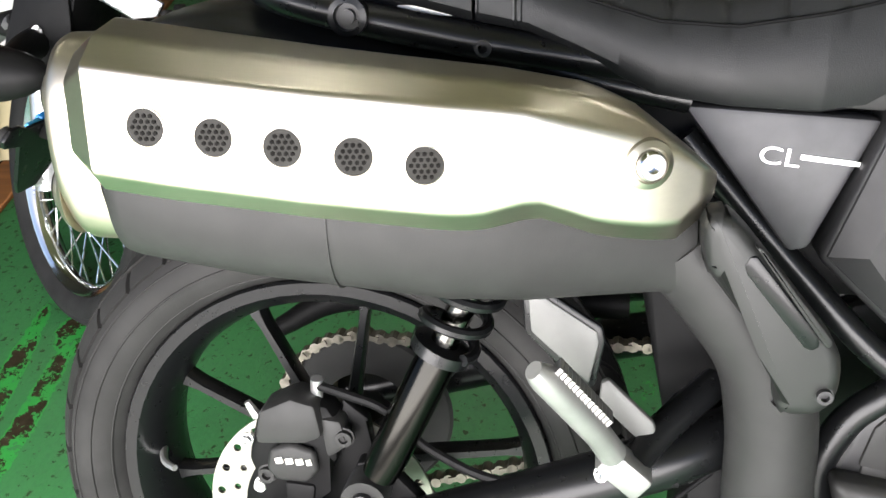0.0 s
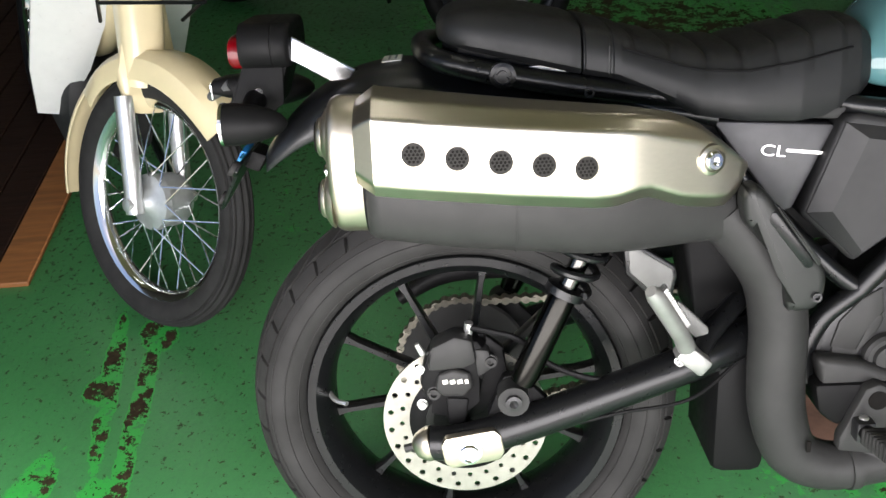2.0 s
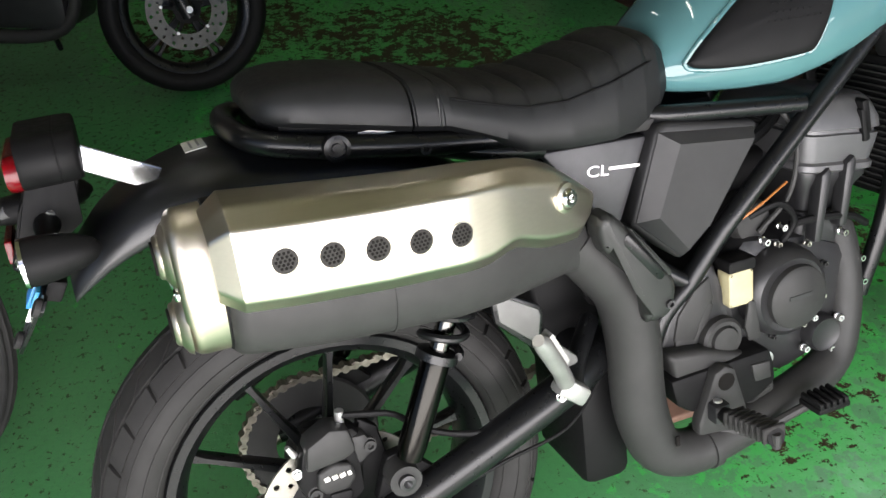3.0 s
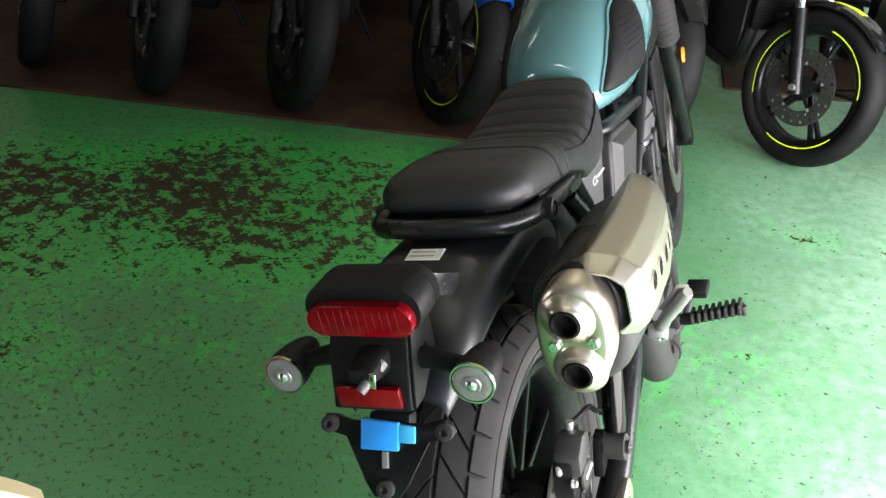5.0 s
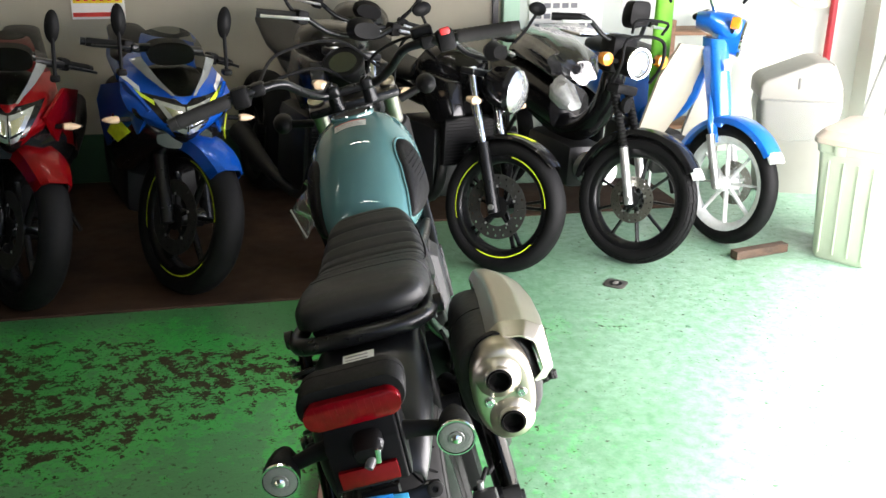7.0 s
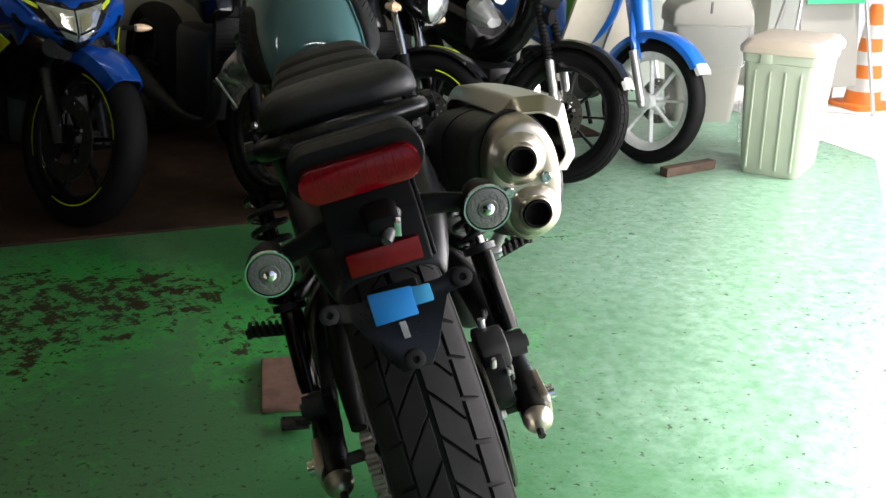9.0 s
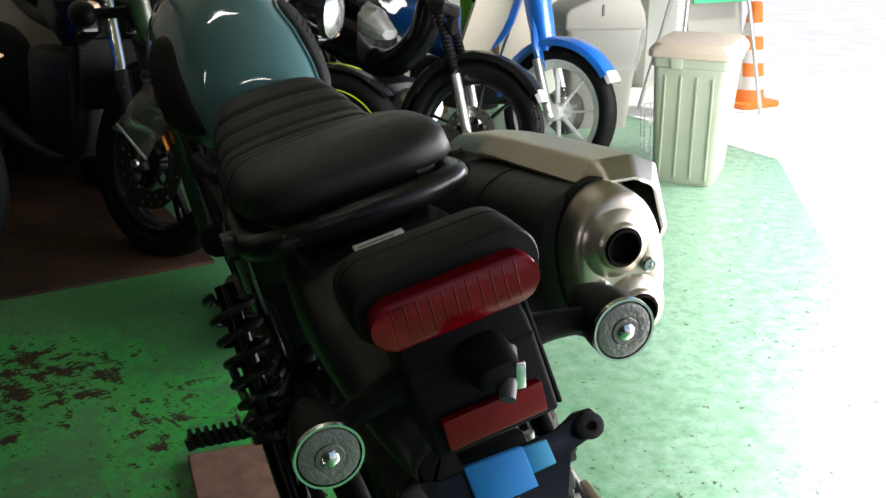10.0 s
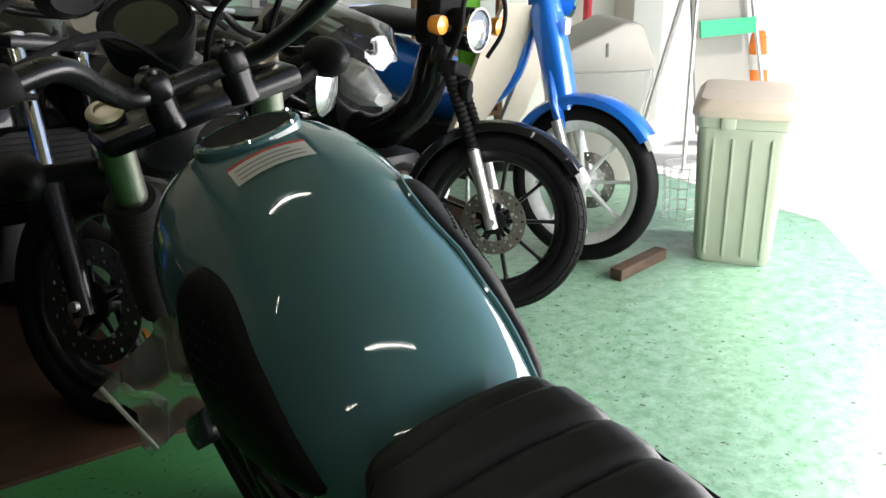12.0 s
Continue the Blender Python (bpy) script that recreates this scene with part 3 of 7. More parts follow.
def tyre_mesh(R, rim_r, width, blocks=0, n=64, ribs=0, tread=False):
    """A tyre turned about x at the origin; blocks: tread pieces round it; ribs: grooves all round."""
    rr = (R - rim_r) * 0.5
    def prof(a, up=0.0):
        return rim_r + rr * 0.95 + (rr * 1.05 + up) * math.cos(a), (width / 2 + up) * math.sin(a)
    base = -0.005 if blocks else 0.0
    ring = []
    steps = 40 if ribs else 16
    for k in range(steps + 1):
        a = radians(-138 + 276 * k / steps)
        dip = base if abs(a) < radians(62) else 0.0
        if ribs and abs(a) < radians(65) and (k % 4) in (1, 2):
            dip = -0.004
        ring.append(prof(a, dip))
    bm = bmesh.new() if tread else lathe(ring, n, "x", closed=True)
    def at(th, a, up):
        r, h = prof(a, up)
        return (h, r * math.cos(th), r * math.sin(th))
    for i in range(blocks if tread else 0):
        p = 2 * math.pi / blocks
        for side in (-1, 1):
            for a0, a1, skew, t0, t1 in ((2, 34, 0.9, 0.035, 0.965), (36.5, 61, 0.2, 0.02, 0.95)):
                th = lambda u, v: p * (i + (0.5 if side > 0 else 0) + t0 + (t1 - t0) * u + skew * (v - 0.5) * (1 if a0 < 30 else 0.5))
                grid = [[at(th(u, v), side * radians(a0 + (a1 - a0) * v), 0.0005) for u in (0.03, 0.5, 0.97)] for v in (0.04, 0.5, 0.96)]
                foot = [[at(th(u, v), side * radians(a0 + (a1 - a0) * v), -0.008) for u in (0, 0.5, 1)] for v in (0, 0.5, 1)]
                g = [[bm.verts.new(q) for q in row] for row in grid]
                f = [[bm.verts.new(q) for q in row] for row in foot]
                for r in range(2):
                    for c in range(2):
                        bm.faces.new((g[r][c], g[r][c + 1], g[r + 1][c + 1], g[r + 1][c]))
                edge = [(0, 0), (0, 1), (0, 2), (1, 2), (2, 2), (2, 1), (2, 0), (1, 0)]
                for (r, c), (r2, c2) in zip(edge, edge[1:] + edge[:1]):
                    bm.faces.new((f[r][c], f[r2][c2], g[r2][c2], g[r][c]))
    return bm


def rim_mesh(rim_r, w, n=64):
    q = [(rim_r + 0.004, -w / 2), (rim_r + 0.006, -w / 2 + 0.004), (rim_r - 0.006, -w * 0.38), (rim_r - 0.016, -w * 0.2), (rim_r - 0.016, w * 0.2),
         (rim_r - 0.006, w * 0.38), (rim_r + 0.006, w / 2 - 0.004), (rim_r + 0.004, w / 2), (rim_r - 0.008, w / 2 - 0.001), (rim_r - 0.022, w * 0.36),
         (rim_r - 0.03, w * 0.12), (rim_r - 0.03, -w * 0.12), (rim_r - 0.022, -w * 0.36), (rim_r - 0.008, -w / 2 + 0.001)]
    return lathe(q, n, "x", closed=True)


def spoke_mesh(r0, r1, w0, w1, t, a, fork=0.0):
    """A cast spoke in the wheel's plane at angle a, flared at the rim; fork splits it in two towards the rim."""
    bm = bmesh.new()
    for s in ((-1, 1) if fork else (0,)):
        rings = []
        for k, (f, fl) in enumerate(((0, 1.25), (0.12, 1.0), (0.5, 0.85), (0.86, 0.9), (0.96, 1.5), (1.0, 2.3))):
            r = r0 + (r1 - r0) * f
            w = (w0 + (w1 - w0) * f) * fl
            off = s * fork * f
            c, sn = math.cos(a), math.sin(a)
            ring = []
            for dx, dw in ((-1, -0.7), (-0.6, -1), (0.6, -1), (1, -0.7), (1, 0.7), (0.6, 1), (-0.6, 1), (-1, 0.7)):
                o = off + dw * w / 2
                ring.append((dx * t / 2, r * c - o * sn, r * sn + o * c))
            rings.append(ring)
        loft(rings, bm=bm)
    return bm


def disc_mesh(r0, r1, x, t=0.004, holes=30, n=None):
    """A drilled brake disc: a ring with two rows of real holes."""
    bm = bmesh.new()
    n = holes * 3
    rad = [r0, r0 + (r1 - r0) * 0.16, r0 + (r1 - r0) * 0.42, r0 + (r1 - r0) * 0.6, r0 + (r1 - r0) * 0.86, r1]
    for sx in (-1, 1):
        vs = [[bm.verts.new((x + sx * t / 2, r * math.cos(2 * math.pi * k / n), r * math.sin(2 * math.pi * k / n))) for k in range(n)] for r in rad]
        for j in range(5):
            for k in range(n):
                if (j == 1 and k % 3 == 0) or (j == 3 and k % 3 == 1):
                    # the hole: an octagon cut in this cell
                    cell = [vs[j][k], vs[j][(k + 1) % n], vs[j + 1][(k + 1) % n], vs[j + 1][k]]
                    co = [v.co.copy() for v in cell]
                    mid = sum(co, Vector()) / 4
                    ring = [c for q in range(4) for c in (co[q], (co[q] + co[(q + 1) % 4]) / 2)]
                    rr = min((c - mid).length for c in ring) * 0.95
                    inn = [bm.verts.new(mid + (c - mid).normalized() * rr) for c in ring]
                    for q in range(4):
                        bm.faces.new((cell[q], inn[2 * q + 1], inn[2 * q]))
                        bm.faces.new((cell[q], cell[(q + 1) % 4], inn[(2 * q + 2) % 8], inn[2 * q + 1]))
                    continue
                bm.faces.new((vs[j][k], vs[j][(k + 1) % n], vs[j + 1][(k + 1) % n], vs[j + 1][k]))
    for r in (r0, r1):
        a = [[bm.verts.new((x + s * t / 2, r * math.cos(2 * math.pi * k / n), r * math.sin(2 * math.pi * k / n))) for k in range(n)] for s in (-1, 1)]
        for k in range(n):
            bm.faces.new((a[0][k], a[0][(k + 1) % n], a[1][(k + 1) % n], a[1][k]))
    return bm


def bolt(parent, x, y, z, r, mat_, axis="x", h=0.008, name="bolt"):
    """A flanged socket bolt, head along the axis."""
    return part(name, lathe([(r * 1.25, 0), (r * 1.25, h * 0.3), (r, h * 0.35), (r, h), (r * 0.55, h), (r * 0.5, h * 0.45), (0.0005, h * 0.45)], 14, axis, (x, y, z)), mat_, parent)


def at_wheel(y, z, x=0.0, turn=0.0):
    return Matrix.Translation((x, y, z)) @ Matrix.Rotation(turn, 4, "Z")


# rear wheel
WY, WZ = 0.0, 0.303
mw = at_wheel(WY, WZ)
rw = part("rear_wheel", rim_mesh(0.2265, 0.118), BLACK, bike, "satin black cast rim", m=mw)
part("tyre", tyre_mesh(0.316, 0.224, 0.152, 34), RUBBER, rw, "black block-tread tyre", m=mw)
tagged(part("tread", tyre_mesh(0.316, 0.224, 0.152, 34, tread=True), RUBBER, rw, m=mw), kind="stuff")
part("hub", lathe([(0.03, -0.07), (0.05, -0.065), (0.055, -0.03), (0.04, 0), (0.055, 0.03), (0.06, 0.07), (0.03, 0.075)], 32), BLACK, rw, m=mw)
for i in range(10):
    part("spoke", spoke_mesh(0.045, 0.2, 0.016, 0.010, 0.024, 2 * math.pi * (i + 0.25) / 10), BLACK, rw, m=mw)
for s in (-1, 1):
    for r in (0.243, 0.262, 0.282):
        q = (r - 0.224 - 0.0437) / 0.0483
        x = s * 0.076 * math.sqrt(max(0.0, 1 - q * q))
        part("sidewall_ring", lathe([(r - 0.0016, x - s * 0.002), (r - 0.0006, x + s * 0.0009), (r + 0.0006, x + s * 0.0009), (r + 0.0016, x - s * 0.002)], 72, closed=True), RUBBER, rw, m=mw)
part("brake_disc", disc_mesh(0.08, 0.117, 0.097, holes=24), DISC, rw, "drilled bright steel brake disc", m=mw)
part("disc_carrier", lathe([(0.03, 0.088), (0.079, 0.09), (0.084, 0.094), (0.079, 0.1), (0.06, 0.104), (0.03, 0.106)], 40), MATTE, rw, m=mw)
part("abs_ring", lathe([(0.046, 0.104), (0.056, 0.104), (0.056, 0.107), (0.046, 0.107)], 40, closed=True), GREYP, rw, m=mw)
part("valve_stem", tube([(0.02, -0.205, 0.01), (0.05, -0.19, 0.01), (0.065, -0.172, 0.012)], [0.005, 0.004, 0.0035], 8, 3), ALU, rw, m=mw)
part("sprocket", lathe([(0.055, -0.1), (0.1, -0.1), (0.104, -0.098), (0.1, -0.094), (0.055, -0.094)], 60, closed=True), GREYP, rw, m=mw)

# chain: links laid along its loop
loop = []
for k in range(22):
    a = radians(75 + 210 * k / 21)
    loop.append((0.104 * math.cos(a), WZ + 0.104 * math.sin(a)))
for k in range(22):
    a = radians(-75 + 150 * k / 21)
    loop.append((0.52 + 0.036 * math.cos(a), 0.385 + 0.036 * math.sin(a)))
loop.append(loop[0])
path_len = [0.0]
for (a, b), (c, d) in zip(loop, loop[1:]):
    path_len.append(path_len[-1] + math.hypot(c - a, d - b))
cb = bmesh.new()
n_links = int(path_len[-1] / 0.0159)
for i in range(n_links):
    s = path_len[-1] * i / n_links
    k = max(j for j in range(len(loop) - 1) if path_len[j] <= s)
    f = (s - path_len[k]) / max(1e-6, path_len[k + 1] - path_len[k])
    y, z = (loop[k][q] + f * (loop[k + 1][q] - loop[k][q]) for q in (0, 1))
    ang = math.atan2(loop[k + 1][1] - loop[k][1], loop[k + 1][0] - loop[k][0])
    rot = Matrix.Rotation(ang, 4, "X")
    wide = 0.019 if i % 2 else 0.014
    box(-0.097, y, z, wide, 0.015, 0.0062, 0.0, bm=cb, rot=rot)
    lathe([(0.0066, -0.097 - wide / 2), (0.0066, -0.097 + wide / 2)], 8, "x", (0, y + 0.008 * math.cos(ang), z + 0.008 * math.sin(ang)), bm=cb)
part("chain", cb, mat("chain_steel", (0.26, 0.24, 0.2), 0.38, 0.9, vary=0.3, scale=80), bike, "oiled steel roller chain")
part("chain_guard", tube([(-0.1, -0.1, 0.41), (-0.1, -0.02, 0.452), (-0.1, 0.12, 0.46), (-0.1, 0.3, 0.46)], [0.012, 0.017, 0.019, 0.017], 10, 5), MATTE, bike)

# swingarm with its end pieces
sw = part("swingarm", tube([(0.158, -0.048, 0.302), (0.16, 0.0, 0.305), (0.158, 0.1, 0.335), (0.14, 0.3, 0.403), (0.105, 0.385, 0.425), (0.07, 0.45, 0.43)], [0.0235, 0.0245, 0.0245, 0.0255, 0.026, 0.026], 20, 6), BLACK, bike)
part("swingarm", tube([(-0.158, -0.048, 0.302), (-0.16, 0.0, 0.305), (-0.158, 0.1, 0.335), (-0.14, 0.3, 0.403), (-0.105, 0.385, 0.425), (-0.07, 0.45, 0.43)], [0.0235, 0.0245, 0.0245, 0.0255, 0.026, 0.026], 20, 6), BLACK, bike)
for s in (1, -1):
    part("end_cap", tube([(s * 0.158, -0.046, 0.302), (s * 0.157, -0.054, 0.3), (s * 0.155, -0.066, 0.297), (s * 0.154, -0.072, 0.295)], [0.024, 0.0235, 0.017, 0.006], 20, 3), CAPST, sw)
    part("end_bolt", tube([(s * 0.154, -0.07, 0.295), (s * 0.153, -0.084, 0.291)], 0.006, 8, 1), GREYP, sw)
    ol = [(y * math.cos(0.18) - z * math.sin(0.18), y * math.sin(0.18) + z * math.cos(0.18)) for y, z in
          ((-0.038, -0.012), (-0.03, -0.022), (0.036, -0.022), (0.044, -0.012), (0.044, 0.014), (0.036, 0.024), (-0.03, 0.024), (-0.038, 0.014))]
    lo, hi = sorted((s * 0.172, s * 0.187))
    part("adjuster_plate", slab([(y + 0.006, z + 0.305) for y, z in ol], lo, hi, "x", 0.003), CAPST, sw, "bright cast aluminium plate")
    part("axle_nut", lathe([(0.013, s * 0.186), (0.0175, s * 0.187), (0.0175, s * 0.19), (0.0125, s * 0.1915), (0.0125, s * 0.2), (0.009, s * 0.201), (0.0085, s * 0.196), (0.0005, s * 0.196)], 20, "x", (0, 0.004, 0.305)), CHROME, sw)
part("axle", lathe([(0.01, -0.17), (0.01, 0.17)], 16, "x", (0, 0, 0.303)), GREYP, sw)
part("crossmember", tube([(-0.1, 0.36, 0.42), (0.1, 0.36, 0.42)], 0.028, 16, 1), BLACK, sw)

# rear brake caliper and its carrier
cal = part("brake_caliper", slab([(-0.052, 0.352), (-0.062, 0.378), (-0.05, 0.424), (-0.018, 0.446), (0.02, 0.44), (0.034, 0.418), (0.028, 0.384), (0.012, 0.352), (0.004, 0.322), (-0.03, 0.32), (-0.04, 0.338)], 0.098, 0.132, "x", 0.008), MATTE, bike, "black brake caliper")
part("caliper_cover", slab([(-0.04, 0.374), (-0.036, 0.396), (-0.014, 0.403), (0.008, 0.397), (0.012, 0.376), (0.0, 0.362), (-0.03, 0.362)], 0.132, 0.142, "x", 0.005, seg=3), GREYP, cal)
for i, (yy, w) in enumerate(((-0.026, 0.007), (-0.016, 0.007), (-0.006, 0.007), (0.003, 0.005))):
    part("cover_mark", box(0.1427, yy, 0.386, 0.0012, w, 0.006, rot=Matrix.Rotation(0.25, 4, "X")), mat("pale_mark", (0.7, 0.68, 0.6), 0.5), cal)
part("caliper_wedge", slab([(-0.026, 0.358), (0.006, 0.356), (0.0, 0.312), (-0.012, 0.3), (-0.024, 0.318)], 0.108, 0.136, "x", 0.005), MATTE, cal)
part("caliper_block", slab([(-0.05, 0.4), (-0.044, 0.436), (-0.012, 0.452), (0.012, 0.446), (0.018, 0.412), (0.0, 0.404)], 0.1, 0.143, "x", 0.007), GREYP, cal)
part("caliper_arm", slab([(0.012, 0.43), (0.034, 0.428), (0.04, 0.4), (0.018, 0.385)], 0.1, 0.136, "x", 0.006), GREYP, cal)
part("banjo_bolt", tube([(0.115, 0.006, 0.438), (0.118, 0.008, 0.462)], 0.006, 10, 1), ALU, cal)
part("bleed_nipple", tube([(0.112, -0.056, 0.414), (0.114, -0.064, 0.43)], [0.005, 0.0035], 8, 1), ALU, cal)
for y, z, r, m_ in ((0.036, 0.41, 0.008, GREYP), (-0.042, 0.364, 0.008, GREYP), (-0.06, 0.333, 0.006, ALU), (-0.06, 0.4, 0.005, ALU)):
    bolt(cal, 0.13 if z > 0.35 else 0.104, y, z, r, m_)
part("caliper_bracket", slab([(0.03, 0.44), (0.055, 0.42), (0.06, 0.36), (0.075, 0.345), (0.0, 0.312), (0.0, 0.35), (0.02, 0.38)], 0.1, 0.114, "x", 0.003), MATTE, cal)
part("brake_hose", tube([(0.118, 0.008, 0.455), (0.125, 0.04, 0.45), (0.13, 0.075, 0.44), (0.13, 0.12, 0.4), (0.15, 0.2, 0.385), (0.15, 0.34, 0.4)], 0.0045, 8, 6), MATTE, cal)
part("hose_line", tube([(0.165, 0.08, 0.312), (0.168, 0.2, 0.345), (0.16, 0.3, 0.36), (0.13, 0.37, 0.4)], 0.0026, 8, 6), MATTE, bike)

# shocks
def shock(s):
    b, t = Vector((s * 0.165, 0.072, 0.385)), Vector((s * 0.15, 0.215, 0.7))
    d = (t - b).normalized()
    P = lambda f: tuple(b + (t - b) * f)
    sh = part("shock_absorber", tube([P(0.03), P(0.08), P(0.40), P(0.42)], [0.016, 0.0185, 0.0185, 0.016], 22, 1), SMOKEC, bike)
    part("damper_rod", tube([P(0.4), P(0.98)], 0.0125, 14, 1), SMOKEC if s < 0 else mat("dark_chrome", (0.09, 0.088, 0.082), 0.15, 1.0, bump=0), sh)
    part("spring_collar", tube([P(0.41), P(0.415), P(0.445), P(0.45)], [0.02, 0.027, 0.027, 0.02], 18, 1), BLACK, sh)
    side = d.orthogonal().normalized()
    up = d.cross(side)
    n, turns = 150, 6.5
    pts = [b + (t - b) * (0.45 + 0.5 * k / n) + 0.027 * (side * math.cos(2 * math.pi * turns * k / n) + up * math.sin(2 * math.pi * turns * k / n)) for k in range(n + 1)]
    part("spring", tube(pts, 0.0052, 8, 1), BLACK, sh)
    part("mount_eye", lathe([(0.008, s * 0.15), (0.021, s * 0.15), (0.021, s * 0.182), (0.008, s * 0.182)], 20, "x", (0, 0.064, 0.374), closed=True), GREYP, sh)
    part("mount_bolt", lathe([(0.011, s * 0.176), (0.011, s * 0.188), (0.006, s * 0.189), (0.0005, s * 0.184)], 14, "x", (0, 0.064, 0.374)), ENGINE, sh)
    lo, hi = sorted((s * 0.132, s * 0.15))
    part("mount_bracket", slab([(0.03, 0.336), (0.052, 0.395), (0.075, 0.398), (0.115, 0.355)], lo, hi, "x", 0.003), MATTE, sh)
shock(1)
shock(-1)

# muffler
def interp(rows, y):
    for a, b in zip(rows, rows[1:]):
        if y <= b[0]:
            f = max(0.0, min(1.0, (y - a[0]) / (b[0] - a[0])))
            f = f * f * (3 - 2 * f) if len(a) > 9 else f
            return [p + f * (q - p) for p, q in zip(a, b)][1:]
    return list(rows[-1][1:])


body_rows = [(-0.106, 0.2, 0.703, 0.1, 0.16), (-0.1, 0.2, 0.7025, 0.122, 0.166), (-0.088, 0.2, 0.701, 0.132, 0.168), (0.0, 0.198, 0.688, 0.136, 0.168), (0.15, 0.19, 0.668, 0.128, 0.16),
             (0.21, 0.182, 0.66, 0.112, 0.148), (0.27, 0.172, 0.65, 0.088, 0.124), (0.31, 0.163, 0.638, 0.07, 0.1), (0.335, 0.158, 0.622, 0.064, 0.084)]
muf = part("muffler_body", loft([super_ring(cx, cz, w, h, y, 40, 2.5) for y, cx, cz, w, h in body_rows]), GREYP, bike, "dark grey coated muffler body")
part("weld_band", loft([super_ring(cx, cz, w + 0.003, h + 0.003, y, 40, 2.5) for y, (cx, cz, w, h) in ((yy, interp(body_rows, yy)) for yy in (0.066, 0.068))]), GREYP, muf)
# end cap, egg shaped
def egg(y, k, n=40):
    out = []
    for i in range(n):
        a = 2 * math.pi * i / n
        c, s = math.cos(a), math.sin(a)
        w = 0.0465 - 0.004 * (1 - s) / 2
        out.append((0.2025 + k * (w * c) + 0.05 * 0.074 * s * k, y, 0.7085 + k * 0.0755 * (abs(s) ** 0.9 * (1 if s > 0 else -1))))
    return out
cap = part("end_cap", loft([egg(-0.1, 1.1), egg(-0.101, 1.105), egg(-0.134, 1.1), egg(-0.139, 1.09), egg(-0.144, 1.05), egg(-0.147, 0.98), egg(-0.149, 0.9), egg(-0.1485, 0.6)]), CAPST, muf, "satin steel end cap with two outlets")
# black ring put in for the shaded gap between cap and heat shield
part("cap_gap_shade", loft([egg(-0.096, 1.13), egg(-0.1, 1.135), egg(-0.108, 1.135), egg(-0.109, 1.1)]), MATTE, muf)
for cx, cz in ((0.2005, 0.7415), (0.2055, 0.668)):
    part("outlet", lathe([(0.036, 0.0), (0.033, -0.005), (0.024, -0.010), (0.0225, -0.014), (0.02, -0.0155), (0.0185, -0.013), (0.0185, 0.0)], 32, "y", (cx, -0.147, cz), closed=True), CAPST, cap)
    # sooty outlet black, also painted on for the dark inside holes and slots
    part("outlet_pipe", lathe([(0.0185, -0.0125), (0.0178, -0.018), (0.016, -0.018), (0.0158, -0.004), (0.0005, -0.003), (0.0005, -0.0015), (0.0185, -0.0015)], 28, "y", (cx, -0.147, cz), closed=True), mat("soot_hole_black", (0.006, 0.0055, 0.005), 0.9, spec=0.1), cap)
for cx, cz in ((0.178, 0.702), (0.229, 0.708)):
    part("cap_screw", lathe([(0.0078, 0.0), (0.0078, -0.003), (0.006, -0.005), (0.003, -0.005), (0.002, -0.002), (0.0005, -0.002)], 16, "y", (cx, -0.149, cz)), CHROME, cap)

# steel heat shield over the muffler: a folded skin with five pierced discs
X_OUT = [(-0.114, 0.2715), (-0.092, 0.2872), (-0.04, 0.2895), (0.06, 0.2855), (0.15, 0.2735), (0.2, 0.259), (0.25, 0.24), (0.31, 0.216), (0.335, 0.203), (0.345, 0.193)]
Z_LOW = [(-0.114, 0.705), (-0.092, 0.694), (0.04, 0.68), (0.16, 0.667), (0.178, 0.666), (0.212, 0.673), (0.222, 0.672), (0.262, 0.655), (0.3, 0.648), (0.318, 0.647), (0.336, 0.661), (0.345, 0.676)]
Z_MID = [(-0.114, 0.766), (-0.092, 0.779), (0.1, 0.76), (0.182, 0.751), (0.21, 0.747), (0.235, 0.738), (0.29, 0.722), (0.325, 0.703), (0.345, 0.688)]
Z_TOP = [(-0.114, 0.789), (-0.092, 0.805), (0.065, 0.785), (0.19, 0.771), (0.25, 0.76), (0.282, 0.745), (0.316, 0.718), (0.345, 0.692)]
X_TOP = [(-0.114, 0.202), (-0.092, 0.198), (0.1, 0.195), (0.2, 0.191), (0.25, 0.187), (0.29, 0.184), (0.325, 0.183), (0.345, 0.184)]


def filleted(corners, n=4, hold=0.0015):
    """An open line of (x, z, radius) corners with each bend rounded and held."""
    pts = [Vector(c[:2]) for c in corners]
    out = [pts[0]]
    for a, b, c, (_, _, r) in zip(pts, pts[1:], pts[2:], corners[1:]):
        u, v = a - b, c - b
        p = b + u.normalized() * min(r, 0.4 * u.length)
        q = b + v.normalized() * min(r, 0.4 * v.length)
        out.append(p + u.normalized() * min(hold, 0.05 * u.length))
        out += [(1 - t) ** 2 * p + 2 * t * (1 - t) * b + t * t * q for t in (k / n for k in range(n + 1))]
        out.append(q + v.normalized() * min(hold, 0.05 * v.length))
    return out + [pts[-1]]


def shield_ring(y, off=0.0):
    xo, zl, zm, zt, xt = (interp(r, y)[0] for r in (X_OUT, Z_LOW, Z_MID, Z_TOP, X_TOP))
    xo, zt = xo - off, zt - off
    k, h = xo - xt, zt - zm
    line = filleted([(xo - 0.016, zl - 0.006 + off, 0), (xo, zl + 0.011, 0.0042), (xo - 0.002, zm, 0.0045), (xo - 0.3 * k, zm + 0.72 * h, 0.005),
                     (xo - 0.74 * k, zt, 0.006), (xt, zt - 0.016, 0)])
    return [(p.x, y, p.y) for p in line]
ys = [-0.114, -0.1125, -0.108, -0.1, -0.0945, -0.093, -0.092, -0.091, -0.0895] + [-0.08 + 0.0125 * k for k in range(32)] + [0.318, 0.325, 0.331, 0.335, 0.338, 0.345]
sb = bmesh.new()
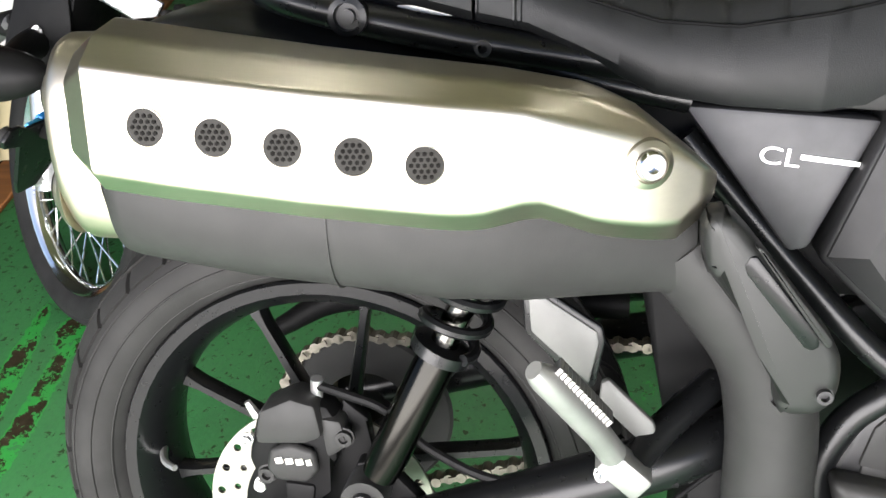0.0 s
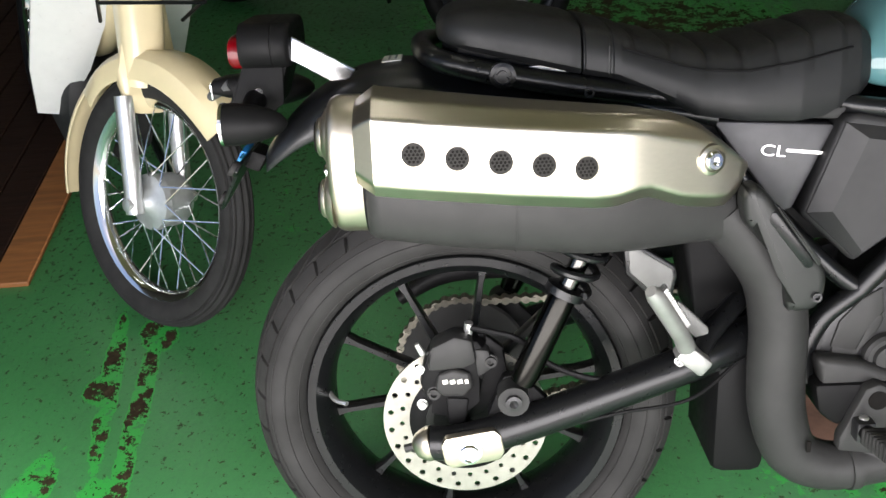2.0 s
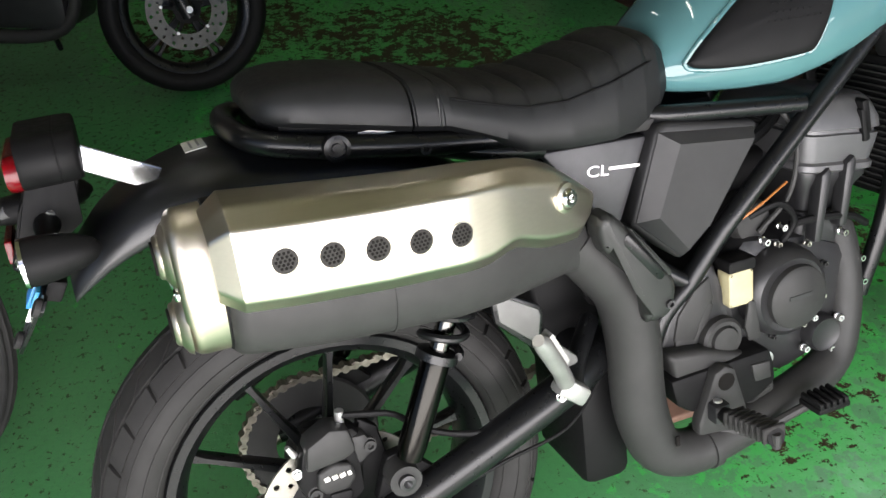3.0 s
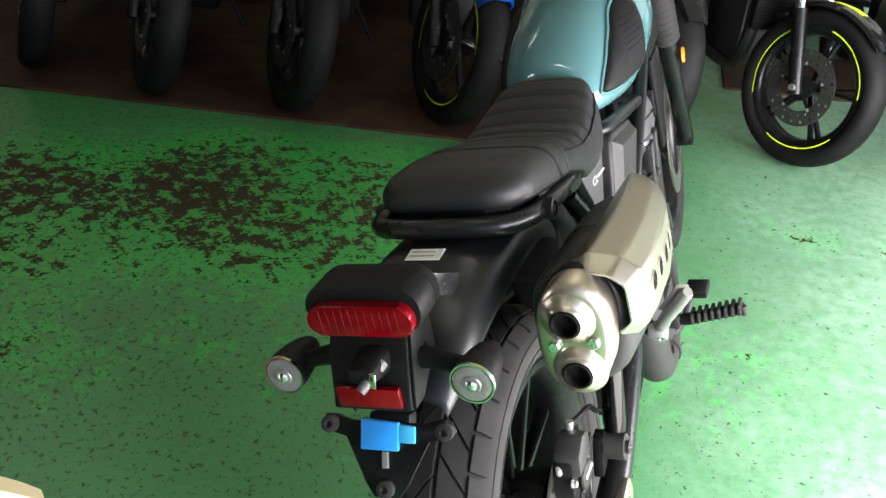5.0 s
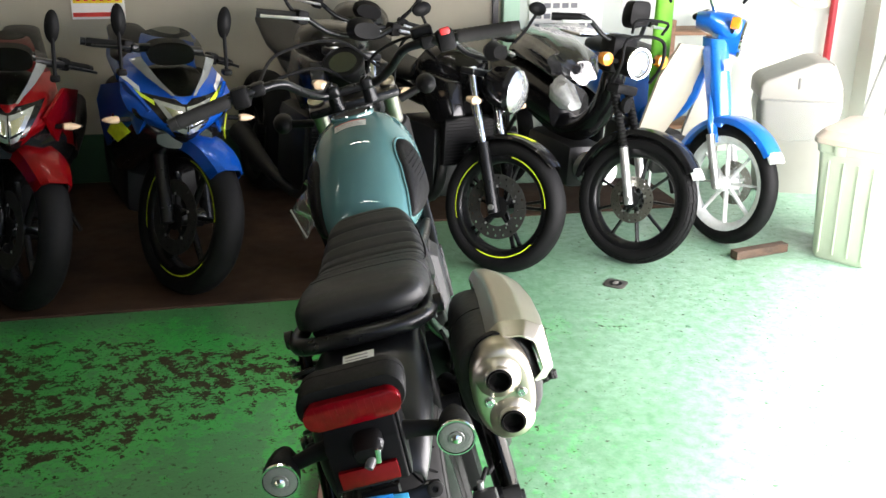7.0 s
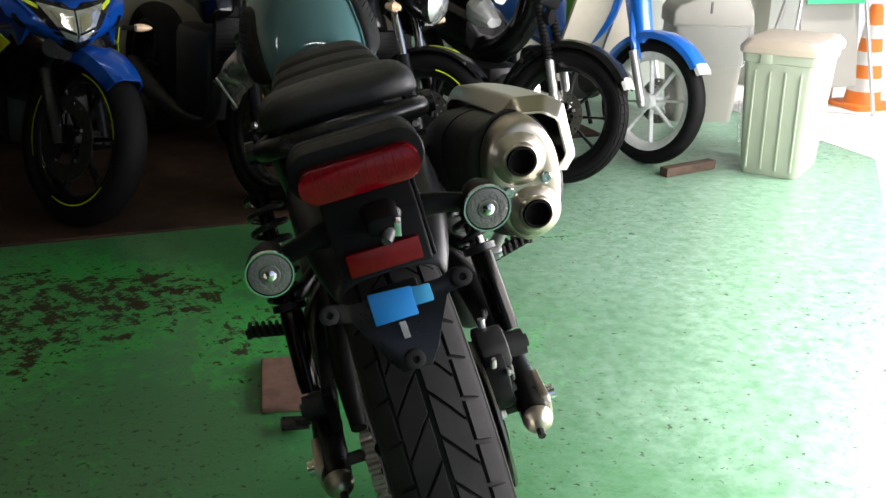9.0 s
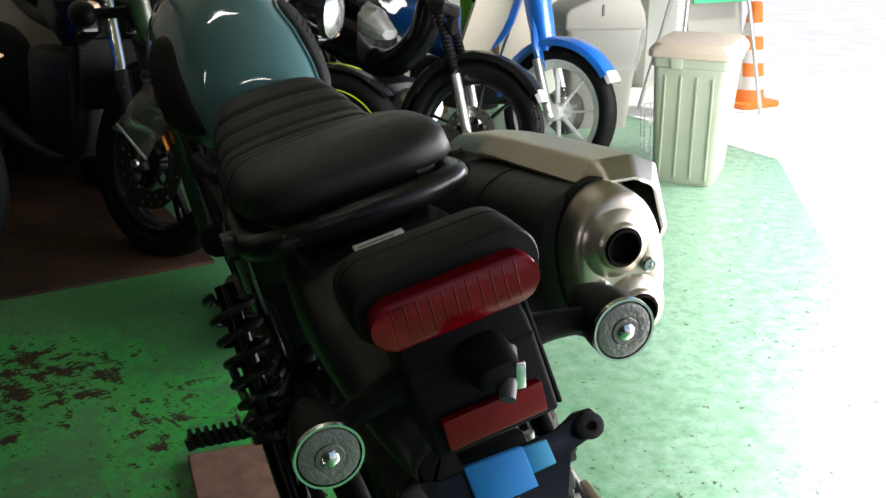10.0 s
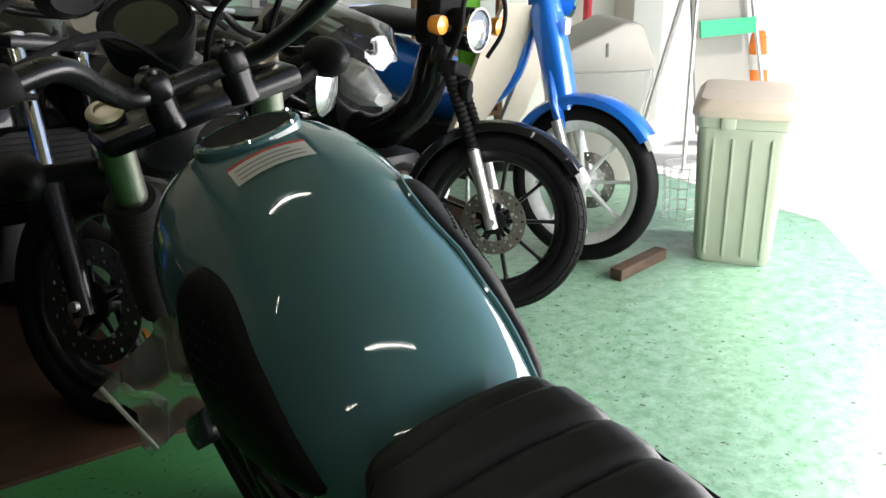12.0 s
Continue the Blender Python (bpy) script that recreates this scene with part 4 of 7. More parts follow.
outer = [[sb.verts.new(p) for p in shield_ring(y)] for y in ys]
inner = [[sb.verts.new(p) for p in shield_ring(y, 0.003)] for y in ys]
for rows, flip in ((outer, False), (inner, True)):
    for a, b in zip(rows, rows[1:]):
        for i in range(len(a) - 1):
            f = (a[i], a[i + 1], b[i + 1], b[i])
            sb.faces.new(f if not flip else tuple(reversed(f)))
for a, b in ((outer[0], inner[0]), (outer[-1], inner[-1])):
    for i in range(len(a) - 1):
        sb.faces.new((a[i], a[i + 1], b[i + 1], b[i]))
for i in (0, -1):
    for a, b, c, d in zip(outer, outer[1:], inner, inner[1:]):
        sb.faces.new((a[i], b[i], d[i], c[i]))
shield = part("heat_shield", sb, STEEL, bike, "brushed steel heat shield with five round vents", smooth=50)
for i in range(5):
    y = -0.047 + 0.0475 * i
    z = 0.7385 - 0.0063 * i
    x = interp(X_OUT, y)[0] - 0.0012
    slope = (interp(X_OUT, y + 0.02)[0] - interp(X_OUT, y - 0.02)[0]) / 0.04
    turn = Matrix.Translation((x, y, z)) @ Matrix.Rotation(-math.atan(slope), 4, "Z")
    v = part("vent", lathe([(0.0142, -0.001), (0.0142, 0.0012), (0.0134, 0.0014), (0.013, 0.0004)], 32), STEEL, shield, m=turn)
    vb = bmesh.new()
    lathe([(0.0134, 0.0008), (0.0005, 0.0014)], 32, bm=vb)
    part("vent_mesh", vb, mat("vent_grey", (0.02, 0.019, 0.017), 0.6, 0.0, spec=0.15) if i == 0 else bpy.data.materials["vent_grey"], v, m=turn)
    for q in range(-4, 5):
        for r in range(-4, 5):
            a, b = 0.0046 * (q + 0.5 * (r % 2)), 0.004 * r
            if math.hypot(a, b) < 0.0115:
                part("vent_hole", lathe([(0.00165, 0.0012), (0.0016, 0.0019), (0.0004, 0.0019)], 6, "x", (0, a, b)), bpy.data.materials["soot_hole_black"], v, m=turn)
sl = math.atan(-0.4)
mt = Matrix.Translation((0.222, 0.294, 0.7045)) @ Matrix.Rotation(-sl, 4, "Z")
part("shield_collar", lathe([(0.019, -0.004), (0.018, 0.002), (0.0135, 0.004), (0.0125, 0.001), (0.0005, 0.001)], 28), STEEL, shield, m=mt)
part("shield_bolt", lathe([(0.0115, 0.001), (0.0115, 0.006), (0.0095, 0.0085), (0.005, 0.0085), (0.0045, 0.004), (0.0005, 0.004)], 20), CHROME, shield, m=mt)

# exhaust pipe down and under the engine
pipe = part("exhaust_pipe", tube([(0.158, 0.325, 0.628), (0.156, 0.36, 0.585), (0.153, 0.397, 0.53), (0.15, 0.412, 0.46), (0.148, 0.415, 0.39), (0.147, 0.422, 0.33), (0.147, 0.445, 0.27), (0.147, 0.495, 0.245), (0.143, 0.56, 0.25), (0.132, 0.64, 0.258), (0.12, 0.72, 0.268), (0.108, 0.785, 0.292),
     (0.1, 0.812, 0.35), (0.09, 0.82, 0.43), (0.07, 0.815, 0.5), (0.04, 0.79, 0.53)], [0.038, 0.038, 0.038, 0.038, 0.038, 0.038, 0.036, 0.034, 0.033, 0.033, 0.032, 0.03, 0.028, 0.027, 0.027, 0.027], 24, 5), GREYP, bike, "dark grey coated exhaust pipe")
part("pipe_clamp", tube([(0.147, 0.52, 0.246), (0.146, 0.533, 0.247)], 0.0365, 20, 1), GREYP, pipe)
part("pipe_slot", box(0.1835, 0.455, 0.297, 0.004, 0.007, 0.017, 0.002), bpy.data.materials["soot_hole_black"], pipe)
part("collector_box", box(0.02, 0.39, 0.3, 0.16, 0.08, 0.2, 0.02), MATTE, pipe)
guard_ol = [(0.334, 0.655), (0.338, 0.668), (0.35, 0.671), (0.362, 0.662), (0.444, 0.561), (0.449, 0.54), (0.447, 0.514), (0.436, 0.5), (0.409, 0.498), (0.401, 0.507), (0.396, 0.56), (0.342, 0.62), (0.338, 0.63)]
def leaned(bm):
    """Follow the pipe, which stands further out towards the muffler."""
    for v in bm.verts:
        v.co.x += (v.co.z - 0.5) * 0.13
    return bm
gd = part("pipe_guard", leaned(slab(guard_ol, 0.16, 0.203, "x", 0.012, seg=4)), GUARDM, pipe, "matte black plastic pipe guard")
part("guard_slot", leaned(slab([(0.369, 0.638), (0.374, 0.639), (0.425, 0.575), (0.427, 0.566), (0.422, 0.562), (0.416, 0.564), (0.368, 0.624), (0.366, 0.631)], 0.19, 0.2042, "x", 0.002)), BLACK, gd)
part("guard_rib", leaned(slab([(0.371, 0.648), (0.377, 0.646), (0.435, 0.573), (0.434, 0.566), (0.43, 0.567)], 0.19, 0.2075, "x", 0.0025)), GUARDM, gd)
bolt(gd, 0.203, 0.436, 0.523, 0.006, ENGINE)

# seat in two pieces
SEAT = [(-0.045, 0.05, 0.838, 0.852), (-0.0407, 0.075, 0.832, 0.859), (-0.0303, 0.095, 0.828, 0.866), (-0.0103, 0.109, 0.823, 0.871), (0.02, 0.116, 0.817, 0.873), (0.0893, 0.119, 0.802, 0.866), (0.15, 0.12, 0.789, 0.854), (0.2, 0.121, 0.78, 0.842), (0.24, 0.122, 0.762, 0.83), (0.3, 0.122, 0.731, 0.818), (0.36, 0.12, 0.722, 0.816), (0.43, 0.112, 0.717, 0.832), (0.48, 0.1, 0.722, 0.845), (0.508, 0.089, 0.738, 0.842), (0.525, 0.076, 0.756, 0.826), (0.532, 0.06, 0.772, 0.805)]
def seat_ring(y, groove=0.0, seam=0.0):
    hw, zb, zt = interp(SEAT, y)
    hw, zt = hw * 0.965 - seam, zt - seam
    h = zt - zb
    half = [(0.80, 0.0), (0.94, 0.04), (1.0, 0.16), (1.0, 0.34), (0.985, 0.52), (0.95, 0.68), (0.88, 0.82), (0.80, 0.9), (0.7, 0.945), (0.55, 0.97), (0.38, 0.985), (0.2, 0.996), (0.0, 1.0)]
    pts = []
    for a, b in half:
        d = groove if b > 0.75 else 0.0
        if y > 0.205 and groove >= 0 and abs(b - 0.68) < 0.01:
            d = 0.0024
        side = min(1.0, max(0.0, (0.97 - b) / 0.25))
        pts.append((hw * a - d * 0.8 * side, zb + h * b - d * (1 - 0.55 * side)))
    ring = [(x + 0.006, y, z) for x, z in pts] + [(-x + 0.006, y, z) for x, z in reversed(pts[:-1])]
    return ring
fine = [-0.045, -0.0435, -0.041, -0.036, -0.03, -0.022] + [-0.01 + 0.011 * k for k in range(15)] + [0.155]
part("pillion_seat", loft([[(x, 0.155 + (q - 0.155) * 0.89, z) for x, q, z in seat_ring(y, -1e-9, 0.0022 if y > 0.153 else 0)] for y in fine]), SEATM, bike, "black vinyl pillion seat pad")
rows2, y = [], 0.158
while y < 0.532:
    g = 0.0
    if y > 0.2:
        ph = ((y - 0.222) / 0.0445) % 1.0
        ph = min(ph, 1 - ph) * 0.0445
        g = 0.0058 * max(0.0, 1 - ph / 0.012) ** 2 if y < 0.5 else 0.0
    rows2.append(seat_ring(y, g, 0.0022 if y < 0.161 else (0.0014 if abs(y - 0.193) < 0.002 else 0)))
    y += 0.0015
rows2.append(seat_ring(0.532))
seat2 = part("rider_seat", loft(rows2), SEATM, bike, "black vinyl rider seat with stitched cross ribs")
edge = []
for k in range(25):
    yy = 0.205 + 0.29 * k / 24
    hw, zb, zt = interp(SEAT, yy)
    edge.append((hw * 0.965 * 0.95 - 0.0008, yy, zb + (zt - zb) * 0.69))
part("piping", tube([(x + 0.006, y, z) for x, y, z in edge] + [(-x + 0.006, y, z) for x, y, z in reversed(edge)], 0.0014, 6, 1), MATTE, seat2)
for s in (1, -1):
    st = bmesh.new()
    for k in range(9):
        hw, zb, zt = interp(SEAT, 0.188)
        f = k / 8
        z = zb + 0.012 + (zt - zb) * 0.45 * f
        box(s * (hw * 0.965 + 0.0004) + 0.006, 0.1885, z, 0.0012, 0.0012, 0.005, bm=st)
    part("stitching", st, mat("thread", (0.06, 0.06, 0.06), 0.7) if s == 1 else bpy.data.materials["thread"], seat2)

# tank
TANK = [(0.502, 0.05, 0.77, 0.8), (0.515, 0.072, 0.76, 0.828), (0.54, 0.09, 0.752, 0.857), (0.58, 0.105, 0.746, 0.889), (0.64, 0.12, 0.74, 0.925), (0.7, 0.13, 0.738, 0.95), (0.76, 0.136, 0.75, 0.967), (0.82, 0.137, 0.768, 0.978), (0.88, 0.132, 0.785, 0.98),
        (0.93, 0.12, 0.8, 0.968), (0.965, 0.1, 0.818, 0.95), (0.985, 0.075, 0.835, 0.932), (0.996, 0.04, 0.86, 0.91)]
SHAPE = [(0.0, 0.72), (0.05, 0.86), (0.14, 0.95), (0.26, 1.0), (0.4, 0.995), (0.54, 0.95), (0.66, 0.875), (0.76, 0.775), (0.84, 0.66), (0.9, 0.54), (0.945, 0.41), (0.975, 0.28), (0.993, 0.14), (1.0, 0.0)]
def tank_ring(y):
    hw, zb, zt = interp(TANK, y)
    half = [(hw * w, zb + (zt - zb) * s) for s, w in SHAPE]
    return [(x, y, z) for x, z in half] + [(-x, y, z) for x, z in reversed(half[:-1])]
def tank_x(y, z):
    hw, zb, zt = interp(TANK, y)
    return hw * interp(SHAPE, (z - zb) / (zt - zb))[0]
def tank_z(x, y):
    hw, zb, zt = interp(TANK, y)
    w = abs(x) / hw
    for (s0, w0), (s1, w1) in zip(SHAPE[3:], SHAPE[4:]):
        if w0 >= w >= w1:
            return zb + (zt - zb) * (s0 + (s1 - s0) * (w0 - w) / (w0 - w1))
    return zt
ty = [0.502, 0.506, 0.512, 0.52, 0.53] + [0.54 + 0.02 * k for k in range(21)] + [0.95, 0.962, 0.972, 0.98, 0.986, 0.991, 0.996]
tank = part("fuel_tank", loft([tank_ring(y) for y in ty]), TEAL, bike, "glossy blue-grey painted fuel tank", smooth=70)
tm = tank.modifiers.new("round", "SUBSURF")
tm.levels = tm.render_levels = 1
PADO = [(0.548, 0.797), (0.56, 0.788), (0.62, 0.783), (0.7, 0.786), (0.722, 0.795), (0.748, 0.85), (0.762, 0.895), (0.756, 0.912), (0.735, 0.918), (0.69, 0.908), (0.63, 0.87), (0.575, 0.826)]
pad_pts = [tuple(p) for p in smooth_path([(*p, 0) for p in PADO + PADO[:1]], 4)][:-1]
cy, cz = (sum(p[i] for p in pad_pts) / len(pad_pts) for i in (0, 1))
for s in (1, -1):
    pb = bmesh.new()
    rings = []
    for k, up in ((1.0, -0.004), (1.0, 0.004), (0.975, 0.0075), (0.92, 0.009), (0.8, 0.0095), (0.6, 0.0095), (0.35, 0.0095), (0.1, 0.0095)):
        ring = []
        for p in pad_pts:
            y, z = cy + k * (p[0] - cy), cz + k * (p[1] - cz)
            ring.append((s * (tank_x(y, z) + up), y, z))
        rings.append(ring)
    loft(rings, bm=pb)
    pad = part("knee_pad", pb, MATTE, tank, "matte black rubber knee pad")
    rim = [(s * (tank_x(y, z) + 0.0005), y, z) for y, z in ((cy + 1.03 * (p[0] - cy), cz + 1.03 * (p[1] - cz)) for p in pad_pts)]
    if s > 0:
        part("pad_recess", tube(rim + rim[:1], 0.0036, 8, 1), TEAL, tank)
    lines = bmesh.new()
    for q in range(6):
        z = 0.836 + 0.0105 * q
        for r in range(9):
            y0 = 0.655 + 0.009 * r + 0.004 * q
            if y0 < 0.745:
                x = tank_x(y0, z) + 0.0091
                box(s * x, y0, z, 0.0012, 0.0075, 0.0022, bm=lines)
    part("pad_ribs", lines, MATTE, pad)
capm = Matrix.Translation((0.0, 0.868, 0.981)) @ Matrix.Rotation(radians(-3), 4, "X")
capm = capm @ Matrix.Translation((0, 0, -0.004))
fc = part("filler_cap", lathe([(0.044, -0.006), (0.044, 0.0015), (0.042, 0.003), (0.039, 0.003), (0.01, 0.0038), (0.0005, 0.0038)], 40, "z"), MATTE, tank, "black filler cap in a steel ring", m=capm)
part("cap_ring", lathe([(0.0445, -0.006), (0.0535, -0.008), (0.0535, 0.0), (0.051, 0.0025), (0.0445, 0.003)], 40, "z", closed=True), TEAL, fc, m=capm)
for k in range(6):
    a = 2 * math.pi * (k + 0.3) / 6
    part("cap_screw", lathe([(0.003, 0.001), (0.003, 0.0042), (0.0005, 0.0042)], 10, "z", (0.0495 * math.cos(a), 0.0495 * math.sin(a), 0)), CHROME, fc, m=capm)
WHITE = mat("white_label", (0.62, 0.62, 0.58), 0.5, vary=0.04)
REDP = mat("red_print", (0.5, 0.03, 0.02), 0.5)
GREYT = mat("grey_print", (0.25, 0.25, 0.25), 0.6)
def tank_patch(name, x0, x1, y0, y1, up, material, parent, skew=0.0):
    b = bmesh.new()
    g = []
    for j in range(4):
        row = []
        for i in range(9):
            x, y = x0 + (x1 - x0) * i / 8, y0 + (y1 - y0) * j / 3 + skew * i / 8
            row.append(b.verts.new((x, y, tank_z(x, y) + up)))
        g.append(row)
    for j in range(3):
        for i in range(8):
            b.faces.new((g[j][i], g[j][i + 1], g[j + 1][i + 1], g[j + 1][i]))
    return part(name, b, material, parent)
lab = tank_patch("warning_label", -0.041, 0.035, 0.768, 0.798, 0.0012, WHITE, tank)
tank_patch("label_band", -0.041, 0.035, 0.798, 0.802, 0.0014, REDP, lab)
for k in range(3):
    tank_patch("label_line", -0.036, 0.028 - 0.01 * (k == 2), 0.773 + 0.0075 * k, 0.7755 + 0.0075 * k, 0.0018, GREYT, lab)

# frame tubes
part("frame_tube", tube([(0.095, 0.9, 0.86), (0.11, 0.852, 0.806), (0.113, 0.72, 0.685), (0.113, 0.615, 0.588), (0.11, 0.575, 0.545), (0.108, 0.53, 0.49)], 0.0145, 16, 5), BLACK, bike)
for s, pts, r in ((-1, [(0.095, 0.9, 0.86), (0.11, 0.852, 0.806), (0.113, 0.72, 0.685), (0.113, 0.615, 0.588), (0.108, 0.53, 0.49)], 0.0145),
                  (1, [(0.085, 0.49, 0.738), (0.1, 0.53, 0.734), (0.112, 0.72, 0.712)], 0.0125), (-1, [(0.085, 0.49, 0.738), (0.1, 0.53, 0.734), (0.112, 0.72, 0.712)], 0.0125),
                  (1, [(0.108, 0.53, 0.49), (0.1, 0.49, 0.52), (0.082, 0.42, 0.59), (0.07, 0.33, 0.69)], 0.0125), (-1, [(0.108, 0.53, 0.49), (0.112, 0.4, 0.62), (0.113, 0.3, 0.73)], 0.0125),
                  (1, [(0.108, 0.53, 0.49), (0.108, 0.485, 0.45), (0.11, 0.463, 0.4), (0.11, 0.47, 0.36)], 0.0145), (-1, [(0.108, 0.53, 0.49), (0.108, 0.485, 0.45), (0.11, 0.463, 0.4), (0.11, 0.47, 0.36)], 0.0145),
                  (1, [(0.04, 0.95, 0.84), (0.07, 0.95, 0.7), (0.07, 0.92, 0.5), (0.06, 0.88, 0.36)], 0.014), (-1, [(0.04, 0.95, 0.84), (0.09, 0.95, 0.7), (0.09, 0.92, 0.5), (0.06, 0.88, 0.36)], 0.014)):
    part("frame_tube", tube([(s * x, y, z) for x, y, z in pts], r, 14, 5), BLACK, bike)
part("steering_head", lathe([(0.033, -0.08), (0.036, -0.075), (0.036, 0.075), (0.033, 0.08)], 24, "z"), BLACK, bike, m=Matrix.Translation((0, 1.0, 0.88)) @ Matrix.Rotation(radians(27), 4, "X"))
loop_pts = [(0.1, 0.3, 0.752), (0.112, 0.18, 0.77), (0.115, 0.073, 0.79), (0.11, 0.012, 0.803), (0.092, -0.022, 0.811), (0.055, -0.038, 0.816)]
sub = part("grab_loop", tube(loop_pts + [(0, -0.044, 0.818)] + [(-x, y, z) for x, y, z in reversed(loop_pts)], 0.0145, 16, 6), BLACK, bike, "black tubular grab loop under the seat")
for s in (1, -1):
    part("loop_boss", lathe([(0.016, s * 0.124), (0.016, s * 0.137), (0.011, s * 0.138), (0.0105, s * 0.132), (0.006, s * 0.132), (0.006, s * 0.137), (0.0005, s * 0.137)], 20, "x", (0, 0.058, 0.795)), BLACK, sub)
    part("loop_stay", tube([(s * 0.108, 0.16, 0.772), (s * 0.105, 0.24, 0.745), (s * 0.09, 0.33, 0.725)], 0.011, 12, 4), BLACK, sub)
    bolt(sub, s * 0.12, 0.165, 0.77, 0.007, GREYP)
part("seat_base", loft([super_ring(0.006, z, w, 0.034, y, 16, 4) for y, z, w in ((-0.015, 0.822, 0.12), (0.005, 0.818, 0.17), (0.1, 0.796, 0.19), (0.2, 0.774, 0.195), (0.4, 0.76, 0.19), (0.46, 0.76, 0.16))]), MATTE, bike)
part("caution_label", box(0.1055, 0.115, 0.797, 0.001, 0.045, 0.008), WHITE, sub)

# side covers
sc = part("side_cover", slab([(0.325, 0.722), (0.482, 0.713), (0.436, 0.602), (0.42, 0.598)], 0.07, 0.097, "x", 0.005), mat("charcoal_cover", (0.055, 0.055, 0.058), 0.5, 0.3, bump=0.05, bscale=800), bike, "dark grey triangular side cover with a badge")
txt = bpy.data.curves.new("badge", "FONT")
txt.body, txt.size, txt.extrude = "CL", 0.021, 0.0006
tob = new("badge_text", txt)
dg = bpy.context.evaluated_depsgraph_get()
tme = bpy.data.meshes.new_from_object(tob.evaluated_get(dg))
bpy.data.objects.remove(tob)
tb = bmesh.new()
tb.from_mesh(tme)
bmesh.ops.scale(tb, vec=(1.35, 1, 1), verts=tb.verts)
SILV = mat("silver_print", (0.75, 0.75, 0.74), 0.35, 0.4)
bm_t = Matrix(((0, 0, 1, 0.0976), (0.993, 0.11, 0, 0.387), (-0.11, 0.993, 0, 0.676), (0, 0, 0, 1)))
part("badge", tb, SILV, sc, m=bm_t)
part("badge_bar", box(0.0978, 0.446, 0.6785, 0.0012, 0.05, 0.004, rot=Matrix.Rotation(-0.11, 4, "X")), SILV, sc)
part("upper_cover", slab([(0.318, 0.744), (0.495, 0.735), (0.482, 0.72), (0.326, 0.729)], 0.07, 0.1, "x", 0.003), GREYP, bike)
bc = part("battery_cover", slab([(0.484, 0.722), (0.5, 0.73), (0.642, 0.705), (0.646, 0.694), (0.562, 0.566), (0.516, 0.53), (0.44, 0.6)], 0.05, 0.114, "x", 0.008, seg=3), CHAR, bike, "matte dark grey angular air box cover")
face = [(0.487, 0.719), (0.636, 0.697), (0.558, 0.571), (0.517, 0.537), (0.447, 0.602)]
flat = [(0.512, 0.701), (0.63, 0.685), (0.556, 0.577), (0.521, 0.549), (0.476, 0.606)]
part("cover_face", loft([[(x, y + k * (v - y), z + k * (w - z)) for (y, z), (v, w) in zip(face, flat)] for x, k in ((0.108, 0.0), (0.1135, 0.0), (0.115, 0.04), (0.1262, 0.96), (0.127, 1.04))]), CHAR, bc, smooth=18)
part("battery_cover", slab([(0.34, 0.722), (0.5, 0.73), (0.642, 0.705), (0.646, 0.694), (0.562, 0.566), (0.516, 0.53), (0.44, 0.6)], -0.122, -0.05, "x", 0.012, seg=3), MATTE, bike)
part("inner_box", box(0, 0.45, 0.64, 0.12, 0.34, 0.2, 0.02), MATTE, bike)

# rear mudguard
FEND = [(0.26, 0.06, 0.695, 0.05), (0.15, 0.08, 0.765, 0.06), (0.05, 0.09, 0.79, 0.062), (-0.05, 0.097, 0.799, 0.062), (-0.1, 0.098, 0.796, 0.06), (-0.15, 0.095, 0.782, 0.055), (-0.2, 0.087, 0.753, 0.046), (-0.235, 0.076, 0.72, 0.036), (-0.255, 0.066, 0.694, 0.026)]
def fend_ring(y, hw, zt, dr, t=0.004):
    up = []
    for k in range(13):
        a = radians(90 * k / 12)
        up.append((hw * math.cos(a) ** 0.62, dr * (math.sin(a) ** 0.8 - 1)))
    top = [(x, y, zt + z) for x, z in up] + [(-x, y, zt + z) for x, z in reversed(up[:-1])]
    return top + [(x * 0.95, y, z - t) for x, _, z in reversed(top)]
fp = [tuple(p) for p in smooth_path(FEND, 4)]
part("rear_mudguard", loft([fend_ring(*p) for p in fp]), mat("satin_black", (0.006, 0.0065, 0.0075), 0.36, bump=0, spec=0.45, rvary=0.03), bike, "satin black rear mudguard", smooth=70)
fl = part("paper_label", box(-0.004, -0.084, 0.8, 0.05, 0.026, 0.0012, rot=Matrix.Rotation(radians(5), 4, "X")), WHITE, bike)
for k in range(2):
    part("label_line", box(-0.007, -0.088 + 0.009 * k, 0.8 + 0.0012 * k, 0.036, 0.003, 0.0012, rot=Matrix.Rotation(radians(5), 4, "X")), GREYT, fl)

# tail lamp and carrier
def tail_ring(y, k=1.0, n=40, cz=0.83):
    return [(x * k, y, cz + z * k) for x, z in rounded(0.154, 0.058, 0.0275, 8)]
tl = part("tail_lamp", loft([tail_ring(-0.21, 0.86), tail_ring(-0.212, 0.94), tail_ring(-0.217, 0.985), tail_ring(-0.232, 1.0), tail_ring(-0.2325, 0.985), tail_ring(-0.234, 0.985), tail_ring(-0.2345, 1.0), tail_ring(-0.272, 1.0), tail_ring(-0.2755, 0.975), tail_ring(-0.276, 0.9)]), MATTE, bike, "matte black tail lamp housing")
lens_ol = rounded(0.136, 0.042, 0.019, 7, 0, 0.822)
part("lens", loft([[(x, y, 0.823 + (z - 0.823) * k) for x, z in lens_ol] for y, k in ((-0.268, 1.0), (-0.284, 1.0), (-0.288, 0.95), (-0.29, 0.8))]), REDL, tl, "dark red tail lamp lens")
for k in range(11):
    part("lens_rib", box(-0.05 + 0.01 * k, -0.2893, 0.823, 0.0012, 0.002, 0.032, 0.0004), REDL, tl)
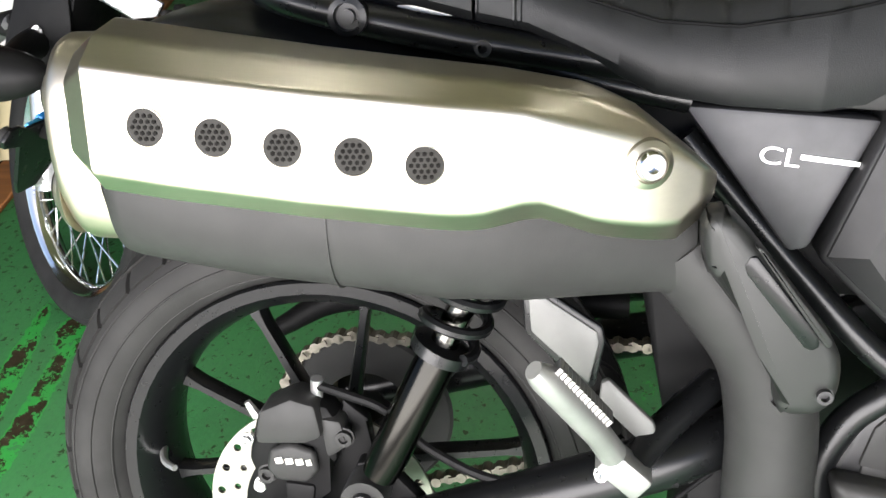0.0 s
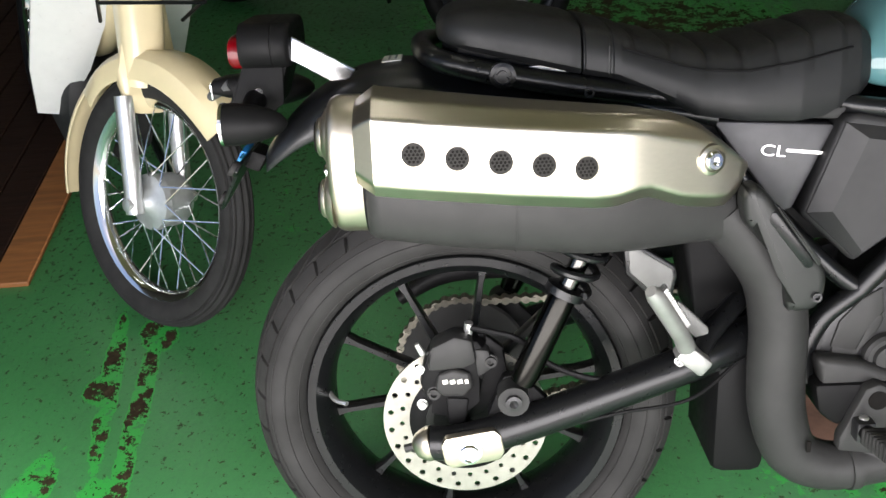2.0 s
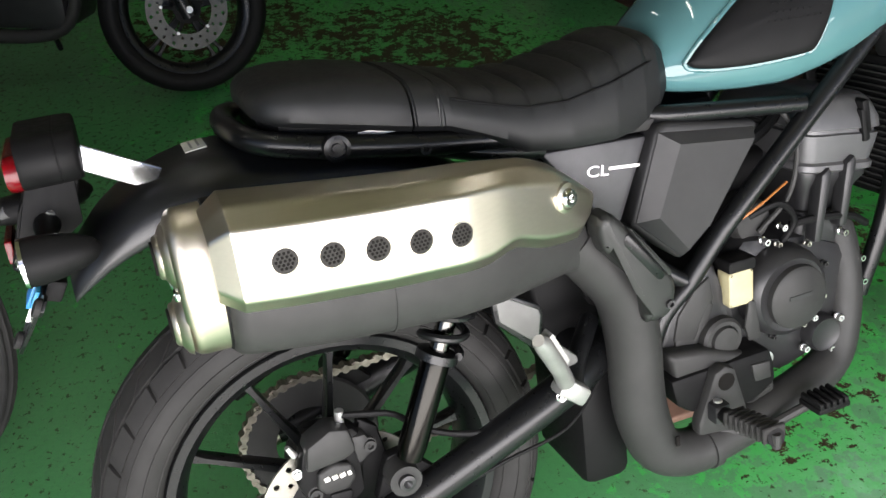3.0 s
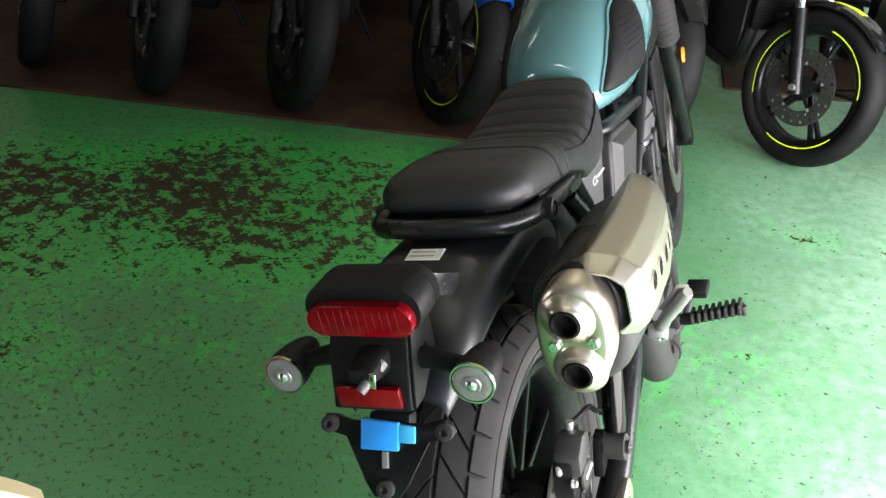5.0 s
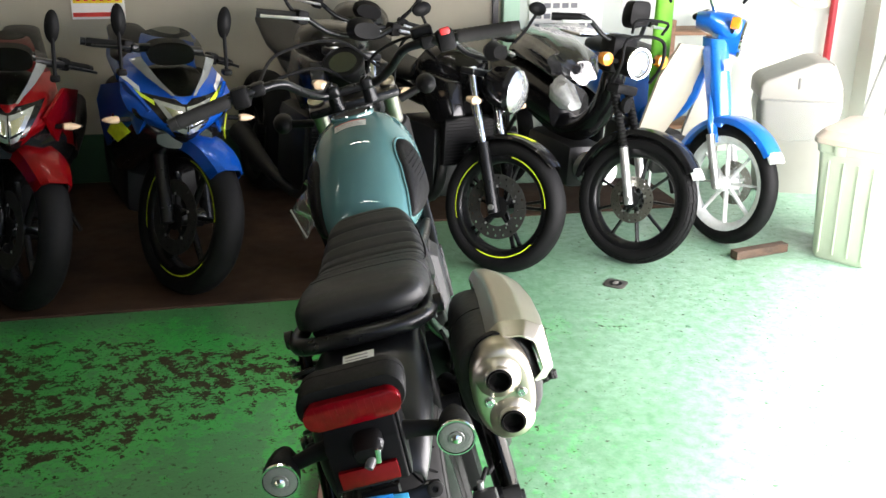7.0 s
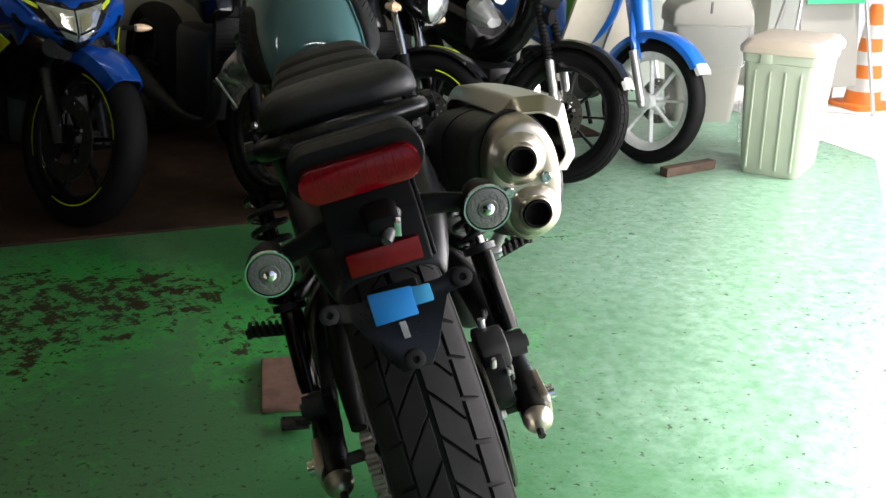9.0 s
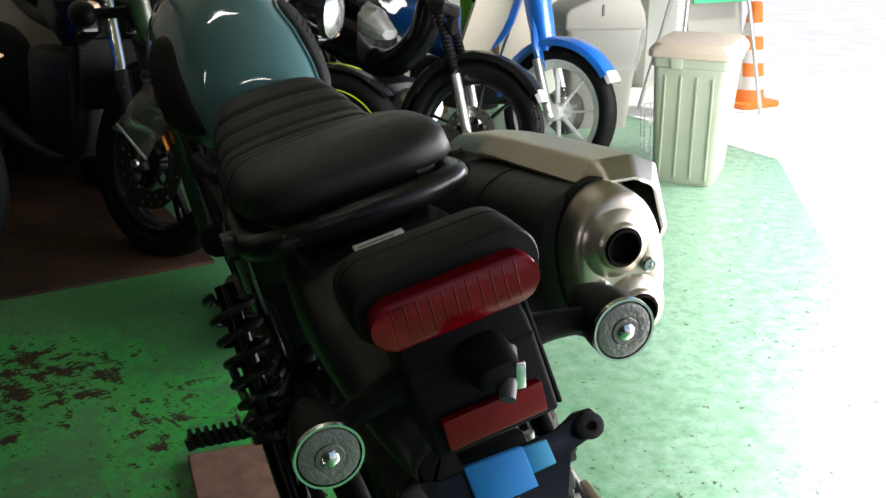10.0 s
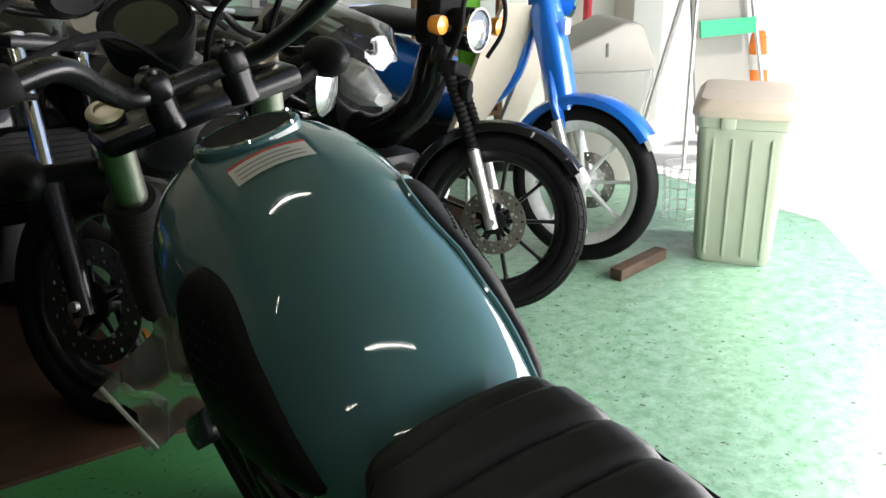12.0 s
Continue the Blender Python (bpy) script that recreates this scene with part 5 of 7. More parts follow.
for s in (1,):
    lo, hi = sorted((s * 0.058, s * 0.063))
    part("lamp_stay", slab([(-0.212, 0.812), (-0.208, 0.842), (-0.128, 0.797), (-0.136, 0.785), (-0.16, 0.783)], lo, hi, "x", 0.002), mat("pale_alloy", (0.5, 0.5, 0.52), 0.25, 1.0) if s == 1 else bpy.data.materials["pale_alloy"], tl)
    for by, bx, bz in ((-0.135, 0.014, 0.786), (-0.155, 0.0, 0.779)):
        part("stay_bolt", lathe([(0.0065, -0.003), (0.0065, 0.002), (0.005, 0.0055), (0.0005, 0.006)], 14, "z", (bx, by, bz)), GREYP, tl)
pc = part("plate_carrier", slab([(-0.215, 0.81), (-0.272, 0.812), (-0.29, 0.775), (-0.312, 0.715), (-0.302, 0.71), (-0.26, 0.72), (-0.235, 0.75)], -0.052, 0.052, "x", 0.004), MATTE, bike, "black plastic plate carrier")
part("side_cheek", slab([(-0.222, 0.808), (-0.275, 0.806), (-0.308, 0.716), (-0.282, 0.716), (-0.225, 0.755)], 0.052, 0.057, "x", 0.002), MATTE, pc)
part("cheek_screw", lathe([(0.005, 0.056), (0.005, 0.06), (0.0005, 0.06)], 12, "x", (0, -0.256, 0.772)), CHROME, pc)
part("plate_lamp", loft([super_ring(0.008, 0.772, w, h, y, 16, 3) for y, w, h in ((-0.278, 0.045, 0.034), (-0.305, 0.042, 0.03), (-0.326, 0.034, 0.02), (-0.328, 0.026, 0.012))]), MATTE, pc)
part("cable_plug", tube([(0.024, -0.3, 0.776), (0.016, -0.318, 0.768), (0.006, -0.334, 0.757)], [0.0085, 0.0085, 0.006], 10, 1), mat("plug_grey", (0.06, 0.06, 0.06), 0.45), pc)
part("lamp_glass", box(0.022, -0.327, 0.768, 0.008, 0.003, 0.022, 0.001, rot=Matrix.Rotation(0.2, 4, "Y")), CHROME, pc)
part("reflector", slab(rounded(0.083, 0.027, 0.002, 2, 0, 0.7325), -0.313, -0.305, "y", 0.001), REDL, pc, "flat red reflector")
HANG = Matrix(((0.93, 0, 0, 0), (0, 1, 0.45, -0.2809), (0, -0.4, 0.75, 0.0213), (0, 0, 0, 1)))    # the bracket leans back under the carrier
hang = part("plate_bracket", slab([(-0.098, 0.7), (-0.092, 0.712), (-0.075, 0.712), (-0.055, 0.703), (0.055, 0.703), (0.075, 0.712), (0.092, 0.71), (0.098, 0.697), (0.09, 0.686), (0.06, 0.682), (0.032, 0.62), (0.018, 0.6), (-0.018, 0.6), (-0.032, 0.62), (-0.06, 0.682), (-0.09, 0.688)], -0.325, -0.321, "y", 0.001), BLACK, bike, "black steel number plate bracket", m=HANG)
for x, z in ((-0.084, 0.699), (0.084, 0.697), (0.0, 0.613)):
    part("grommet", lathe([(0.0125, 0.0), (0.0125, -0.006), (0.009, -0.0075), (0.005, -0.0075), (0.004, -0.003), (0.0005, -0.003)], 20, "y", (x, -0.325, z)), RUBBER, hang, m=HANG)
part("bracket_stem", box(0, -0.311, 0.7, 0.06, 0.02, 0.03, 0.003), MATTE, hang, m=HANG)
TAPE = mat("blue_tape", (0.008, 0.22, 0.6), 0.45, vary=0.06, bump=0.1, bscale=90)
part("blue_tape", slab([(-0.034, 0.71), (0.02, 0.706), (0.02, 0.668), (-0.034, 0.668)], -0.3335, -0.3265, "y", 0.001), TAPE, hang, "bright blue tape over the bracket", m=HANG)
part("tape_end", slab([(0.02, 0.704), (0.043, 0.702), (0.043, 0.679), (0.02, 0.679)], -0.331, -0.3265, "y", 0.001), mat("pale_blue_tape", (0.04, 0.34, 0.6), 0.45), hang, m=HANG)
part("bracket_slot", slab([(-0.006, 0.664), (0.002, 0.664), (0.003, 0.642), (-0.005, 0.642)], -0.328, -0.325, "y"), ALU, hang, m=HANG)
for s in (1, -1):
    ind = part("indicator", lathe([(0.0245, -0.002), (0.0265, 0.0), (0.0268, 0.012), (0.024, 0.035), (0.019, 0.055), (0.012, 0.07), (0.004, 0.077), (0.0005, 0.078)], 28, "y", (s * 0.126, -0.288, 0.744)), MATTE, bike, "black bullet indicator with a clear lens")
    part("lens", lathe([(0.0245, 0.0), (0.0235, -0.003), (0.017, -0.0045), (0.012, -0.004), (0.011, -0.0055), (0.0005, -0.006)], 28, "y", (s * 0.126, -0.289, 0.744)), mat("clear_lens", (0.17, 0.17, 0.165), 0.14, 0.35, bump=0.6, bscale=260) if s == 1 else bpy.data.materials["clear_lens"], ind)
    part("lens_rim", lathe([(0.0252, -0.003), (0.0272, -0.003), (0.0275, 0.001), (0.0252, 0.001)], 32, "y", (s * 0.126, -0.289, 0.744), closed=True), CHROME, ind)
    part("bulb", lathe([(0.006, -0.004), (0.007, -0.007), (0.004, -0.009), (0.0005, -0.0095)], 12, "y", (s * 0.126, -0.289, 0.744)), CHROME, ind)
    part("stalk", tube([(s * 0.05, -0.262, 0.76), (s * 0.075, -0.264, 0.758), (s * 0.11, -0.262, 0.748)], [0.016, 0.0125, 0.011], 12, 4), MATTE, ind)

piv = part("pivot_plate", slab([(0.566, 0.518), (0.534, 0.498), (0.49, 0.457), (0.475, 0.405), (0.494, 0.39), (0.576, 0.366), (0.59, 0.385), (0.586, 0.43), (0.572, 0.49)], 0.088, 0.119, "x", 0.008, seg=3), ENGINE, bike, "dark grey cast frame plate with a round cap")
part("plate_recess", slab([(0.556, 0.498), (0.53, 0.482), (0.503, 0.45), (0.494, 0.412), (0.53, 0.405), (0.538, 0.44), (0.562, 0.462)], 0.117, 0.1225, "x", 0.003), GREYP, piv)
part("pivot_cap", lathe([(0.021, 0.112), (0.021, 0.126), (0.017, 0.13), (0.0165, 0.126), (0.0005, 0.127)], 24, "x", (0, 0.566, 0.394)), ENGINE, piv)
lg = part("lower_guard", slab([(0.467, 0.409), (0.53, 0.4), (0.64, 0.358), (0.652, 0.296), (0.61, 0.284), (0.487, 0.326), (0.482, 0.358)], 0.112, 0.148, "x", 0.01, seg=3), GREYP, bike, "dark grey angular guard over the pivot")
part("guard_panel", slab([(0.578, 0.36), (0.628, 0.344), (0.636, 0.308), (0.6, 0.312)], 0.146, 0.152, "x", 0.004), GREYP, lg)

# engine
eng = part("engine_case", slab([(0.58, 0.33), (0.57, 0.47), (0.63, 0.53), (0.74, 0.51), (0.83, 0.47), (0.85, 0.4), (0.8, 0.32), (0.7, 0.29)], -0.12, 0.105, "x", 0.02), ENGINE, bike, "dark grey painted engine case")
up = Matrix.Translation((0.01, 0.768, 0.5)) @ Matrix.Rotation(radians(-8), 4, "X")
part("cylinder", loft([[(x, y, z) for x, y in rounded(w, d, 0.016, 4)] for z, w, d in ((-0.03, 0.17, 0.084), (0.03, 0.178, 0.086), (0.032, 0.186, 0.094), (0.038, 0.186, 0.094), (0.04, 0.178, 0.088), (0.075, 0.192, 0.1), (0.092, 0.208, 0.118), (0.1, 0.208, 0.118))]), ENGINE, eng, m=up)
part("cylinder_head", loft([[(x, y, z) for x, y in rounded(w, d, 0.02, 4)] for z, w, d in ((0.1, 0.212, 0.12), (0.104, 0.222, 0.132), (0.112, 0.222, 0.132), (0.116, 0.214, 0.126), (0.14, 0.22, 0.134), (0.155, 0.222, 0.138), (0.157, 0.214, 0.128), (0.162, 0.214, 0.128), (0.164, 0.224, 0.138), (0.178, 0.22, 0.134), (0.2, 0.2, 0.112), (0.209, 0.18, 0.094))]), mat("head_paint", (0.075, 0.075, 0.078), 0.42, 0.4, vary=0.1, bump=0.06), eng, m=up)
for k, (y, z0, z1) in enumerate(((-0.03, 0.0, 0.1), (0.012, 0.02, 0.115))):
    part("oil_rib", slab([(y - 0.007, z0), (y + 0.007, z0), (y + 0.009, z1), (y + 0.004, z1 + 0.012), (y - 0.009, z1)], 0.095, 0.118, "x", 0.004), ENGINE, eng, m=up)
for z in (0.178, 0.19):
    part("head_notch", box(0.1, 0.03, z - 0.01, 0.03, 0.012, 0.05, 0.003, rot=Matrix.Rotation(0.3, 4, "X")), MATTE, eng, m=up)
cc = part("clutch_cover", lathe([(0.07, 0.0), (0.069, 0.02), (0.064, 0.034), (0.056, 0.04), (0.05, 0.038), (0.0005, 0.038)], 40, "x", (0.1, 0.684, 0.44)), ENGINE, eng)
part("clutch_cap", lathe([(0.049, 0.036), (0.048, 0.047), (0.044, 0.05), (0.0005, 0.0512)], 40, "x", (0.1, 0.69, 0.437)), GREYP, eng, "round satin grey cover disc")
part("cap_mark", box(0.1517, 0.69, 0.441, 0.001, 0.04, 0.006), ENGINE, cc)
part("pump_cover", lathe([(0.03, 0.0), (0.029, 0.018), (0.026, 0.024), (0.023, 0.022), (0.0005, 0.023)], 28, "x", (0.103, 0.758, 0.348)), ENGINE, eng)
for k in range(9):
    a = 2 * math.pi * k / 9 + 0.3
    bolt(eng, 0.108, 0.69 + 0.078 * math.cos(a), 0.437 + 0.075 * math.sin(a), 0.004, DISC if k % 3 else GREYP, h=0.01)
for k in range(4):
    a = 2 * math.pi * k / 4 + 0.5
    bolt(eng, 0.112, 0.758 + 0.036 * math.cos(a), 0.348 + 0.036 * math.sin(a), 0.0048, ALU, h=0.012)
for y, z in ((0.84, 0.41), (0.825, 0.385), (0.66, 0.52), (0.69, 0.535), (0.835, 0.45), (0.8, 0.5)):
    bolt(eng, 0.1, y, z, 0.0048, CHROME, h=0.016)
part("plug_cap", lathe([(0.012, 0.1), (0.012, 0.12), (0.006, 0.121), (0.0005, 0.117)], 16, "x", (0, 0.655, 0.335)), ALU, eng)
for k, pts in enumerate((((0.1, 0.64, 0.56), (0.115, 0.68, 0.575), (0.11, 0.71, 0.54), (0.1, 0.69, 0.5)), ((0.1, 0.6, 0.55), (0.118, 0.64, 0.58), (0.105, 0.7, 0.6)), ((0.1, 0.85, 0.5), (0.12, 0.8, 0.53), (0.12, 0.74, 0.54), (0.1, 0.71, 0.53)), ((0.085, 0.69, 0.72), (0.1, 0.72, 0.66), (0.1, 0.71, 0.58), (0.095, 0.66, 0.53)))):
    part("hose", tube(pts, (0.005, 0.002, 0.006, 0.004)[k], 8, 6), (MATTE, mat("orange_wire", (0.25, 0.09, 0.02), 0.5), MATTE, GREYP)[k], eng)
part("throttle_body", loft([super_ring(0.0, 0.6, w, h, y, 20, 2.5) for y, w, h in ((0.55, 0.12, 0.1), (0.62, 0.11, 0.09), (0.66, 0.08, 0.07), (0.73, 0.07, 0.06))]), MATTE, eng)
part("starter_motor", lathe([(0.03, -0.06), (0.034, -0.055), (0.034, 0.05), (0.028, 0.06)], 24, "x", (0.03, 0.655, 0.545)), GREYP, eng)
part("wiring", tube([(0.06, 0.56, 0.68), (0.08, 0.62, 0.66), (0.07, 0.68, 0.67), (0.05, 0.74, 0.7)], 0.009, 8, 6), MATTE, eng)
resv = part("fluid_reservoir", slab(rounded(0.042, 0.055, 0.006, 3, 0.6, 0.472), 0.105, 0.135, "x", 0.004), mat("milky_plastic", (0.33, 0.3, 0.18), 0.35), bike, "milky plastic brake fluid reservoir")
part("lid", slab(rounded(0.046, 0.018, 0.004, 3, 0.6, 0.508), 0.102, 0.138, "x", 0.003), MATTE, resv)
part("reservoir_bracket", slab([(0.612, 0.45), (0.626, 0.445), (0.632, 0.385), (0.612, 0.385), (0.605, 0.41)], 0.13, 0.136, "x", 0.002), GREYP, resv)

# pivot plate, foot rests
pp = part("pivot_plate", slab([(0.571, 0.49), (0.583, 0.47), (0.588, 0.43), (0.606, 0.4), (0.6, 0.372), (0.474, 0.372), (0.472, 0.41), (0.49, 0.447), (0.53, 0.477)], 0.085, 0.118, "x", 0.006), GREYP, bike, "dark grey swingarm pivot plate")
part("plate_recess", slab([(0.555, 0.462), (0.563, 0.452), (0.552, 0.425), (0.53, 0.408), (0.528, 0.385), (0.495, 0.385), (0.497, 0.412), (0.515, 0.44)], 0.117, 0.122, "x", 0.003), GREYP, pp)
part("pivot_boss", lathe([(0.034, 0.11), (0.033, 0.13), (0.029, 0.134), (0.023, 0.134), (0.022, 0.13), (0.02, 0.138), (0.0005, 0.14)], 32, "x", (0, 0.571, 0.398)), GREYP, pp)
part("pivot_plate", slab([(0.571, 0.49), (0.606, 0.4), (0.6, 0.32), (0.474, 0.32), (0.472, 0.41), (0.53, 0.477)], -0.118, -0.085, "x", 0.006), GREYP, bike)
fb = part("footrest_bracket", slab([(0.466, 0.372), (0.634, 0.375), (0.642, 0.35), (0.645, 0.318), (0.6, 0.292), (0.585, 0.302), (0.5, 0.31), (0.475, 0.33)], 0.09, 0.155, "x", 0.008), MATTE, bike, "black footrest bracket")
part("bracket_arm", slab([(0.528, 0.372), (0.545, 0.38), (0.562, 0.372), (0.585, 0.29), (0.575, 0.27), (0.5, 0.28), (0.5, 0.3)], 0.148, 0.17, "x", 0.005), GREYP, fb)
part("arm_hole", lathe([(0.0135, 0.165), (0.0135, 0.171), (0.0005, 0.171)], 20, "x", (0, 0.546, 0.356)), bpy.data.materials["soot_hole_black"], fb)
part("bracket_recess", slab([(0.598, 0.36), (0.63, 0.358), (0.633, 0.33), (0.604, 0.33)], 0.152, 0.159, "x", 0.003), GREYP, fb)


def footrest(parent, s, y, z, x0=0.18, x1=0.312, rad=0.0155):
    d = part("footrest", tube([(s * x0, y, z), (s * (x0 + 0.02), y, z + 0.002), (s * x1, y - 0.01, z + 0.035)], [0.01, rad * 0.8, rad * 0.8], 14, 1), MATTE, parent, "black ribbed rubber footrest")
    rb = bmesh.new()
    for k in range(8):
        f = (k + 0.7) / 8.2
        c = Vector((s * (x0 + 0.025 + (x1 - x0 - 0.025) * f), y - 0.01 * f, z + 0.004 + 0.031 * f))
        box(c.x, c.y, c.z + 0.004, 0.007, rad * 2.2, rad * 1.5, 0.002, 1, bm=rb)
    part("rubber_ribs", rb, RUBBER, d)
    part("hinge", box(s * (x0 - 0.004), y, z, 0.028, 0.026, 0.03, 0.005), ENGINE, d)
    part("hinge_pin", lathe([(0.005, -0.018), (0.0065, -0.0165), (0.0065, 0.0165), (0.005, 0.018)], 12, "z", (s * (x0 - 0.004), y, z)), ALU, d)
    part("feeler", tube([(s * x1, y - 0.01, z + 0.02), (s * x1, y - 0.01, z + 0.04)], 0.006, 8, 1), GREYP, d)


footrest(fb, 1, 0.527, 0.318)
footrest(fb, -1, 0.52, 0.3, 0.16, 0.29)
bp = part("brake_pedal", tube([(0.16, 0.54, 0.27), (0.175, 0.6, 0.262), (0.18, 0.66, 0.275), (0.185, 0.695, 0.285)], 0.007, 8, 5), GREYP, bike)
pd = bmesh.new()
for k in range(5):
    box(0.195, 0.675 + 0.011 * k, 0.293, 0.045, 0.007, 0.013, 0.002, 1, bm=pd)
part("pedal_pad", pd, MATTE, bp)
part("pedal_base", box(0.195, 0.697, 0.286, 0.044, 0.056, 0.009, 0.002), MATTE, bp)

# pillion rests: an alloy bar folded up, with two grey heel plates
for s in (1, -1):
    hp = part("heel_plate", slab([(0.203, 0.586), (0.212, 0.594), (0.268, 0.558), (0.271, 0.545), (0.264, 0.504), (0.256, 0.499), (0.206, 0.55)], *(sorted((s * 0.172, s * 0.18))), "x", 0.003), BLACK, bike, "grey heel guard plate with a black rim")
    part("plate_face", slab([(0.208, 0.583), (0.213, 0.588), (0.264, 0.555), (0.266, 0.545), (0.259, 0.508), (0.211, 0.552)], *(sorted((s * 0.179, s * 0.183))), "x", 0.002), mat("plate_grey", (0.11, 0.11, 0.105), 0.5, 0.1) if s == 1 else bpy.data.materials["plate_grey"], hp)
    part("lower_plate", slab([(0.269, 0.506), (0.275, 0.51), (0.314, 0.472), (0.316, 0.464), (0.306, 0.45), (0.268, 0.487)], *(sorted((s * 0.168, s * 0.177))), "x", 0.003), bpy.data.materials["plate_grey"], hp)
    part("rest_stem", tube([(s * 0.19, 0.298, 0.44), (s * 0.16, 0.32, 0.455), (s * 0.11, 0.37, 0.48)], 0.014, 10, 3), BLACK, hp)
    if s < 0:
        continue
    bar = part("pillion_rest", tube([(s * 0.208, 0.28, 0.46), (s * 0.222, 0.268, 0.485), (s * 0.268, 0.226, 0.556), (s * 0.273, 0.219, 0.564)], [0.012, 0.0115, 0.0115, 0.0075], 12, 1), RESTAL if s > 0 else GREYP, bike, "folded pillion footrest")
    tb_ = bmesh.new()
    for k in range(14):
        f = k / 13
        c = Vector((s * 0.226, 0.266, 0.49)).lerp(Vector((s * 0.268, 0.228, 0.553)), f)
        box(c.x - s * 0.006, c.y + 0.009, c.z + 0.009, 0.018, 0.0035, 0.007, bm=tb_, rot=Matrix.Rotation(radians(-42), 4, "X"))
    tagged(part("rest_teeth", tb_, RESTAL if s > 0 else GREYP, bar), kind="stuff")
    part("rest_head", box(s * 0.2, 0.29, 0.442, 0.03, 0.045, 0.026, 0.006, rot=Matrix.Rotation(radians(-40), 4, "X")), RESTAL if s > 0 else GREYP, bar)
    bolt(bar, s * 0.205, 0.272, 0.44, 0.005, CHROME)
part("splash_guard", slab([(0.3, 0.56), (0.4, 0.6), (0.42, 0.4), (0.36, 0.34), (0.33, 0.42)], -0.06, 0.06, "x", 0.01), MATTE, bike)
part("cable_end", lathe([(0.005, 0), (0.006, 0.006), (0.0005, 0.012)], 10, "x", (0.11, 0.366, 0.53)), WHITE, bike)
part("cable", tube([(0.1, 0.36, 0.6), (0.108, 0.364, 0.54), (0.1, 0.38, 0.5), (0.09, 0.42, 0.49)], 0.004, 8, 5), MATTE, bike)

# front end
front = Matrix.Translation((0, 1.02, 0)) @ Matrix.Rotation(radians(5), 4, "Z") @ Matrix.Translation((0, -1.02, 0))
fwm = front @ at_wheel(1.485, 0.322)
fw = part("front_wheel", rim_mesh(0.25, 0.085), BLACK, bike, "satin black cast front rim", m=fwm)
part("tyre", tyre_mesh(0.329, 0.247, 0.112, 36, 48), RUBBER, fw, m=fwm)
tagged(part("tread", tyre_mesh(0.329, 0.247, 0.112, 36, 48, tread=True), RUBBER, fw, m=fwm), kind="stuff")
part("hub", lathe([(0.02, -0.05), (0.04, -0.045), (0.035, 0), (0.04, 0.045), (0.02, 0.05)], 24), BLACK, fw, m=fwm)
for i in range(10):
    part("spoke", spoke_mesh(0.035, 0.225, 0.015, 0.01, 0.02, 2 * math.pi * i / 10), BLACK, fw, m=fwm)
part("brake_disc", disc_mesh(0.105, 0.155, 0.062, holes=26), DISC, fw, m=fwm)
fork = part("fork_yoke", box(0, 1.075, 0.966, 0.24, 0.09, 0.026, 0.01), BLACK, bike, m=front)
for s in (1, -1):
    leg = part("fork_leg", tube([(s * 0.096, 1.086, 0.99), (s * 0.096, 1.21, 0.765)], 0.0205, 18, 1), DISC, bike, m=front)
    part("fork_slider", tube([(s * 0.096, 1.25, 0.69), (s * 0.096, 1.3, 0.61), (s * 0.096, 1.46, 0.355), (s * 0.093, 1.485, 0.315)], [0.0245, 0.0225, 0.022, 0.018], 18, 1), BLACK, leg, m=front)
    part("axle_lug", lathe([(0.022, s * 0.07), (0.024, s * 0.075), (0.024, s * 0.112), (0.014, s * 0.116), (0.0005, s * 0.117)], 20, "x", (0, 1.485, 0.322)), BLACK, leg, m=front)
    gt = []
    for k in range(25):
        f = k / 24
        gt.append((tuple(Vector((s * 0.096, 1.15, 0.87)).lerp(Vector((s * 0.096, 1.262, 0.672)), f)), 0.036 if k % 2 else 0.029))
    part("fork_boot", tube([q for q, _ in gt], [r for _, r in gt], 18, 1), RUBBER, leg, "ribbed rubber fork boot", m=front)
    part("fork_cap", lathe([(0.0205, -0.004), (0.0215, 0.003), (0.016, 0.0065), (0.012, 0.0065), (0.011, 0.003), (0.0005, 0.004)], 24, "z"), CAPST, leg, "satin fork cap", m=front @ Matrix.Translation((s * 0.096, 1.086, 0.992)) @ Matrix.Rotation(radians(27), 4, "X"))
    fi = part("front_indicator", lathe([(0.026, 0.012), (0.0268, 0.0), (0.025, -0.02), (0.02, -0.036), (0.01, -0.046), (0.0005, -0.05)], 24, "y", (s * 0.2, 1.155, 0.944)), MATTE, bike, m=front)
    part("stalk", tube([(s * 0.12, 1.14, 0.925), (s * 0.16, 1.143, 0.934), (s * 0.19, 1.145, 0.942)], 0.011, 10, 3), MATTE, fi, m=front)
    part("reflector_amber", lathe([(0.02, 0.0), (0.019, s * 0.006), (0.0005, s * 0.007)], 18, "x", (s * 0.128, 1.29, 0.62)), mat("amber", (0.8, 0.27, 0.02), 0.25, coat=0.5) if s == 1 else bpy.data.materials["amber"], fi, m=front)
part("front_mudguard", loft([[(x * 0.052, 1.485 + r * math.cos(a), 0.322 + r * math.sin(a)) for x, r in ((-1, 0.335), (-0.8, 0.352), (-0.3, 0.36), (0.3, 0.36), (0.8, 0.352), (1, 0.335), (0.8, 0.348), (0.3, 0.356), (-0.3, 0.356), (-0.8, 0.348))] for a in (radians(52 + 6 * k) for k in range(16))]), MATTE, bike, m=front)
bar_pts = [(-0.385, 0.80, 1.083), (-0.27, 0.812, 1.095), (-0.2, 0.825, 1.1), (-0.15, 0.86, 1.092), (-0.11, 0.94, 1.045), (-0.07, 1.02, 1.01), (0, 1.035, 1.006)]
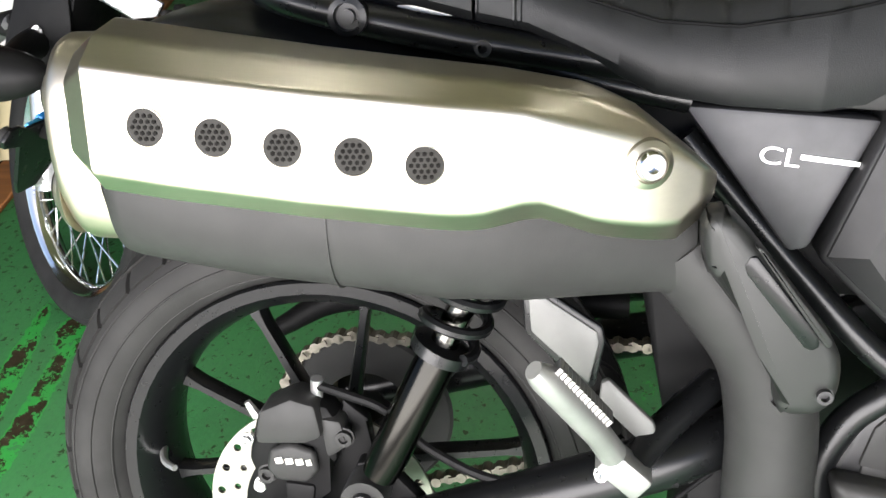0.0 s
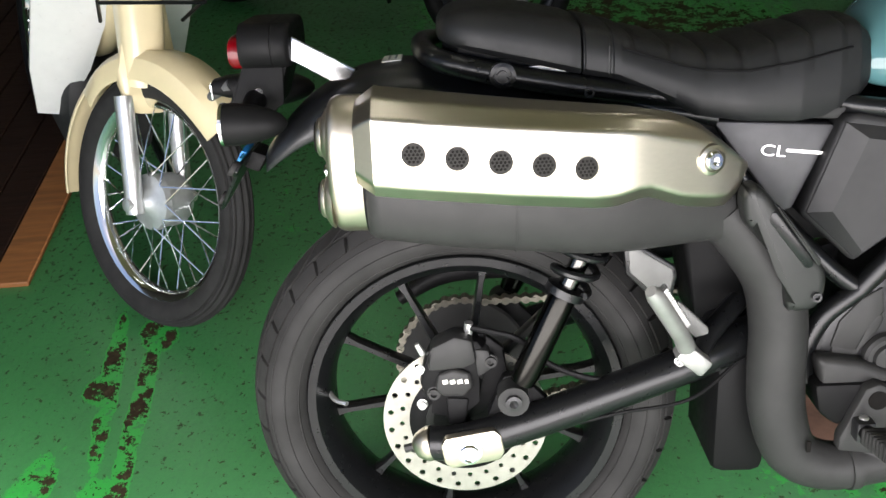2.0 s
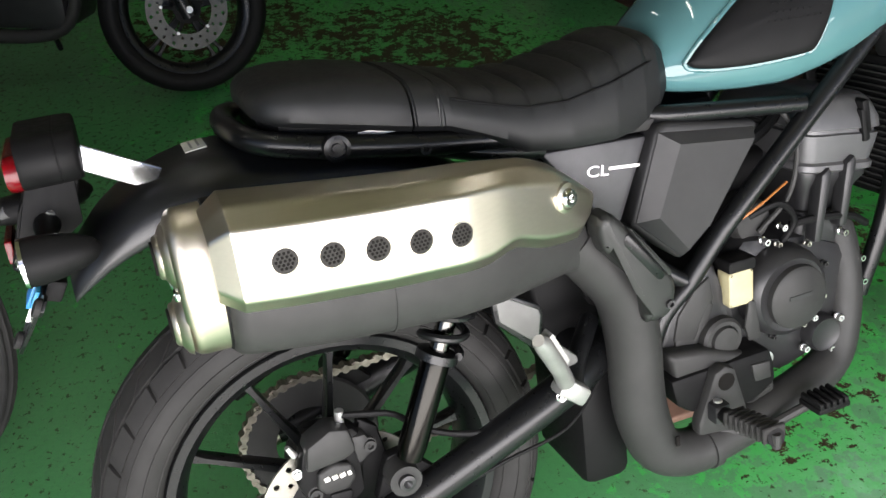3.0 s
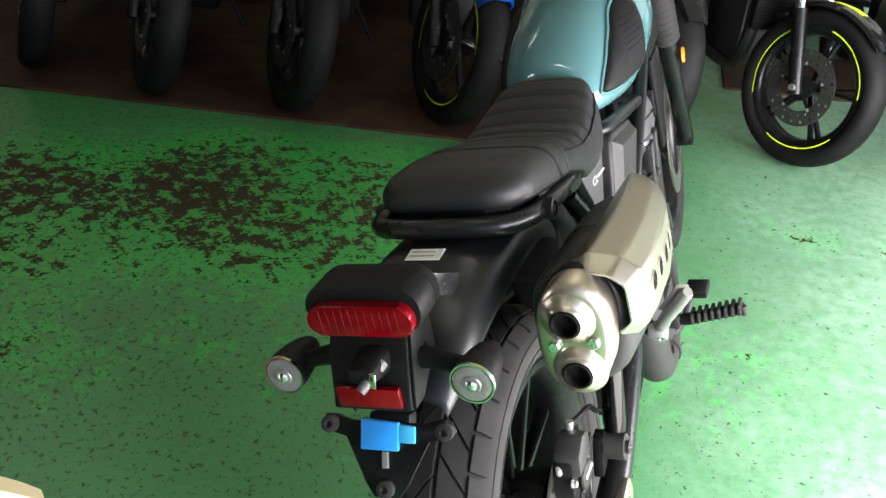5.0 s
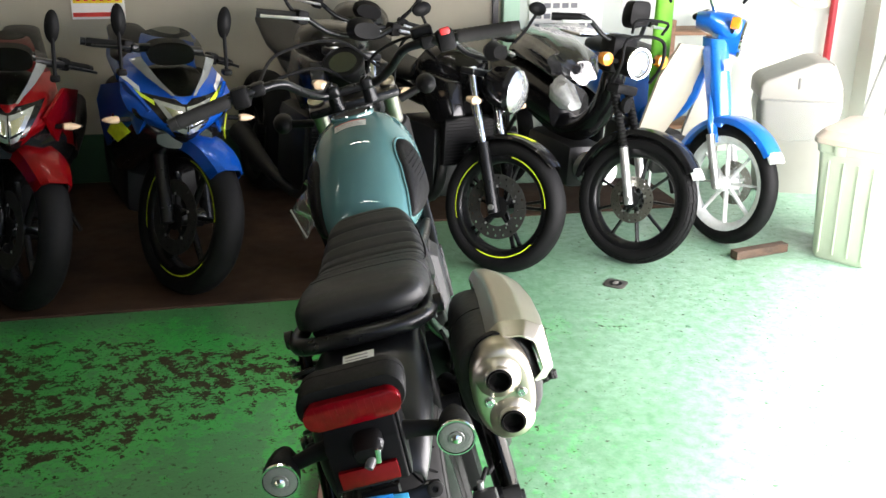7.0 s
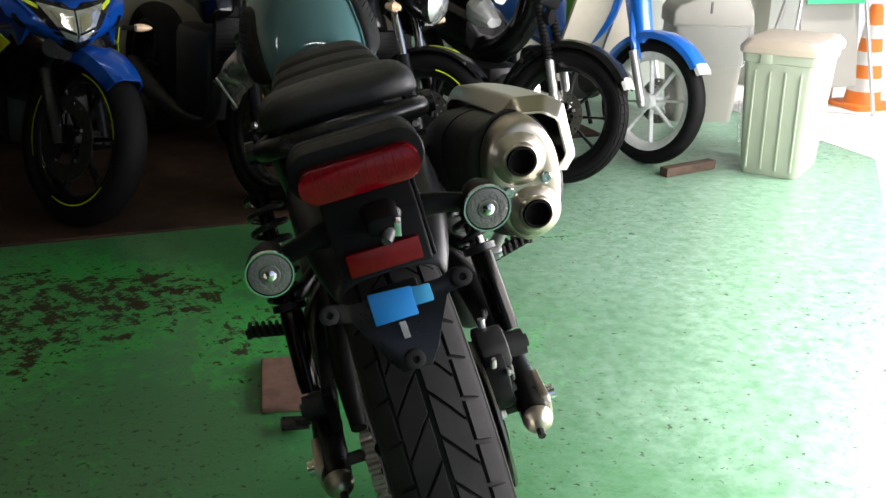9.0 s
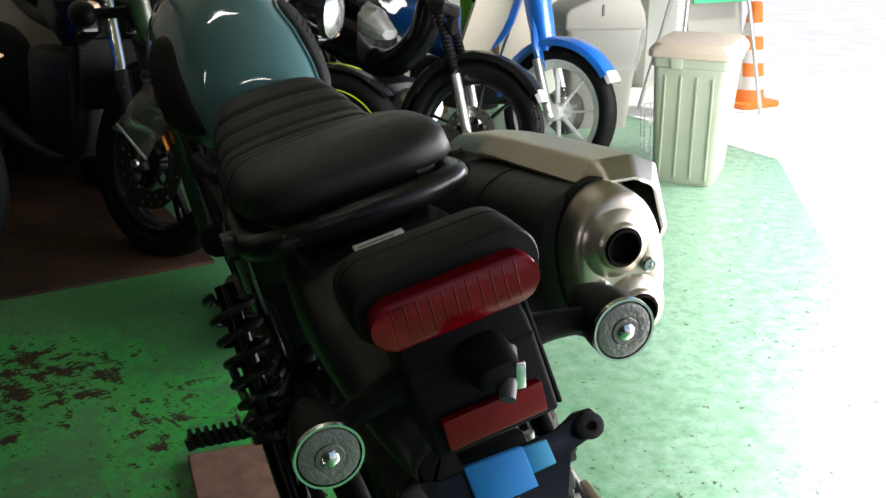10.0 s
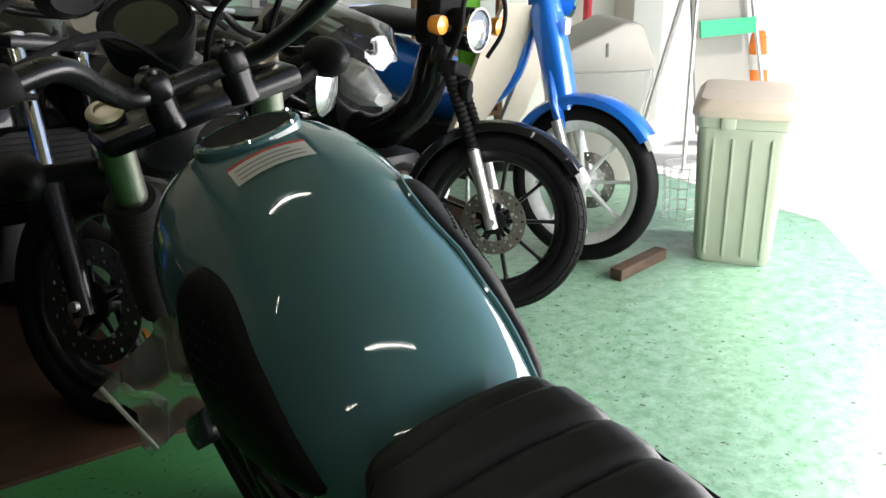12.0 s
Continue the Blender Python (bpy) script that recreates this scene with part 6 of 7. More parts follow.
hb_ = part("handlebar", tube(bar_pts + [(-x, y, z) for x, y, z in reversed(bar_pts[:-1])], 0.0112, 14, 6), BLACK, bike, "black tapered handlebar with rubber grips", m=front)
for s in (1, -1):
    g = []
    for k in range(21):
        g.append((tuple(Vector((s * 0.4, 0.798, 1.082)).lerp(Vector((s * 0.275, 0.812, 1.095)), k / 20)), 0.0175 if k % 2 else 0.016))
    part("grip", tube([q for q, _ in g], [r for _, r in g], 14, 1), RUBBER, hb_, m=front)
    part("bar_end", tube([(s * 0.4, 0.798, 1.082), (s * 0.42, 0.796, 1.08)], [0.0165, 0.015], 14, 1), GREYP, hb_, m=front)
    part("switch_box", box(s * 0.247, 0.815, 1.095, 0.042, 0.04, 0.05, 0.009), MATTE, hb_, m=front)
    part("lever", tube([(s * 0.2, 0.87, 1.1), (s * 0.25, 0.882, 1.098), (s * 0.33, 0.872, 1.088), (s * 0.4, 0.858, 1.08)], [0.008, 0.009, 0.007, 0.008], 10, 5), BLACK, hb_, m=front)
    part("lever_clamp", box(s * 0.205, 0.835, 1.1, 0.035, 0.05, 0.03, 0.008), MATTE, hb_, m=front)
    part("bar_riser", lathe([(0.019, -0.03), (0.0175, 0.0), (0.0165, 0.018)], 20, "z", (s * 0.045, 1.037, 0.992)), BLACK, fork, m=front)
    part("bar_clamp", box(s * 0.045, 1.036, 1.012, 0.034, 0.044, 0.034, 0.011, 4), BLACK, fork, m=front)
    for dy in (-0.014, 0.014):
        part("clamp_bolt", lathe([(0.0055, 0.0), (0.0055, 0.0045), (0.003, 0.0045), (0.0005, 0.001)], 12, "z", (s * 0.045, 1.036 + dy, 1.0275)), ENGINE, fork, m=front)
part("kill_switch", box(0.247, 0.798, 1.118, 0.024, 0.02, 0.016, 0.004), mat("red_switch", (0.6, 0.03, 0.03), 0.4), hb_, m=front)
part("master_cylinder", box(0.2, 0.86, 1.12, 0.05, 0.04, 0.03, 0.006), MATTE, hb_, m=front)
met = Matrix.Translation((0, 1.165, 1.055)) @ Matrix.Rotation(radians(35), 4, "X")
gauge = part("speedometer", lathe([(0.03, -0.05), (0.052, -0.04), (0.057, -0.01), (0.057, 0.004), (0.053, 0.007), (0.051, 0.003)], 36, "z"), MATTE, bike, "round black speedometer", m=front @ met)
part("gauge_face", lathe([(0.0515, 0.002), (0.03, 0.0035), (0.0005, 0.004)], 36, "z"), mat("gauge_glass", (0.01, 0.016, 0.012), 0.08, coat=1.0), gauge, m=front @ met)
part("headlamp", lathe([(0.03, -0.06), (0.07, -0.045), (0.088, 0.0), (0.09, 0.03), (0.084, 0.036), (0.0005, 0.045)], 36, "y", (0, 1.24, 0.93)), BLACK, bike, m=front)
for k, pts in enumerate((((-0.24, 0.83, 1.08), (-0.18, 0.95, 1.09), (-0.06, 1.08, 1.07), (0.02, 1.15, 0.98)), ((0.24, 0.83, 1.08), (0.2, 0.98, 1.1), (0.08, 1.1, 1.06), (0.03, 1.16, 0.95)),
                         ((-0.21, 0.86, 1.1), (-0.15, 1.03, 1.14), (0.0, 1.13, 1.12), (0.09, 1.16, 1.02)), ((0.21, 0.88, 1.11), (0.16, 1.05, 1.08), (0.11, 1.15, 0.95), (0.1, 1.22, 0.8)))):
    part("control_cable", tube(pts, 0.0042, 8, 6), MATTE, bike, m=front)
rad_ = part("radiator", box(0, 0.945, 0.62, 0.2, 0.035, 0.22, 0.006), MATTE, bike)
for k in range(20):
    part("radiator_fin", box(0, 0.925, 0.525 + 0.01 * k, 0.19, 0.004, 0.003), GREYP, rad_)
for s in (1, -1):
    part("radiator_shroud", slab([(0.9, 0.735), (0.97, 0.745), (0.985, 0.62), (0.955, 0.52), (0.93, 0.52)], *sorted((s * 0.1, s * 0.112)), "x", 0.004), MATTE, rad_)
    part("tank_shroud", slab([(0.85, 0.8), (0.965, 0.84), (0.985, 0.765), (0.87, 0.745)], *sorted((s * 0.085, s * 0.118)), "x", 0.008), MATTE, tank)
part("horn", lathe([(0.03, -0.012), (0.034, -0.008), (0.034, 0.01), (0.02, 0.016), (0.0005, 0.018)], 24, "y", (-0.125, 0.925, 0.49)), MATTE, bike)
part("generator_case", lathe([(0.085, -0.1), (0.083, -0.135), (0.07, -0.15), (0.0005, -0.155)], 36, "x", (0, 0.71, 0.41)), ENGINE, eng)
part("sprocket_cover", slab([(0.47, 0.44), (0.6, 0.46), (0.64, 0.38), (0.6, 0.33), (0.48, 0.34)], -0.15, -0.11, "x", 0.01), ENGINE, eng)
part("gear_lever", tube([(-0.17, 0.7, 0.3), (-0.16, 0.62, 0.31), (-0.15, 0.55, 0.3)], 0.006, 8, 4), GREYP, bike)
stand = part("side_stand", tube([(-0.1, 0.49, 0.3), (-0.15, 0.5, 0.21), (-0.215, 0.52, 0.105), (-0.262, 0.53, 0.03 + 0.062)], [0.014, 0.013, 0.012, 0.012], 12, 4), BLACK, bike, "black steel side stand, swung out")
part("stand_foot", box(-0.268, 0.535, 0.09, 0.06, 0.05, 0.008, 0.003, rot=Matrix.Rotation(radians(15), 4, "Y")), BLACK, stand)
part("stand_spring", tube([(-0.11, 0.5, 0.28), (-0.17, 0.51, 0.16)], 0.006, 8, 1), GREYP, stand)

# ---- the other machines in the shop ----
BLUEP = mat("blue_paint", (0.0015, 0.062, 0.35), 0.3, 0.2, vary=0.04, bump=0, coat=0.6, spec=0.15)
DEEPB = mat("deep_blue_paint", (0.004, 0.012, 0.21), 0.3, 0.2, vary=0.04, bump=0, coat=0.6, spec=0.15)
REDB = mat("red_body_paint", (0.16, 0.0008, 0.0025), 0.3, 0.2, vary=0.04, bump=0, coat=0.45, spec=0.1)
WHITEP = mat("white_body_paint", (0.7, 0.7, 0.68), 0.3, vary=0.03, bump=0, coat=0.8)
BLACKG = mat("gloss_black_paint", (0.006, 0.006, 0.0065), 0.25, vary=0.05, bump=0, coat=0.4, spec=0.15)
PALEA = mat("pale_amber", (0.7, 0.5, 0.32), 0.2, coat=0.5)
SCREDGE = mat("frosted_screen_edge", (0.13, 0.135, 0.13), 0.3, vary=0.2, scale=14, coat=0.6)
IVORY = mat("ivory_plastic", (0.5, 0.46, 0.37), 0.4, vary=0.04, bump=0)
CREAM = mat("cream_paint", (0.68, 0.58, 0.36), 0.35, vary=0.03, bump=0, coat=0.5)
CYAN = mat("cyan_decal", (0.1, 0.5, 0.65), 0.35)
LIME = mat("lime_tape", (0.62, 0.8, 0.03), 0.4)
SKYB = mat("bright_blue_paint", (0.004, 0.14, 0.6), 0.3, 0.1, vary=0.03, bump=0, coat=1.0)
GLASSL = mat("lamp_glass_bright", (0.5, 0.52, 0.52), 0.08, 0.7, vary=0.2, scale=50, bump=0.4, bscale=120, coat=0.6)
AMB = bpy.data.materials["amber"]
SMOKE = bpy.data.materials.new("smoked_screen")
SMOKE.use_nodes = True
sp_ = SMOKE.node_tree.nodes["Principled BSDF"]
sp_.inputs["Base Color"].default_value = (0.3, 0.34, 0.32, 1)
sp_.inputs["Roughness"].default_value, sp_.inputs["Transmission Weight"].default_value, sp_.inputs["IOR"].default_value = 0.03, 1.0, 1.12


def cast_wheel(parent, m, R, rim_r, width, rim_w, n, rim_mat, fork=0.0, disc=0.0, disc_x=0.06, tape=None, block=0, carrier=MATTE, name="front_wheel", w0=0.02, disc_mat=DISC):
    w = part(name, rim_mesh(rim_r, rim_w, 48), rim_mat, parent, m=m)
    part("tyre", tyre_mesh(R, rim_r - 0.003, width, block, 48), SHADETYRE, w, m=m)
    if block:
        tagged(part("tread", tyre_mesh(R, rim_r - 0.003, width, block, 48, tread=True), SHADETYRE, w, m=m), kind="stuff")
    part("hub", lathe([(0.018, -0.055), (0.036, -0.05), (0.03, 0), (0.036, 0.05), (0.018, 0.055)], 24), rim_mat, w, m=m)
    for i in range(n):
        part("spoke", spoke_mesh(0.028, rim_r - 0.022, w0, w0 * 0.75, 0.022, 2 * math.pi * (i + 0.2) / n, fork), rim_mat, w, m=m)
    if disc:
        part("brake_disc", disc_mesh(disc * 0.6, disc, disc_x, holes=20), disc_mat, w, m=m)
        part("disc_hub", lathe([(0.018, disc_x - 0.012), (disc * 0.34, disc_x - 0.006), (disc * 0.34, disc_x + 0.003), (0.018, disc_x + 0.007)], 24), carrier, w, m=m)
        for i in range(5):
            part("carrier_arm", spoke_mesh(disc * 0.28, disc * 0.66, 0.016, 0.012, 0.006, 2 * math.pi * (i + 0.4) / 5), carrier, w, m=m @ Matrix.Translation((disc_x, 0, 0)))
            part("carrier_pin", lathe([(0.006, disc_x - 0.004), (0.006, disc_x + 0.0045), (0.0005, disc_x + 0.005)], 10, "x", (0, disc * 0.63 * math.cos(2 * math.pi * (i + 0.4) / 5), disc * 0.63 * math.sin(2 * math.pi * (i + 0.4) / 5))), ALU, w, m=m)
    if tape:
        for s in (-1, 1):
            for a0 in (0.2, 2.3, 4.4):
                tb = bmesh.new()
                ang = [a0 + 1.3 * k / 14 for k in range(15)]
                x = s * (rim_w / 2 + 0.002)
                vs = [[tb.verts.new((x, r * math.cos(a), r * math.sin(a))) for a in ang] for r in (rim_r - 0.0005, rim_r + 0.0045)]
                for k in range(14):
                    tb.faces.new((vs[0][k], vs[0][k + 1], vs[1][k + 1], vs[1][k]))
                part("rim_tape", tb, tape, w, m=m)
    return w


def guard(parent, m, R, width, a0, a1, material, name="mudguard", lip=0.018, t=0.004, taper=0.0):
    """A mudguard bent round a wheel, from angle a0 to a1 (degrees from ahead, over the top)."""
    rings = []
    n = 18
    for k in range(n + 1):
        a = radians(a0 + (a1 - a0) * k / n)
        w = width / 2 * (1 - taper * abs(2 * k / n - 1) ** 3)
        ring = []
        for x, d in ((-1, -lip), (-0.9, -lip * 0.3), (-0.55, 0), (0.55, 0), (0.9, -lip * 0.3), (1, -lip)):
            r = R + d
            ring.append((x * w, r * math.cos(a), r * math.sin(a)))
        for x, d in ((0.96, -lip - t), (0.85, -lip * 0.3 - t), (0.5, -t), (-0.5, -t), (-0.85, -lip * 0.3 - t), (-0.96, -lip - t)):
            r = R + d
            ring.append((x * w, r * math.cos(a), r * math.sin(a)))
        rings.append(ring)
    return part(name, loft(rings), material, parent, m=m)


def spots(rows, n=24, e=2.6):
    return loft([super_ring(cx, cz, w, h, y, n, e) for y, cx, cz, w, h in rows])


def mirror(parent, x, y, z, base, tilt=0.0, r=(0.055, 0.085), shell=MATTE):
    st = part("mirror", lathe([(0.4, -0.015), (0.85, -0.012), (1.0, 0.0), (0.95, 0.006), (0.0005, 0.007)], 20, "y"), shell, parent,
              m=Matrix.Translation((x, y, z)) @ Matrix.Rotation(tilt, 4, "Y") @ Matrix.Diagonal((r[0], 1.4, r[1], 1)))
    part("mirror_stem", tube([base, tuple((Vector(base) + Vector((x, y, z))) / 2 + Vector((0, 0, -0.02))), (x, y, z - r[1] * 0.5)], 0.007, 8, 4), shell, st)


def lean_at(u, v, heading, lean):
    """Where a machine's front wheel touches the floor, its heading in the shop (degrees, 0 along the back wall) and its lean."""
    return room(u, v, 0, heading - 90) @ Matrix.Rotation(radians(-lean), 4, "Y")


def steering(deg, top, foot):
    """A turn about a raked steering axis."""
    a, b = Vector(top), Vector(foot)
    return Matrix.Translation(a) @ Matrix.Rotation(radians(deg), 4, (a - b).normalized()) @ Matrix.Translation(-a)


COWL = [(0.0, 0.12, 0.03, 0.585, 0.05), (0.18, 0.165, 0.07, 0.625, 0.04), (0.28, 0.185, 0.075, 0.65, 0.04), (0.5, 0.2, 0.045, 0.705, 0.03), (0.75, 0.19, -0.03, 0.765, 0.015), (1.0, 0.165, -0.1, 0.815, 0.0)]


def cowl_at(a, f, off=0.0):
    """A place on a faired machine's front: a across (-1 to 1), f from the chin up to the screen."""
    w, y, z, rise = interp(COWL, f)
    return (w * a * (1 + 0.4 * off), y - (0.13 + 0.05 * f) * abs(a) ** 1.7 + off, z + rise * abs(a) ** 1.5 + off * 0.5)


def cowl_patch(name, a0, a1, f0, f1, off, material, parent, skew=0.0, n=10, k=6, thick=0.006, m=None, top=None):
    """A curved panel on that front; top gives the edges at its upper end where they differ."""
    b = bmesh.new()
    t0, t1 = top or (a0, a1)
    grids = []
    for o in (off, off - thick):
        grids.append([[b.verts.new(cowl_at((a0 + (t0 - a0) * j / k) * (1 - i / n) + (a1 + (t1 - a1) * j / k) * i / n, f0 + (f1 - f0) * j / k + skew * i / n, o)) for i in range(n + 1)] for j in range(k + 1)])
    for g in grids:
        for j in range(k):
            for i in range(n):
                b.faces.new((g[j][i], g[j][i + 1], g[j + 1][i + 1], g[j + 1][i]))
    p, q = grids
    for j in range(k):
        for i in (0, n):
            b.faces.new((p[j][i], p[j + 1][i], q[j + 1][i], q[j][i]))
    for i in range(n):
        for j in (0, k):
            b.faces.new((p[j][i], p[j][i + 1], q[j][i + 1], q[j][i]))
    return part(name, b, material, parent, smooth=35, m=m)


def sport(u, v, heading, lean, turned, paint, label, tape=None, second=None, decal=None, wide=0.84):
    b = thing("sport_motorcycle", lean_at(u, v, heading, lean), label, "motorcycle", "faired motorcycles in the row")
    st = steering(turned, (0, -0.26, 0.72), (0, -0.04, 0.27))
    fm = Matrix.Diagonal((wide, 1, 1, 1))
    wm = st @ at_wheel(0, 0.292)
    cast_wheel(b, wm, 0.292, 0.218, 0.115, 0.085, 6, BLACK, 0.0, 0.14, 0.062, tape, disc_mat=DARKD)
    guard(b, wm, 0.318, 0.17, 48, 134, second or paint, taper=0.3, lip=0.062)
    for s in (1, -1):
        lg = part("fork_leg", tube([(s * 0.088, 0.0, 0.27), (s * 0.088, -0.12, 0.5)], 0.026, 14, 1), BLACK, b, m=st)
        part("fork_tube", tube([(s * 0.088, -0.11, 0.48), (s * 0.088, -0.22, 0.72)], 0.019, 12, 1), CHROME, lg, m=st)
    part("side_fairing", spots([(0.02, 0, 0.6, 0.2, 0.08), (-0.1, 0, 0.6, 0.34, 0.2), (-0.3, 0, 0.56, 0.42, 0.36), (-0.55, 0, 0.5, 0.4, 0.42), (-0.75, 0, 0.42, 0.32, 0.28)]), BLACKG, b)
    for s in (1, -1):
        part("fairing_panel", loft([[(s * x, y, z) for y, z, x in ((0.0, 0.7, 0.12), (-0.12, 0.78, 0.185), (-0.4, 0.72, 0.23), (-0.62, 0.62, 0.22), (-0.66, 0.5, 0.2), (-0.4, 0.48, 0.215), (-0.22, 0.55, 0.2), (-0.06, 0.6, 0.15))],
                                    [(s * (x - 0.012), y, z) for y, z, x in ((0.0, 0.7, 0.12), (-0.12, 0.78, 0.185), (-0.4, 0.72, 0.23), (-0.62, 0.62, 0.22), (-0.66, 0.5, 0.2), (-0.4, 0.48, 0.215), (-0.22, 0.55, 0.2), (-0.06, 0.6, 0.15))]]), paint, b)
        if decal:
            part("decal", loft([[(s * (x + 0.004), y, z) for y, z, x in ((-0.1, 0.6, 0.17), (-0.2, 0.64, 0.205), (-0.3, 0.56, 0.222), (-0.2, 0.54, 0.2))], [(s * x, y, z) for y, z, x in ((-0.1, 0.6, 0.17), (-0.2, 0.64, 0.205), (-0.3, 0.56, 0.222), (-0.2, 0.54, 0.2))]]), decal, b)
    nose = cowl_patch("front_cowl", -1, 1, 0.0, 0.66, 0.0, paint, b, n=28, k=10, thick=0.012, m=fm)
    part("cowl_lining", spots([(-0.04, 0, 0.66, 0.08, 0.06), (-0.1, 0, 0.67, 0.2, 0.14), (-0.2, 0, 0.7, 0.26, 0.18), (-0.3, 0, 0.73, 0.22, 0.14)]), BLACK, nose, m=fm)
    cowl_patch("lamp_surround", -0.2, 0.2, 0.03, 0.63, 0.003, BLACKG, nose, n=20, m=fm, top=(-0.74, 0.74))
    cowl_patch("centre_strip", -0.04, 0.04, 0.57, 0.66, 0.004, paint, nose, m=fm, top=(-0.2, 0.2))
    cowl_patch("chin", -0.34, 0.34, -0.02, 0.06, 0.006, MATTE, nose, m=fm, top=(-0.42, 0.42))
    for s in (1, -1):
        cowl_patch("cowl_cheek", s * 0.16, s * 1.0, 0.66, 1.0, 0.0, paint, nose, n=14, k=8, thick=0.01, m=fm, top=(s * 0.66, s * 1.0))
        # black panel painted in for the shadow gap on each cheek
        cowl_patch("cheek_shadow", s * 0.78, s * 0.98, 0.1, 0.34, 0.003, BLACKG, nose, m=fm, thick=0.003, top=(s * 0.84, s * 0.9))
        lp = cowl_patch("headlamp", s * 0.015, s * 0.22, 0.14, 0.53, 0.009, GLASSL, nose, skew=0.05, m=fm, top=(s * 0.015, s * 0.52))
        cowl_patch("lamp_reflector", s * 0.06, s * 0.2, 0.27, 0.46, 0.013, CHROME, lp, skew=0.04, thick=0.003, m=fm, top=(s * 0.06, s * 0.36))
        cowl_patch("lamp_rib", s * 0.03, s * 0.3, 0.23, 0.26, 0.013, MATTE, lp, skew=0.05, thick=0.003, m=fm)
        if decal:
            cowl_patch("flash", s * 0.5, s * 0.86, 0.5, 0.555, 0.003, decal, nose, skew=0.12, thick=0.002, m=fm)
            cowl_patch("side_flash", s * 0.7, s * 0.99, 0.62, 0.7, 0.003, WHITEP, nose, skew=0.16, thick=0.002, m=fm)
        x = s * 0.19 * wide
        mirror(b, x, -0.17, 0.99, (x, -0.13, 0.82), s * 0.06, (0.026, 0.06))
        part("mirror_foot", box(x, -0.13, 0.812, 0.035, 0.05, 0.022, 0.008), MATTE, b)
        x = s * 0.245 * wide
        ind = part("indicator", loft([[(k, -0.052 + w * math.cos(q * math.pi / 8), 0.655 + h * math.sin(q * math.pi / 8)) for q in range(16)]
                                      for k, w, h in ((x - s * 0.034, 0.005, 0.005), (x - s * 0.026, 0.018, 0.013), (x - s * 0.004, 0.019, 0.014), (x + s * 0.018, 0.013, 0.009), (x + s * 0.03, 0.004, 0.003))]), PALEA, b)
        part("stem", tube([(x - s * 0.07, -0.06, 0.655), (x - s * 0.03, -0.05, 0.655)], 0.009, 8, 1), MATTE, ind)
        part("grip", tube([(s * 0.2, -0.3, 0.86), (s * 0.31, -0.35, 0.85)], 0.016, 12, 1), SHADETYRE, b, m=st)
        part("bar_end", tube([(s * 0.312, -0.351, 0.85), (s * 0.328, -0.358, 0.849)], 0.014, 12, 1), BLACK, b, m=st)
        part("lever", tube([(s * 0.19, -0.25, 0.86), (s * 0.25, -0.255, 0.855), (s * 0.32, -0.29, 0.845)], 0.006, 8, 3), BLACK, b, m=st)
        part("switch_box", box(s * 0.185, -0.29, 0.862, 0.04, 0.045, 0.045, 0.008), MATTE, b, m=st)
    part("bar_clamp", box(0, -0.28, 0.86, 0.36, 0.05, 0.03, 0.01), BLACK, b, m=st)

    def screen_at(a, f):
        w = interp([(0.0, 0.03), (0.3, 0.075), (0.6, 0.108), (0.85, 0.105), (1.0, 0.085)], f)[0] * wide * 1.08
        y = interp([(0.0, 0.02), (0.3, -0.04), (0.65, -0.125), (1.0, -0.235)], f)[0]
        z = interp([(0.0, 0.752), (0.3, 0.815), (0.65, 0.89), (1.0, 0.965)], f)[0]
        return (w * a, y - 0.05 * f ** 0.5 * a * a, z - 0.03 * f * a * a)
    for name, a0, a1, material, label_ in (("windscreen", -1, 1, SMOKE, "tall clear windscreen"), ("screen_edge", -1.34, -1, SCREDGE, ""), ("screen_edge", 1, 1.34, SCREDGE, "")):
        scr = bmesh.new()
        f1 = 1.0 if name == "windscreen" else 0.62
        g = [[scr.verts.new(screen_at(a0 + (a1 - a0) * i / 10, f1 * j / 10)) for i in range(11)] for j in range(11)]
        for j in range(10):
            for i in range(10):
                scr.faces.new((g[j][i], g[j][i + 1], g[j + 1][i + 1], g[j + 1][i]))
        part(name, scr, material, b, label_, smooth=80)
    part("instrument", spots([(-0.2, 0, 0.86, 0.16, 0.09), (-0.3, 0, 0.86, 0.14, 0.08)]), MATTE, b)
    part("fuel_tank", spots([(-0.36, 0, 0.72, 0.12, 0.1), (-0.43, 0, 0.73, 0.22, 0.15), (-0.58, 0, 0.74, 0.26, 0.19), (-0.74, 0, 0.73, 0.2, 0.14)]), paint, b)
    part("seat", spots([(-0.7, 0, 0.78, 0.16, 0.06), (-0.8, 0, 0.77, 0.24, 0.07), (-1.0, 0, 0.75, 0.22, 0.07), (-1.06, 0, 0.79, 0.2, 0.09), (-1.3, 0, 0.82, 0.16, 0.06)]), SEATM, b)
    part("tail", spots([(-0.85, 0, 0.68, 0.22, 0.1), (-1.2, 0, 0.72, 0.2, 0.12), (-1.45, 0, 0.77, 0.1, 0.06)]), paint, b)
    part("engine", box(0, -0.6, 0.34, 0.3, 0.4, 0.3, 0.04), ENGINE, b)
    cast_wheel(b, at_wheel(-1.34, 0.3), 0.3, 0.218, 0.15, 0.11, 6, BLACK, name="rear_wheel")
    part("muffler", tube([(-0.17, -1.0, 0.32), (-0.2, -1.25, 0.4), (-0.21, -1.45, 0.46)], [0.04, 0.055, 0.05], 16, 4), BLACK, b)
    part("side_stand", tube([(-0.1, -0.65, 0.28), (-0.2, -0.66, 0.06)], 0.011, 8, 1), BLACK, b)
    return b


